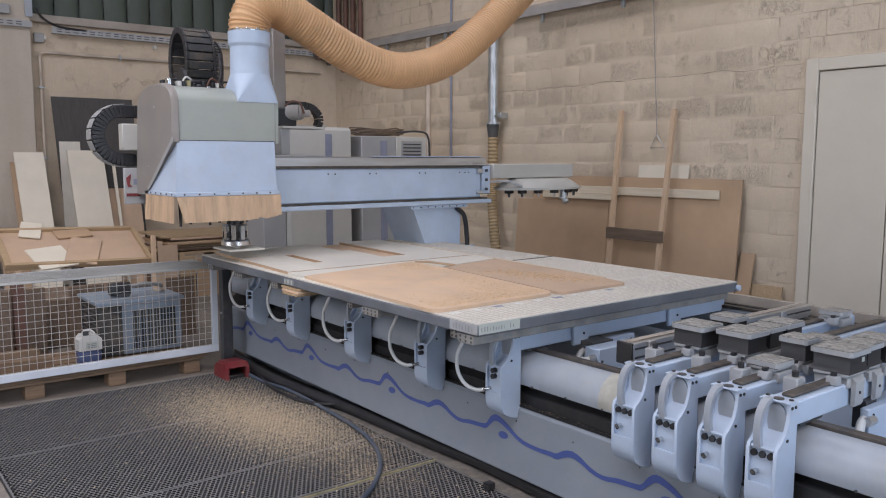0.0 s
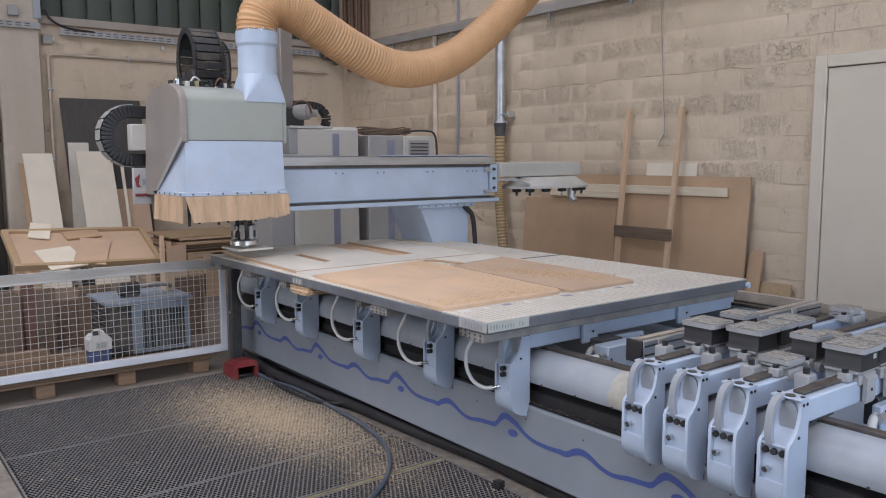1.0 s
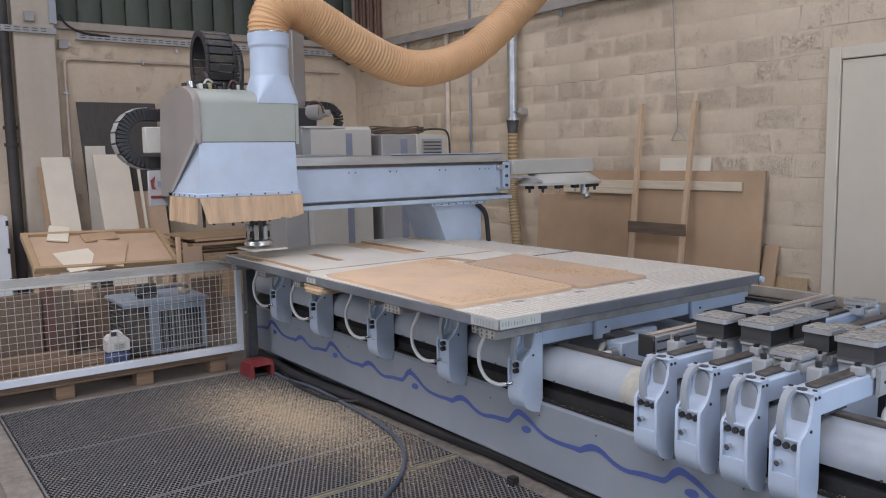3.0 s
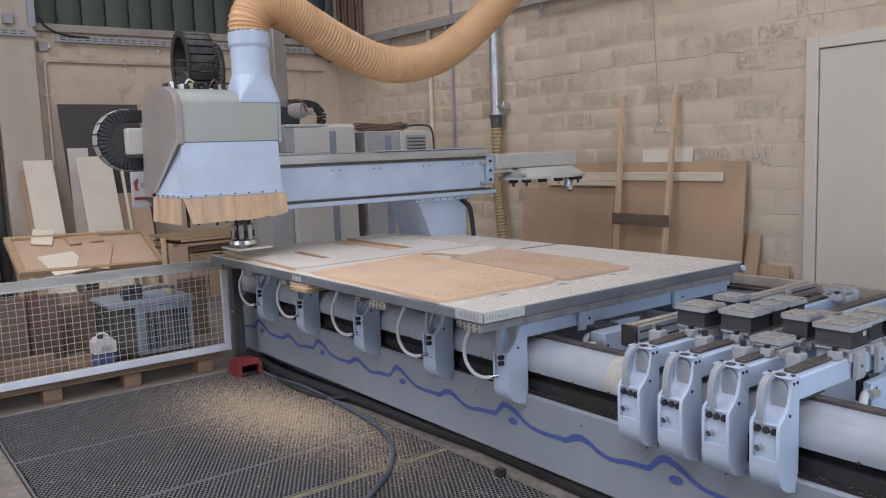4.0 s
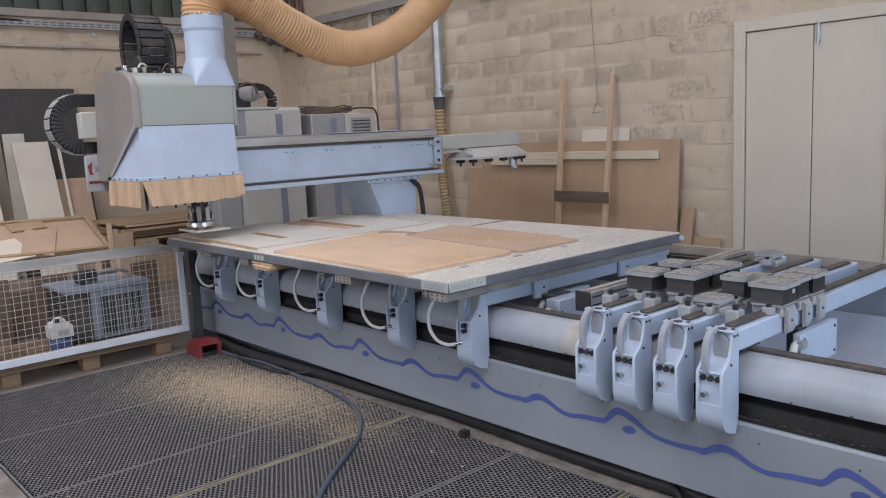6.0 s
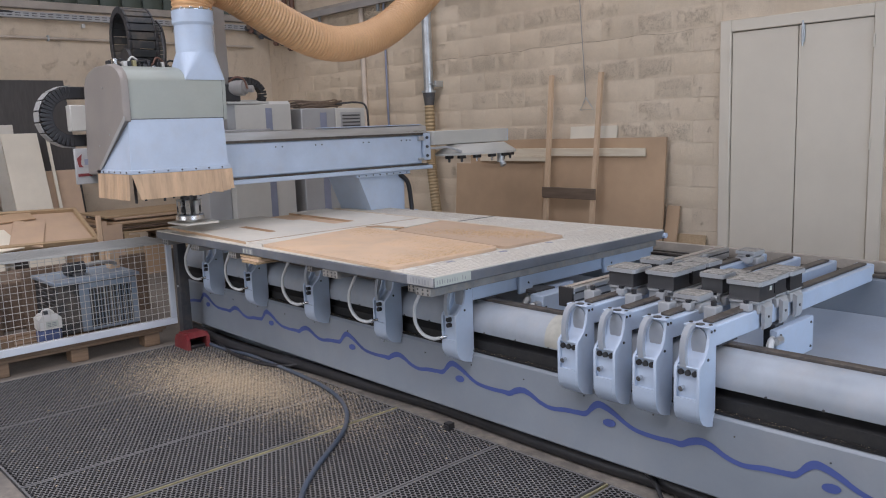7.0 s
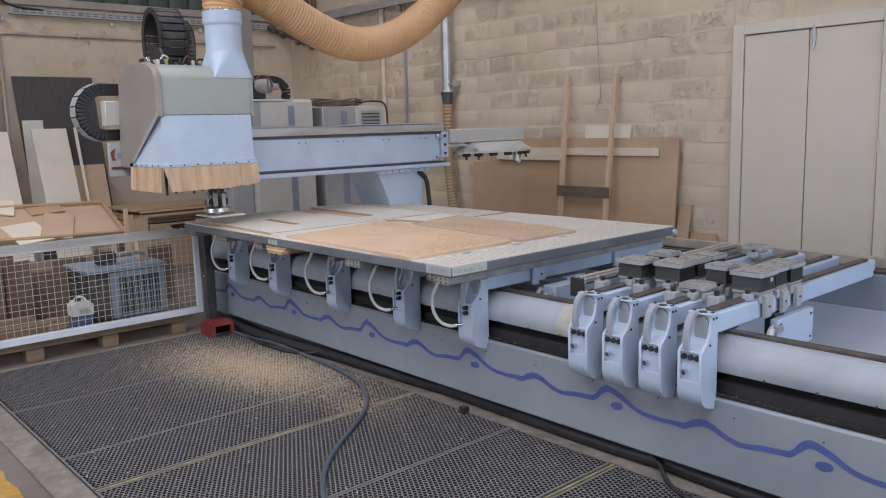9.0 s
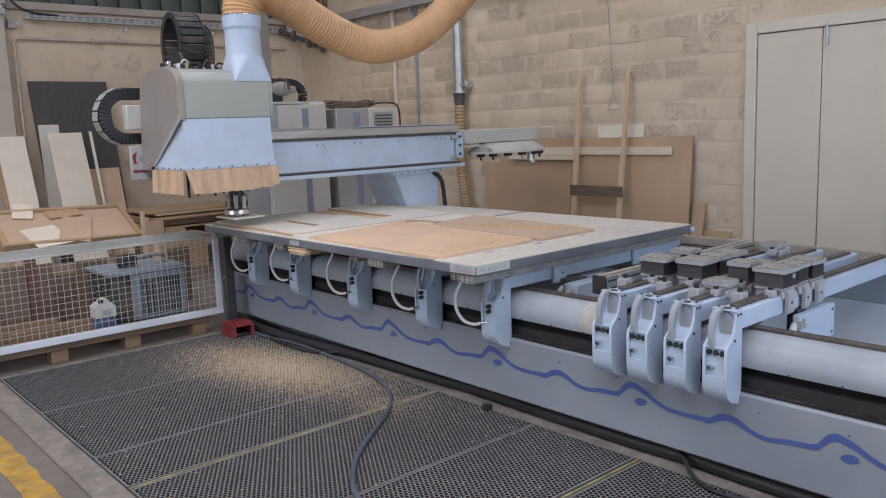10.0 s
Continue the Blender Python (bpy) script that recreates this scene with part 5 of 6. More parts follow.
for i in range(5):
    x = 2.02 + 0.09 * i
    part("loose_cable", Shape().sweep(curve_through([(x, 5.42, 2.08), (x + 0.04, 5.41, 2.13 + 0.02 * (i % 2)), (x + 0.10, 5.43, 2.12), (x + 0.15, 5.47, 2.085)], 6), 0.007), (BLACK, CAN_WHITE, BLACK, RUST, BLACK)[i], head)
part("loose_cable", Shape().sweep(curve_through([(2.12, 5.43, 2.064), (2.2, 5.40, 2.124), (2.32, 5.44, 2.094), (2.43, 5.5, 2.164), (2.47, 5.6, 2.35)], 6), 0.010), BLACK, head)

# ---- suction hose ----
hose = thing("suction_hose", (3.6, 5.1, 2.3), "tan ribbed flexible suction hose sagging in a curve", "hose")
line = curve_through([(2.463, 5.075, 2.438), (2.465, 5.075, 2.475), (2.478, 5.075, 2.525), (2.525, 5.077, 2.590), (2.629, 5.08, 2.622), (2.77, 5.085, 2.590), (2.944, 5.09, 2.510), (3.184, 5.10, 2.397), (3.455, 5.11, 2.301), (3.712, 5.12, 2.272), (3.99, 5.13, 2.322), (4.227, 5.14, 2.42), (4.466, 5.15, 2.575), (4.69, 5.17, 2.74), (5.05, 5.21, 3.03), (5.4, 5.25, 3.36), (5.62, 5.27, 3.75), (5.72, 5.28, 4.2), (5.75, 5.28, 4.8)], 150)
even, acc = [line[0]], 0.0
for a, b in zip(line, line[1:]):
    acc += (b - a).length
    if acc >= 0.0040:
        even.append(b)
        acc = 0.0
rad = [(0.1285, 0.131, 0.1385, 0.1385, 0.131)[i % 5] - 0.004 * max(0.0, 1 - i / 30) for i in range(len(even))]
part("ribbed_wall", Shape().sweep(even, 0.14, 32, radii=rad), HOSE_TAN, hose)
part("ceiling_pipe", Shape().cyl((5.75, 5.28, 4.75), (5.75, 5.28, ROOF - 0.002), 0.165, n=24), STEEL, hose)

# ---- wall duct with a dirty hose ----
duct = thing("wall_duct", (6.36, 7.03, 0.5), "galvanised vertical duct with a dirty tan hose below", "duct")
part("pipe", Shape().cyl((6.37, 7.03, 2.02), (6.37, 7.03, 5.0), 0.058, n=20), STEEL, duct, "shiny galvanised pipe")
part("flange", Shape().cyl((6.37, 7.03, 1.995), (6.37, 7.03, 2.02), 0.085, n=20), STEEL, duct)
part("reducer", Shape().cyl((6.37, 7.03, 1.84), (6.37, 7.03, 1.995), 0.055, 0.075, n=20), DARK_STEEL, duct)
hl = curve_through([(6.37, 7.03, 1.85), (6.37, 7.03, 1.4), (6.36, 7.02, 1.1), (6.34, 6.95, 0.7), (6.33, 6.89, 0.3), (6.33, 6.87, 0.0)], 22)
part("dirty_hose", Shape().sweep(hl, 0.06, 16, radii=[0.062 if i % 2 else 0.054 for i in range(len(hl))]), HOSE_DIRTY, duct, "dusty tan ribbed hose")
part("wall_clip", Shape().box(6.38, 6.495, 6.91, 6.95, 2.06, 2.13, 0.003).box(6.34, 6.40, 6.92, 6.98, 2.08, 2.10), STEEL, duct)

# ---- leaning boards and ladder by the block wall ----
def leaning(name, y0, y1, length, foot_x, top_x, thick, material, label, cat, group=""):
    """A board with its foot on the floor at foot_x and its top against the wall at top_x."""
    h = math.sqrt(length ** 2 - (top_x - foot_x) ** 2)
    ux, uz = (top_x - foot_x) / length, h / length
    poly = [(foot_x, 0.0), (foot_x + ux * length, uz * length), (foot_x + ux * length - uz * thick, uz * length + ux * thick), (foot_x - uz * thick, ux * thick)]
    return whole(name, Shape().prism(poly, "y", y0, y1), material, label, cat, group)


leaning("fibreboard_sheet", 3.848, 6.40, 1.425, 6.34, 6.455, 0.02, MDF, "large brown fibreboard sheet leaning on the wall", "board", "boards leaning on the wall")
leaning("fibreboard_sheet", 5.3, 6.62, 1.16, 6.33, 6.42, 0.016, MDF, "brown fibreboard sheet leaning behind a larger one", "board", "boards leaning on the wall")
leaning("narrow_offcut", 3.72, 3.85, 0.80, 6.32, 6.48, 0.016, MDF, "narrow brown offcut leaning on the wall", "board", "boards leaning on the wall")
leaning("narrow_offcut", 3.45, 4.05, 0.54, 6.36, 6.47, 0.016, PLY, "low brown offcut leaning on the wall", "board", "boards leaning on the wall")
leaning("laminated_board", 4.42, 4.99, 1.55, 6.32, 6.49, 0.012, WHITE_BOARD, "cream offcut showing above the brown sheet", "board", "boards leaning on the wall")
lad = thing("wooden_trestle", (6.1, 4.9, 0), "tall pale pine frame with one dark rung", "trestle")
for top, ft in (((6.43, 5.19, 2.07), (6.10, 5.075, 0.0)), ((6.43, 4.57, 2.06), (6.10, 4.51, 0.0))):
    part("upright", Shape().sweep([ft, top], 0, flat=(0.045, 0.035)), PINE, lad)
part("rung", Shape().box(6.20, 6.222, 4.49, 5.16, 0.83, 0.94, 0.004), DARK_WOOD, lad, "dark weathered cross board")
pl = thing("white_plank", (6.3, 5.0, 1.25), "long cream plank resting across the trestle", "plank")
part("board", Shape().box(6.392, 6.415, 4.05, 6.2, 1.245, 1.325, 0.003), PINE_Y, pl)
part("board", Shape().box(6.365, 6.391, 5.2, 6.2, 1.19, 1.243, 0.003), PINE_Y, pl)
hk = thing("pull_cord", (W - 0.02, 4.77, 1.7), "thin hanging cord ending in a wire triangle", "cord")
part("cord", Shape().cyl((W - 0.03, 4.88, 3.16), (W - 0.03, 4.79, 1.83), 0.004, n=6), PIPE_GREY, hk)
part("triangle", Shape().sweep([(W - 0.03, 4.79, 1.83), (W - 0.03, 4.86, 1.705), (W - 0.03, 4.70, 1.71), (W - 0.03, 4.79, 1.83)], 0.005, 6), STEEL, hk)

# ---- pipes and trays on the walls ----
t1 = thing("cable_tray", (4.0, N - 0.1, 3.2), "perforated galvanised cable tray along the wall", "cable tray")
for x0, x1, zz in ((0.9, 2.26, 3.17), (2.5, 6.3, 3.14)):
    part("tray", Shape().box(x0, x1, N - (0.20 if x0 < 2 else 0.1), N - (0.19 if x0 < 2 else 0.09), zz - 0.035, zz + 0.035).box(x0, x1, N - (0.2 if x0 < 2 else 0.1), N - (0.142 if x0 < 2 else 0.012), zz - 0.039, zz - 0.035), POD_GREY, t1)
    k = x0 + 0.05
    while k < x1 - 0.1:
        yy = N - (0.2015 if x0 < 2 else 0.1015)
        for dz in (-0.014, 0.014):
            part("slot", Shape().box(k, k + 0.06, yy - 0.001, yy, zz + dz - 0.005, zz + dz + 0.005), DARK_STEEL, t1)
        k += 0.095
part("riser", Shape().box(2.20, 2.28, N - 0.165, N - 0.145, 3.26, 4.6), TUBE_MAT, t1, "white vertical tray")
part("tray_cable", Shape().sweep(curve_through([(2.32, N - 0.15, 3.38), (2.4, N - 0.13, 3.26), (2.6, N - 0.11, 3.18), (3.0, N - 0.08, 3.16)], 6), 0.014), BLACK, t1)
cd = thing("conduit", (2.3, N - 0.03, 1.0), "painted steel conduit with clips", "conduit")
part("pipe", Shape().sweep([(2.36, N - 0.035, 0.9), (2.36, N - 0.035, 2.82), (2.38, N - 0.035, 2.855), (2.42, N - 0.035, 2.87), (6.2, N - 0.035, 2.87)], 0.018, 10), MORTAR, cd)
for z in (1.6, 2.45):
    part("clip", Shape().box(2.325, 2.395, N - 0.06, N - 0.002, z - 0.012, z + 0.012, 0.003), STEEL, cd)
for x in (3.3, 4.6, 5.6):
    part("clip", Shape().box(x - 0.012, x + 0.012, N - 0.06, N - 0.002, 2.835, 2.905, 0.003), STEEL, cd)
for x, y, z in ((1.98, N - 0.14, 3.32), (2.36, N, 3.04)):
    whole("junction_box", Shape().box(x - 0.055, x + 0.055, y - 0.06, y - 0.001, z - 0.055, z + 0.055, 0.006), CABINET_GREY, "small grey junction box on the wall", "junction box", "junction boxes")
for x in (2.42, 3.75, 5.0):
    whole("hook_clip", Shape().box(x - 0.02, x + 0.02, N - 0.05, N - 0.001, 3.02, 3.07, 0.003), CAN_WHITE, "small white clip under the tray", "clip", "clips under the tray")
dp = thing("drainpipe", (1.6, N - 0.12, 0), "black cast-iron drainpipe with collars", "drainpipe")
part("pipe", Shape().cyl((1.70, N - 0.12, 0), (1.70, N - 0.12, ROOF - 0.01), 0.062, n=20), DRAIN, dp)
for z in (1.82, 2.02, 3.2):
    part("collar", Shape().cyl((1.70, N - 0.12, z - 0.02), (1.70, N - 0.12, z + 0.02), 0.08, n=20), DRAIN, dp)
cb = thing("white_locker", (1.3, 10.3, 0), "white locker with black hinges", "locker")
part("case", Shape().box(1.15, 1.54, 10.3, 10.7, 0.0, 1.0, 0.006), WHITE_PAINT, cb)
for z in (0.25, 0.6, 0.92):
    part("hinge", Shape().box(1.515, 1.544, 10.292, 10.299, z - 0.03, z + 0.03), BLACK, cb)
for i in range(4):
    y = 10.60 - 0.2 * i
    whole("heating_pipe", Shape().cyl((W - 0.06, y, 3.285), (W - 0.06, y, ROOF - 0.01), 0.036, n=12), RUST, "red-brown vertical pipe near the corner", "pipe", "pipes in the corner")
vl = thing("valve_cluster", (6.3, N - 0.2, 2.8), "dark pipe fittings in the corner", "pipe fitting")
part("manifold", Shape().sweep(curve_through([(6.05, N - 0.08, 3.14), (6.28, N - 0.12, 3.06), (6.42, N - 0.35, 2.95), (6.43, N - 0.75, 2.82)], 6), 0.035), DARK_STEEL, vl)
for k, (x, y, z) in enumerate(((6.15, N - 0.1, 3.06), (6.30, N - 0.14, 2.98), (6.42, N - 0.35, 2.87), (6.43, N - 0.52, 2.85), (6.43, N - 0.72, 2.76))):
    part("elbow", Shape().cyl((x, y, z), (x, y, z + 0.16), 0.03, n=12).cyl((x, y, z + 0.02), (x, y, z + 0.05), 0.045, n=12), (RUST, DARK_STEEL)[k % 2], vl)
    part("valve_wheel", Shape().cyl((x - 0.05, y - 0.03, z + 0.09), (x - 0.06, y - 0.036, z + 0.09), 0.038, n=12), DARK_WOOD, vl)
te = thing("cable_tray", (W - 0.1, 7, 3.1), "perforated tray along the ledge of the block wall", "cable tray")
part("tray", Shape().box(W - 0.11, W - 0.052, 3.0, N - 0.3, 3.15, 3.16).box(W - 0.115, W - 0.11, 3.0, N - 0.3, 3.15, 3.225), PIPE_GREY, te)
for y in (9.3, 8.0, 6.3, 5.2):
    part("hanger", Shape().box(W - 0.09, W - 0.06, y - 0.02, y + 0.02, 3.065, 3.15, 0.003), STEEL, te)
whole("conduit", Shape().cyl((W - 0.03, 7.94, 1.2), (W - 0.03, 7.94, ROOF - 0.01), 0.014, n=10), STRIPE, "thin dark vertical conduit", "conduit", "conduits on the block wall")
whole("conduit", Shape().cyl((W - 0.035, 8.41, 0.0), (W - 0.035, 8.41, 3.18), 0.035, n=12), MORTAR, "painted vertical pipe on the block wall", "conduit", "conduits on the block wall")

# ---- electrical cabinets ----
ca = thing("electrical_cabinet", (4.4, 7.9, 0), "beige electrical cabinet with a blue stripe", "cabinet", "electrical cabinets")
part("body", Shape().prism([(7.6, 0), (7.6, 1.90), (7.64, 1.935), (8.2, 1.935), (8.2, 0)], "x", 4.05, 4.79), CABINET, ca)
part("stripe", Shape().box(4.47, 4.55, 7.596, 7.5995, 0.1, 1.86), STRIPE, ca)
part("top_rail", Shape().box(3.96, 4.5, 7.62, 7.70, 1.936, 1.95), ALU, ca)
part("plate", Shape().box(3.78, 4.048, 7.7, 8.15, 0.0, 1.80, 0.01), CABINET_GREY, ca)
cc = thing("electrical_cabinet", (5.4, 7.9, 0), "grey electrical cabinet with vents and a coiled cable", "cabinet", "electrical cabinets")
part("body", Shape().box(4.93, 5.40, 7.6, 8.3, 0, 1.85, 0.008), CABINET_GREY, cc)
part("door", Shape().box(5.402, 5.83, 7.6, 8.3, 0, 1.85, 0.008), CABINET, cc)
part("stripe", Shape().box(5.18, 5.27, 7.596, 7.5995, 0.05, 1.80), STRIPE, cc)
part("vent_frame", Shape().box(5.47, 5.76, 7.592, 7.5995, 1.45, 1.80), CABINET_GREY, cc)
for i in range(8):
    part("vent_slat", Shape().box(5.49, 5.74, 7.586, 7.5915, 1.475 + i * 0.04, 1.49 + i * 0.04), DARK_STEEL, cc)
for i in range(3):
    part("louvre", Shape().box(5.45 + 0.11 * i, 5.52 + 0.11 * i, 7.593, 7.5995, 0.765, 0.78), DARK_STEEL, cc)
coil = thing("coiled_cable", (5.3, 7.9, 1.85), "dark coiled cable lying on the cabinet", "cable")
cp = []
for i in range(90):
    a = i * 0.42
    cp.append((5.28 + (0.33 + 0.05 * math.sin(i * 0.7)) * math.cos(a), 7.85 + 0.16 * math.sin(a), 1.868 + 0.0008 * i + 0.012 * math.sin(i * 1.3)))
part("coil", Shape().sweep(cp, 0.009, 6), DARK_WOOD, coil)
part("tail", Shape().sweep(curve_through([(5.5, 7.75, 1.90), (5.75, 7.66, 1.915), (5.85, 7.60, 1.86), (5.865, 7.585, 1.6), (5.865, 7.585, 1.2)], 6), 0.012, 8), BLACK, coil)

# ---- boards by the far wall ----
def lean_north(name, x0, x1, z1, y_foot, y_top, thick, material, label, skew=0.0, group="boards by the far wall"):
    s = Shape()
    s.add([(x0 + skew, y_foot, 0), (x1 + skew, y_foot, 0), (x1, y_top, z1), (x0, y_top, z1), (x0 + skew, y_foot - thick, 0.0), (x1 + skew, y_foot - thick, 0.0), (x1, y_top - thick, z1), (x0, y_top - thick, z1)],
          [(0, 1, 2, 3), (7, 6, 5, 4), (0, 4, 5, 1), (1, 5, 6, 2), (2, 6, 7, 3), (3, 7, 4, 0)])
    return whole(name, s, material, label, "board", group)


lean_north("dark_board", 2.45, 3.41, 2.345, 10.52, 10.74, 0.02, DARK_PANEL, "charcoal woodgrain panel leaning on the wall", 0.1)
lean_north("laminated_board", 1.965, 2.285, 1.665, 10.10, 10.52, 0.025, WHITE_BOARD, "cream laminated board leaning on the column", 0.06)
lean_north("laminated_board", 2.535, 2.945, 1.69, 10.12, 10.46, 0.025, WHITE_BOARD, "cream laminated board leaning on the dark panel", 0.08)
lean_north("white_batten", 3.05, 3.085, 1.70, 10.2, 10.5, 0.02, WHITE_BOARD, "thin cream strip leaning on the dark panel", 0.06)
lean_north("brown_board", 2.98, 3.38, 1.22, 10.22, 10.48, 0.018, MDF_PINK, "brown fibreboard offcut leaning on the wall", 0.02)
lean_north("brown_board", 1.93, 1.99, 1.55, 10.2, 10.56, 0.018, MDF, "brown board edge behind a cream one", 0.05)
lean_north("laminated_board", 2.50, 2.74, 1.80, 10.52, 10.66, 0.012, WHITE_MELAMINE, "small white sheet behind the cream board")
whole("brown_offcut", Shape().box(1.77, 2.0, 10.05, 10.09, 0.0, 0.72, 0.003), MDF, "square brown offcut standing by the drainpipe", "board", "boards by the far wall")

# sloping sorting frame with scraps
tr = thing("offcut_rack", (2.05, 8.75, 0), "sloping wooden rack with a fibreboard base", "rack")
m = Matrix.Translation((2.175, 8.78, 0.69)) @ Matrix.Rotation(radians(24), 4, "X") @ Matrix.Rotation(radians(2), 4, "Y")
part("base", Shape().box(-0.64, 0.66, -0.33, 0.33, -0.012, 0.0, 0.002, m), MDF_PINK, tr, "fibreboard base sheet")
for x0, x1, y0, y1 in ((-0.70, 0.70, -0.37, -0.33), (-0.70, 0.70, 0.33, 0.37), (-0.70, -0.64, -0.33, 0.33), (0.66, 0.70, -0.33, 0.33)):
    part("rail", Shape().box(x0, x1, y0, y1, -0.03, 0.035, 0.003, m), PLY, tr)
for x, y, h in ((1.59, 8.47, 0.57), (2.73, 8.47, 0.55), (1.59, 9.08, 0.84), (2.75, 9.08, 0.82)):
    part("leg", Shape().box(x - 0.025, x + 0.025, y - 0.02, y + 0.02, 0, h - 0.04, 0.003), PINE, tr)
part("side_post", Shape().box(2.83, 2.875, 8.36, 8.40, 0.0, 0.80, 0.003), PINE, tr)
for i, (x, y, a, b, t, mt, lb) in enumerate(((-0.30, -0.16, 0.18, 0.20, 12, WHITE_BOARD, "cream offcut lying on the rack"), (0.10, -0.08, 0.15, 0.26, -20, MDF_PINK, "brown offcut lying on the rack"),
                                              (0.08, 0.24, 0.18, 0.08, 8, MDF, "brown strip lying on the rack"), (-0.42, 0.24, 0.10, 0.16, -15, WHITE_BOARD, "narrow cream offcut on the rack"))):
    mm = m @ Matrix.Rotation(radians(t), 4, "Z")
    whole("offcut", Shape().box(x - a, x + a, y - b, y + b, 0.001 + 0.004 * i, 0.018 + 0.004 * i, 0.002, mm), mt, lb, "offcut", "offcuts on the rack")

# stack of boards
rnd = random.Random(8)
sk = thing("board_trestle", (4.0, 9.6, 0), "rough timber supports under a stack of boards", "trestle")
for x in (3.35, 4.1, 4.8):
    part("bearer", Shape().box(x - 0.05, x + 0.05, 9.15, 10.1, 0.36, 0.49, 0.004), PINE_X, sk)
    for y in (9.2, 10.0):
        part("leg", Shape().box(x - 0.04, x + 0.04, y, y + 0.08, 0.0, 0.359, 0.004), PINE_X, sk)
z = 0.492
for i in range(9):
    t = rnd.choice((0.018, 0.022, 0.028))
    whole("stacked_board", Shape().box(3.22 + rnd.uniform(-0.06, 0.2), 4.75 + rnd.uniform(-0.25, 0.2), 9.12 + rnd.uniform(-0.06, 0.1), 10.05, z, z + t, 0.002), (PLY, MDF, DARK_WOOD, MDF_PINK)[i % 4], "sawn board in a loose stack on bearers", "board", "stacked boards")
    z += t + 0.003
for x0, x1, h, mt in ((3.1, 3.32, 0.62, MDF_PINK), (3.34, 3.52, 0.48, PLY), (3.55, 3.85, 0.38, MDF)):
    whole("standing_offcut", Shape().prism([(x0, 0), (x1, 0), (x1, h), (x0 + 0.05, h), (x0 + 0.05, h + 0.05), (x0, h + 0.05)], "y", 8.98, 9.0), mt, "brown offcut standing against the stack", "board", "offcuts by the stack")

# ---- guard cage ----
CY, CX1 = 5.70, 2.445
cage = thing("guard_cage", (1.0, 5.9, 0.15), "low white-framed guard cage of welded wire mesh", "guard cage")
part("bottom_rail", Shape().box(-1.2, CX1, CY, CY + 0.03, 0.150, 0.20, 0.003), WHITE_PAINT, cage, "white flat rail")
part("end_rail", Shape().box(CX1 - 0.045, CX1 - 0.001, CY - 0.001, CY + 0.029, 0.201, 0.80, 0.003), WHITE_PAINT, cage)
part("mid_rail", Shape().box(0.68, 0.72, CY - 0.001, CY + 0.029, 0.201, 0.79, 0.003), WHITE_PAINT, cage)
part("top_bar", Shape().box(-1.2, CX1 - 0.05, CY + 0.004, CY + 0.02, 0.785, 0.80, 0.002), WIRE, cage)
part("back_bar", Shape().box(-1.2, CX1, CY + 0.46, CY + 0.48, 0.785, 0.80, 0.002), WHITE_PAINT, cage)
part("side_bar", Shape().box(CX1 - 0.02, CX1, CY + 0.03, CY + 0.46, 0.785, 0.80, 0.002), WHITE_PAINT, cage)
for i in range(72):
    x = CX1 - 0.05 - 0.048 * i
    if x > -1.2:
        part("mesh_wire", Shape().cyl((x, CY + 0.012, 0.20), (x, CY + 0.012, 0.79), 0.0021, n=5, caps=False), WIRE, cage)
        part("mesh_wire", Shape().cyl((x, CY + 0.01, 0.797), (x, CY + 0.47, 0.797), 0.002, n=5, caps=False), WIRE, cage)
for i in range(13):
    z = 0.205 + 0.0465 * i
    part("mesh_wire", Shape().cyl((-1.2, CY + 0.0165, z), (CX1 - 0.04, CY + 0.0165, z), 0.0021, n=5, caps=False), WIRE, cage)
for i in range(1, 19):
    y = CY + 0.0245 * i
    part("mesh_wire", Shape().cyl((-1.2, y, 0.801), (CX1 - 0.01, y, 0.801), 0.0019, n=5, caps=False), WIRE, cage)
post = thing("steel_post", (2.40, 5.68, 0), "dark grey square steel post", "post")
part("upright", Shape().box(2.455, 2.53, 5.63, 5.70, 0.004, 0.80, 0.004), DARK_STEEL, post)
part("foot_plate", Shape().box(2.42, 2.565, 5.60, 5.745, 0.0005, 0.0038), DARK_STEEL, post)
part("bolt", Shape().cyl((2.455, 5.655, 0.45), (2.445, 5.655, 0.45), 0.008, n=8), STEEL, post)

pal = thing("wooden_pallet", (1.3, 6.2, 0), "rough wooden pallet under the cage", "pallet")
for i, x in enumerate((0.1, 0.64, 1.18, 1.71, 2.25)):
    for y in (5.745, 6.3):
        part("block", Shape().box(x - 0.06, x + 0.06, y, y + 0.12, 0.0, 0.098, 0.005), PINE_X, pal)
for i in range(6):
    y = 5.735 + i * 0.14
    part("plank", Shape().box(-0.5, 2.33, y, y + 0.105, 0.0985, 0.1195, 0.003), PINE_X, pal)
part("edge_strip", Shape().box(-0.5, 2.36, 5.732, 5.80, 0.1205, 0.1495, 0.003), PINE_X, pal)

unit = thing("cooling_unit", (2.05, 6.35, 0.12), "blue-grey cooling unit with a dark radiator grille", "cooling unit")
part("case", Shape().box(1.70, 2.31, 6.10, 6.64, 0.13, 0.51, 0.008), UNIT_DARK, unit, "dark casing")
part("lid", Shape().box(1.68, 2.33, 6.08, 6.66, 0.511, 0.54, 0.006), UNIT_BLUE, unit, "blue-grey lid")
part("front_frame", Shape().box(1.86, 1.93, 6.082, 6.0995, 0.135, 0.505, 0.003).box(2.26, 2.30, 6.082, 6.0995, 0.135, 0.505, 0.003).box(1.93, 2.26, 6.083, 6.0995, 0.46, 0.505, 0.003).box(1.93, 2.26, 6.083, 6.0995, 0.135, 0.155, 0.003), UNIT_BLUE, unit, "blue-grey front frame")
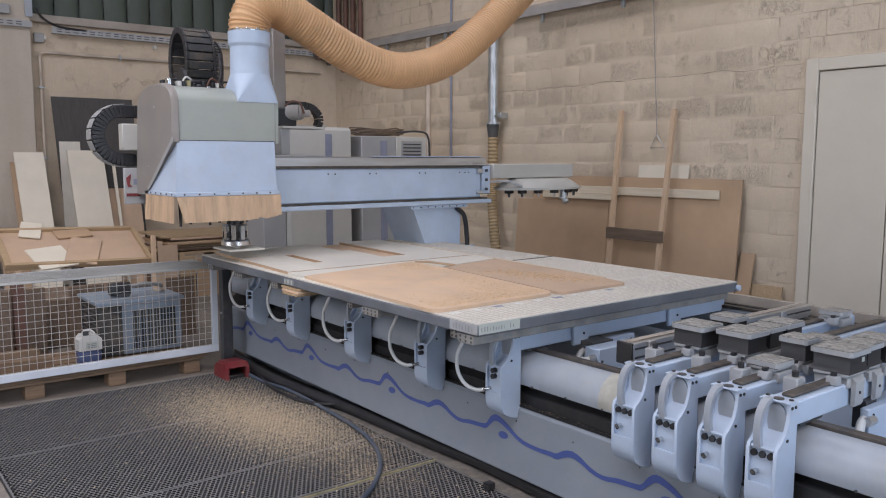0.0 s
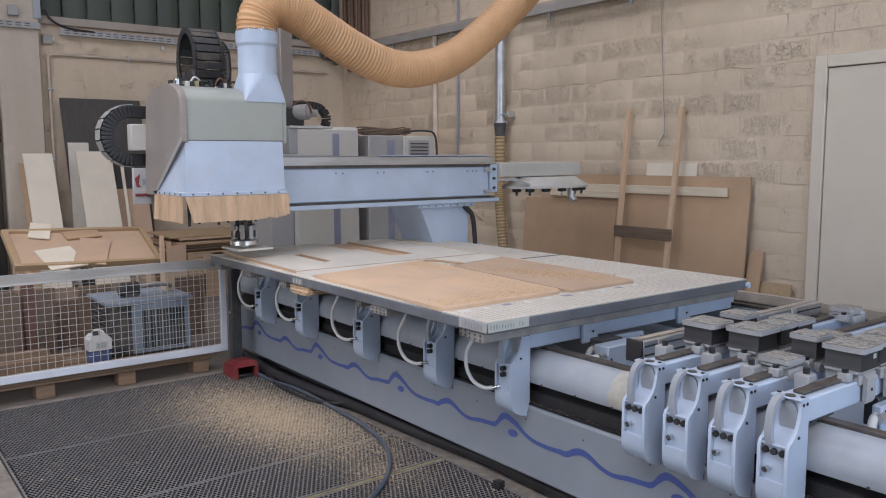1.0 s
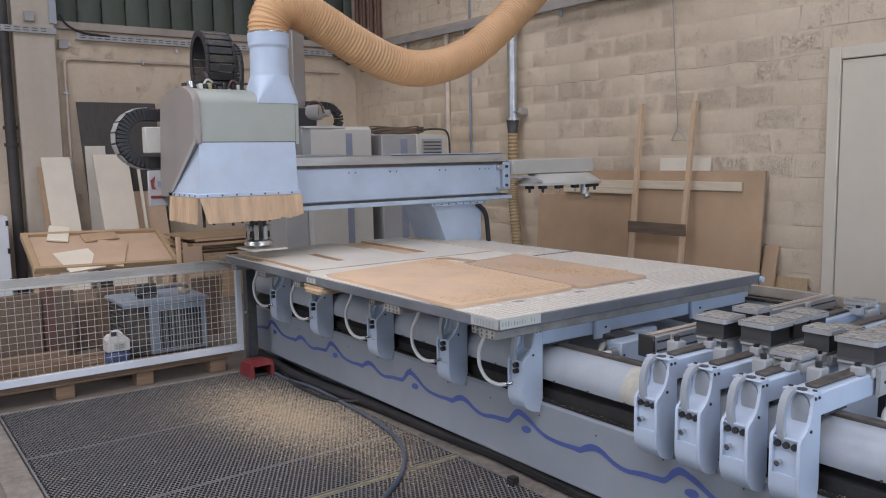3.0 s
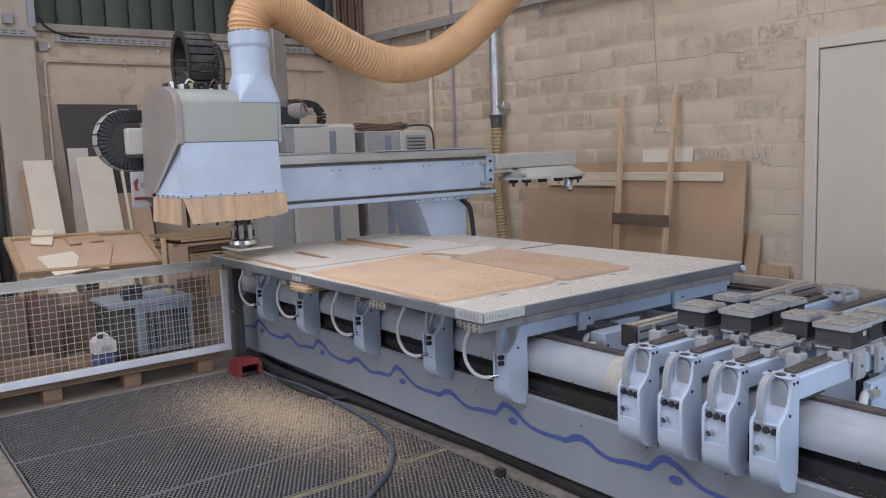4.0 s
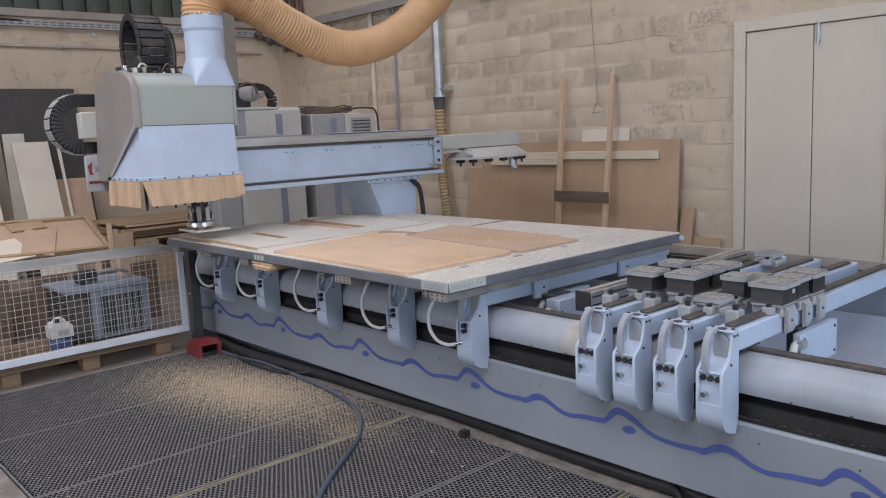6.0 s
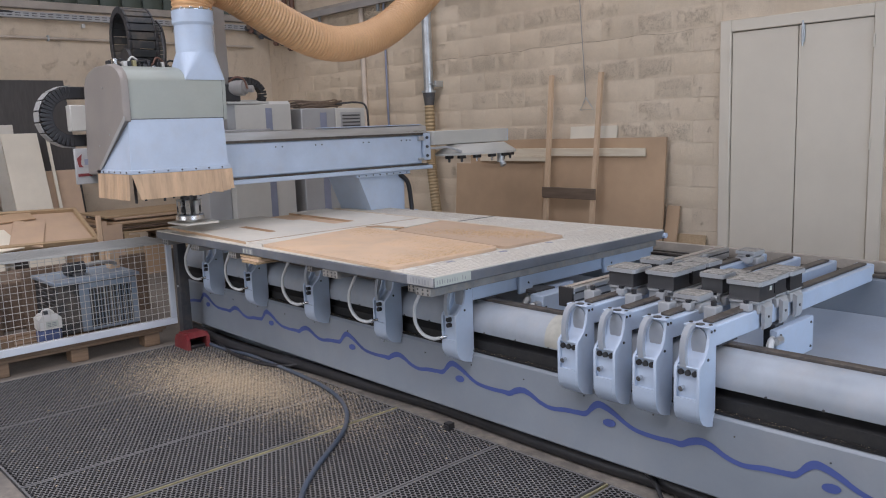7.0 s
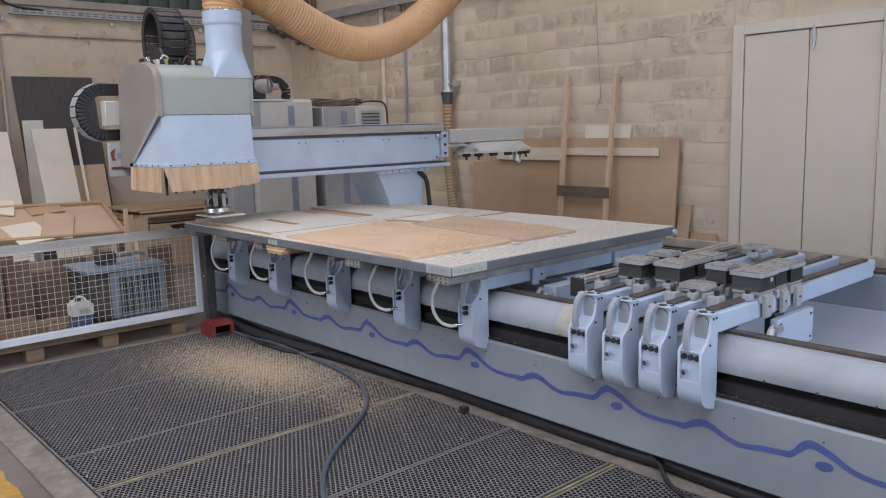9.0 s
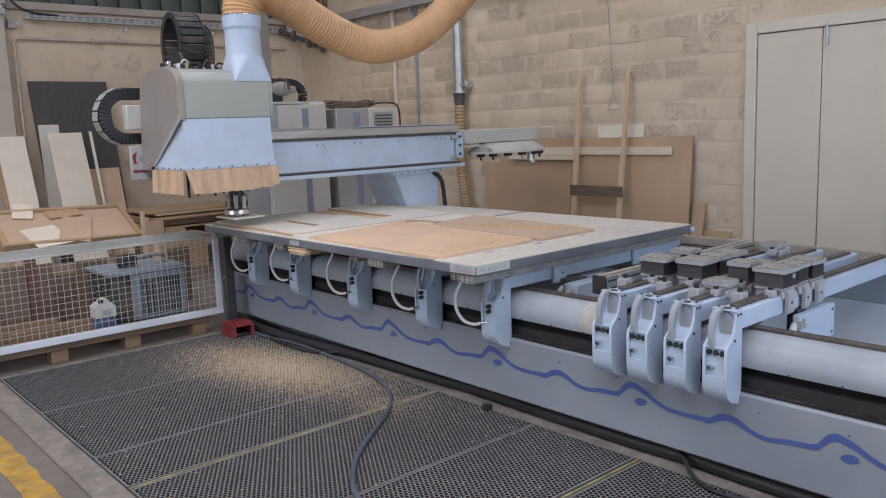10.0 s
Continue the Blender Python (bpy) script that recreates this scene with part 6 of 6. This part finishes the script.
for i in range(13):
    part("fin", Shape().box(1.942 + i * 0.0245, 1.946 + i * 0.0245, 6.088, 6.0992, 0.157, 0.458), UNIT_BLUE, unit)
for i in range(9):
    part("louvre", Shape().box(1.692, 1.6995, 6.16, 6.56, 0.18 + i * 0.035, 0.19 + i * 0.035), DARK_STEEL, unit)
pump = thing("pump_motor", (1.9, 6.3, 0.54), "black pump motor on the cooling unit", "pump")
part("motor", Shape().cyl((1.87, 6.30, 0.60), (1.98, 6.30, 0.60), 0.05, n=18), BLACK, pump)
part("foot", Shape().box(1.88, 1.97, 6.26, 6.34, 0.541, 0.57, 0.004), DARK_STEEL, pump)
part("fan_cowl", Shape().cyl((1.83, 6.30, 0.60), (1.87, 6.30, 0.60), 0.045, 0.055, n=18), UNIT_DARK, pump)
part("hose", Shape().sweep(curve_through([(1.98, 6.30, 0.61), (2.08, 6.27, 0.63), (2.19, 6.3, 0.61), (2.26, 6.4, 0.58), (2.28, 6.5, 0.542)], 6), 0.016), PIPE_GREY, pump)
can = thing("jerrycan", (1.46, 6.0, 0.12), "white plastic canister half full of blue liquid", "canister")
part("lower", Shape().box(1.510, 1.665, 5.93, 6.06, 0.1205, 0.235, 0.02), CAN_BLUE, can, "dark blue liquid level")
part("upper", Shape().prism([(1.51, 0.2355), (1.665, 0.2355), (1.665, 0.315), (1.635, 0.345), (1.54, 0.345), (1.51, 0.315)], "y", 5.93, 6.06), CAN_WHITE, can)
part("handle", Shape().sweep(curve_through([(1.55, 5.995, 0.345), (1.56, 5.995, 0.365), (1.60, 5.995, 0.37), (1.63, 5.995, 0.345)], 5), 0.01), CAN_WHITE, can)
part("cap", Shape().cyl((1.565, 5.96, 0.345), (1.565, 5.96, 0.372), 0.02, n=14), DARK_STEEL, can, "dark screw cap")
clabel = part("label", Shape().box(1.555, 1.640, 5.9285, 5.9295, 0.245, 0.295), PAPER, can)
for i in range(3):
    part("text_bar", Shape().box(1.565, 1.625, 5.9265, 5.928, 0.255 + i * 0.012, 0.261 + i * 0.012), GREY_INK, clabel)
rnd = random.Random(21)
for i, (x0, x1, y, z0, z1, mt) in enumerate(((0.95, 1.36, 6.05, 0.12, 0.20, PINE_X), (0.2, 1.30, 6.16, 0.12, 0.24, PINE_X), (0.5, 1.2, 6.55, 0.0, 0.62, DARK_WOOD), (1.22, 1.30, 6.6, 0.0, 0.70, RUST), (2.22, 2.30, 6.4, 0.0, 0.74, PINE), (0.85, 1.1, 6.9, 0.0, 0.55, MDF))):
    whole("timber_scrap", Shape().box(x0, x1, y, y + 0.09, z0, z1, 0.004), mt, "rough timber scrap inside the cage", "timber", "timber in the cage")
whole("crate", Shape().box(0.430, 2.430, 7.2, 7.9, 0.0, 0.42, 0.01), DARK_WOOD, "low dark wooden crate behind the cage", "crate")
for x in (1.25, 1.72, 2.12, 2.5):
    whole("timber_scrap", Shape().box(x, x + 0.28, 7.0 + 0.1 * (x % 1), 7.03 + 0.1 * (x % 1), 0.0, 0.50 + 0.1 * (x % 0.7), 0.004), DARK_WOOD, "upright board offcut behind the cage", "timber", "timber in the cage")

# foot switch
fs = thing("foot_switch", (2.33, 5.42, 0), "red hooded foot switch on the floor", "foot switch")
hood = Shape()
prof = [(5.34, 0.0), (5.345, 0.09), (5.38, 0.125), (5.52, 0.115), (5.56, 0.07), (5.565, 0.0)]
hood.prism(prof, "x", 2.345, 2.37).prism(prof, "x", 2.50, 2.525)
hood.prism([(5.34, 0.10), (5.345, 0.105), (5.38, 0.137), (5.525, 0.127), (5.57, 0.07), (5.57, 0.0), (5.545, 0.0), (5.545, 0.06), (5.51, 0.112), (5.38, 0.122), (5.352, 0.096)], "x", 2.3705, 2.4995)
part("hood", hood, RED, fs)
part("pedal", Shape().box(2.375, 2.495, 5.36, 5.54, 0.015, 0.04, 0.006), BLACK, fs, "black rubber pedal")

# ---- cables on the floor ----
ck = thing("floor_hose", (2.55, 2.5, 0), "thick black hose lying along the machine foot", "hose")
part("hose", Shape().sweep(curve_through([(2.66, 5.9, 0.05), (2.62, 5.55, 0.045), (2.60, 5.15, 0.04), (2.625, 4.6, 0.042), (2.672, 4.15, 0.042), (2.69, 3.65, 0.042), (2.71, 3.3, 0.045), (2.73, 3.0, 0.046), (2.72, 2.65, 0.046), (2.712, 2.2, 0.046), (2.712, 1.85, 0.046), (2.725, 1.55, 0.046), (2.71, 1.25, 0.046), (2.705, 0.6, 0.046), (2.70, -1.5, 0.046)], 8), 0.036, 14), BLACK, ck)
part("clip", Shape().cyl((2.575, 2.76, 0.012), (2.575, 2.76, 0.04), 0.018, n=12).box(2.565, 2.605, 2.74, 2.78, 0.02, 0.05), BLACK, ck)
ch = thing("air_line", (2.2, 3.5, 0), "grey-blue air hose snaking over the mats", "hose")
part("hose", Shape().sweep(curve_through([(2.53, 5.5, 0.03), (2.53, 5.15, 0.025), (2.57, 4.84, 0.027), (2.57, 4.52, 0.027), (2.555, 4.2, 0.027), (2.53, 3.9, 0.028), (2.47, 3.62, 0.028), (2.35, 3.355, 0.028), (2.165, 3.13, 0.028), (1.955, 2.965, 0.028), (1.785, 2.833, 0.028), (1.635, 2.695, 0.028), (1.52, 2.55, 0.028), (1.425, 2.385, 0.028), (1.38, 2.1, 0.028), (1.5, 1.6, 0.028), (1.6, 1.0, 0.028)], 8), 0.0125, 10), BLUE_HOSE, ch)
cj = thing("floor_cable", (2.45, 4.8, 0), "thin black cable along the foot switch", "cable", "cables on the floor")
part("cable", Shape().sweep(curve_through([(2.52, 5.55, 0.03), (2.58, 5.35, 0.03), (2.515, 5.0, 0.026), (2.51, 4.75, 0.026), (2.53, 4.55, 0.026), (2.59, 4.38, 0.035), (2.63, 4.3, 0.05)], 8), 0.011, 8), BLACK, cj)
cq = thing("floor_cable", (2.5, 1.3, 0), "short black cable looping off the hose", "cable", "cables on the floor")
part("cable", Shape().sweep(curve_through([(2.69, 1.62, 0.08), (2.665, 1.56, 0.06), (2.60, 1.48, 0.03), (2.54, 1.375, 0.026), (2.535, 1.26, 0.026), (2.58, 1.05, 0.03), (2.61, 0.85, 0.09)], 8), 0.010, 8), BLACK, cq)

# ---- floor details and mats ----
structure("trim", Shape().box(0.60, 0.742, -2.0, 5.60, 0.0005, 0.014, 0.003), KERB, "dusty steel edging beside the mats", "trim")
structure("trim_far", Shape().box(0.60, 2.50, 5.61, 5.65, 0.0005, 0.012, 0.003), KERB, "dusty edging strip at the end of the mats", "trim")
structure("trim_foot", Shape().box(2.622, 2.715, -2.0, 5.5, 0.0005, 0.010, 0.002), KERB, "dusty strip along the machine foot", "trim")
ym = Shape()
rnd = random.Random(2)
ya = [(0.375 + rnd.uniform(-0.012, 0.012), 4.75 - 0.12 * i) for i in range(60)]
yb = [(0.50 + rnd.uniform(-0.012, 0.012), 4.75 - 0.12 * i) for i in range(60)]
ym.add([(x, y, 0.0035) for x, y in ya] + [(x, y, 0.0035) for x, y in yb], [(i, i + 1, 60 + i + 1, 60 + i) for i in range(59)])
structure("floor_line", ym, YELLOW, "worn yellow line painted on the floor", "floor marking")
MX0, MX1 = 0.75, 2.612


def honeycomb(w, d, pitch_x=0.0245, pitch_y=0.0205, wall=0.0031, h=0.0135):
    """A sheet of elongated hexagonal cells open to the floor."""
    s = Shape()
    nx, ny = int(w / pitch_x), int(d / pitch_y)
    px, py = w / nx, d / ny
    vs, fs = [], []
    for j in range(ny):
        for i in range(nx + (j % 2 == 0) - 1 + 1):
            cx = (i + (0.5 if j % 2 == 0 else 0.0)) * px
            cy = (j + 0.5) * py
            if cx > w - px * 0.4 or cx < px * 0.4:
                continue
            o = len(vs)
            outer = [(0, 0.667), (0.5, 0.333), (0.5, -0.333), (0, -0.667), (-0.5, -0.333), (-0.5, 0.333)]
            for u, v in outer:
                vs.append((cx + u * px, cy + v * py, h))
            ku, kv = 1 - 2 * wall / px, 1 - 2 * wall / (py * 1.25)
            for u, v in outer:
                vs.append((cx + u * px * ku, cy + v * py * kv, h))
            for u, v in outer:
                vs.append((cx + u * px * ku, cy + v * py * kv, 0.001))
            for k in range(6):
                k2 = (k + 1) % 6
                fs += [(o + k2, o + k, o + 6 + k, o + 6 + k2), (o + 6 + k2, o + 6 + k, o + 12 + k, o + 12 + k2)]
    s.v, s.f = vs, fs
    return s


rows = ((5.60, 4.65), (4.64, 3.72), (3.71, 3.25), (3.21, 2.43), (2.42, 1.79), (1.75, 0.98), (0.97, 0.2))
comb = {}
for y1, y0 in rows:
    key = round(y1 - y0, 3)
    if key not in comb:
        sh = honeycomb(MX1 - MX0 - 0.02, key - 0.02)
        me = bpy.data.meshes.new("honeycomb")
        me.from_pydata(sh.v, [], sh.f)
        me.materials.append(MAT)
        me.materials.append(MAT_SHADE)
        # tops keep the rubber colour, cell side walls take the painted shade
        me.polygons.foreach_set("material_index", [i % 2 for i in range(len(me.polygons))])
        comb[key] = me
    mat_thing = thing("rubber_mat", (MX0, y0, 0.0), "black honeycomb rubber mat dusted with sawdust", "mat", "floor mats")
    part("rim", Shape().box(MX0, MX1, y0, y0 + 0.0095, 0.001, 0.0142).box(MX0, MX1, y1 - 0.0095, y1, 0.001, 0.0142).box(MX0, MX0 + 0.0095, y0 + 0.01, y1 - 0.01, 0.001, 0.0142).box(MX1 - 0.0095, MX1, y0 + 0.01, y1 - 0.01, 0.001, 0.0142), MAT, mat_thing)
    hc = new("honeycomb", comb[key])
    hc.parent = mat_thing
    hc.location = (0.01, 0.01, 0)
    tagged(hc, kind="stuff")
# thin sheet below the cells, its colour darkened to paint their shade
structure("mat_bed", Shape().box(MX0 - 0.004, MX1 + 0.004, 0.0, 5.602, 0.0003, 0.0008), MAT_SHADE, "dusty floor under the mats, darkened for shade", "floor")
for y in (3.221, 1.761):
    structure("mat_strip", Shape().box(MX0 + 0.0, MX1, y + 0.003, y + 0.012, 0.001, 0.0158, 0.002), YELLOW_STRIP, "yellow edge strip between two mats", "trim")
dust, rnd = Shape(), random.Random(31)
for i in range(22000):
    if i % 5 == 0:
        x, y = rnd.uniform(MX0, MX1), rnd.uniform(0.8, 5.5)
    elif i % 5 == 1:
        x, y = 1.95 + rnd.gauss(0, 0.32), 4.9 + rnd.gauss(0, 0.32)
    else:
        y = rnd.gauss(4.2, 0.62)
        x = 2.24 + rnd.gauss(0, 0.22) - 0.16 * (y - 4.0)
    if MX0 < x < MX1 and y < 5.55:
        chip(dust, x, y, 0.0125, rnd.uniform(0.0016, 0.0038) if rnd.random() < 0.97 else rnd.uniform(0.005, 0.009))
whole("floor_sawdust", dust, FLOOR_CHIPS, "sawdust and small chips scattered over the mats", "sawdust", kind="stuff")

crumbs, rnd = Shape(), random.Random(44)
for i in range(1000):
    y = rnd.uniform(-0.4, 5.2)
    if i % 3:
        chip(crumbs, rnd.uniform(2.657, 2.684), y, 0.4545, rnd.uniform(0.0015, 0.0035))
    else:
        chip(crumbs, 2.775 + rnd.uniform(-0.05, 0.0), y, 0.6895, rnd.uniform(0.0012, 0.003))
whole("bed_crumbs", crumbs, FLOOR_CHIPS, "pale crumbs of wood along the machine bed", "sawdust", kind="stuff")

# ---- blocks of the walls ----
rnd = random.Random(17)
BL, BH, GAP = 0.402, 0.201, 0.004
shared = []
for k in range(10):
    def j(a):
        return rnd.uniform(-a, a)
    x0, b = 0.0 + j(0.001), 0.006
    vs = [(0.02, 0, 0), (0.02, BL - GAP, 0), (0.02, BL - GAP, BH - GAP), (0.02, 0, BH - GAP)]
    vs += [(x0 + 0.0025, 0.002 + abs(j(0.003)), 0.002 + abs(j(0.003))), (x0 + 0.0025, BL - GAP - 0.002, 0.002 + abs(j(0.003))), (x0 + 0.0025, BL - GAP - 0.003, BH - GAP - 0.003), (x0 + 0.0025, 0.003, BH - GAP - 0.002 - abs(j(0.003)))]
    vs += [(x0 + j(0.001), 0.012, 0.011), (x0 + j(0.001), BL - GAP - 0.012, 0.011), (x0 + j(0.001), BL - GAP - 0.012, BH - GAP - 0.011), (x0 + j(0.001), 0.012, BH - GAP - 0.011)]
    fs = [(8, 9, 10, 11)] + [(4 + i, 4 + (i + 1) % 4, 8 + (i + 1) % 4, 8 + i) for i in range(4)] + [(i, (i + 1) % 4, 4 + (i + 1) % 4, 4 + i) for i in range(4)]
    s = Shape().add(vs, fs)
    shared.append(mesh_of("block", s, BLOCK))
rest = Shape()
count = 0
for row in range(1, 20):
    z = row * BH - 0.04
    y = -0.2 - (0.2 if row % 2 else 0.0)
    while y < N - 0.02:
        y1 = min(y + BL, N - 0.01)
        clear = not (y1 > DOOR_Y0 - 0.09 and y < DOOR_Y1 + 0.09 and z < DOOR_TOP + 0.09)
        under = row == 16 or (z < 3.33 and z + BH > 3.19)
        full = y1 - y > BL - 0.01
        if clear and not under:
            if full and count < 300 and 3.25 < y < 9.6 and row < 16 and row > 0:
                ob = new("block", shared[rnd.randrange(10)])
                ob.parent = wall_east
                ob.location = (W, y, z)
                count += 1
            else:
                rest.box(W - 0.001 + rnd.uniform(-0.001, 0.001), W + 0.0048, y + 0.002, y1 - GAP + 0.002, z + 0.002, z + BH - GAP + 0.002, 0.003)
        elif z < DOOR_TOP + 0.09 and not under:
            a0, a1 = y, min(y1, DOOR_Y0 - 0.095)
            if a1 - a0 > 0.03 and y < DOOR_Y0:
                rest.box(W - 0.001, W + 0.0048, a0 + 0.002, a1, z + 0.002, z + BH - GAP + 0.002, 0.003)
            a0, a1 = max(y, DOOR_Y1 + 0.095), y1
            if a1 - a0 > 0.03 and y1 > DOOR_Y1:
                rest.box(W - 0.001, W + 0.0048, a0, a1 - GAP, z + 0.002, z + BH - GAP + 0.002, 0.003)
        y += BL
crack = curve_through([(W - 0.002, 7.1 - 0.12 * i, 2.366 + rnd.uniform(-0.012, 0.012)) for i in range(30)], 2)
part("crack", Shape().sweep(crack, 0.004, 5, radii=[rnd.uniform(0.0004, 0.0018) for _ in crack]), DARK_WOOD, wall_east, "long dark crack along a joint")
tagged(part("block_courses", rest, BLOCK_FAR, wall_east), "painted concrete block courses", kind="stuff")
far = Shape()
for row in range(0, 16):
    z = row * BH + 0.002
    x = -1.5 - (0.2 if row % 2 else 0.0)
    while x < W - 0.03:
        x1 = min(x + BL, W - 0.012)
        if x1 > 2.27:
            far.box(max(x, 2.26) + 0.002, x1 - 0.002, N - 0.001 + rnd.uniform(-0.0006, 0.0006), N + 0.001, z + 0.001, z + BH - 0.002, 0.002)
        elif x < 1.78:
            far.box(x + 0.002, min(x1, 1.795) - 0.002, N - 0.001 + rnd.uniform(-0.0006, 0.0006), N + 0.001, z + 0.001, z + BH - 0.002, 0.002)
        x += BL
tagged(part("block_courses", far, BLOCK_FAR, wall_north), "painted concrete block courses", kind="stuff")
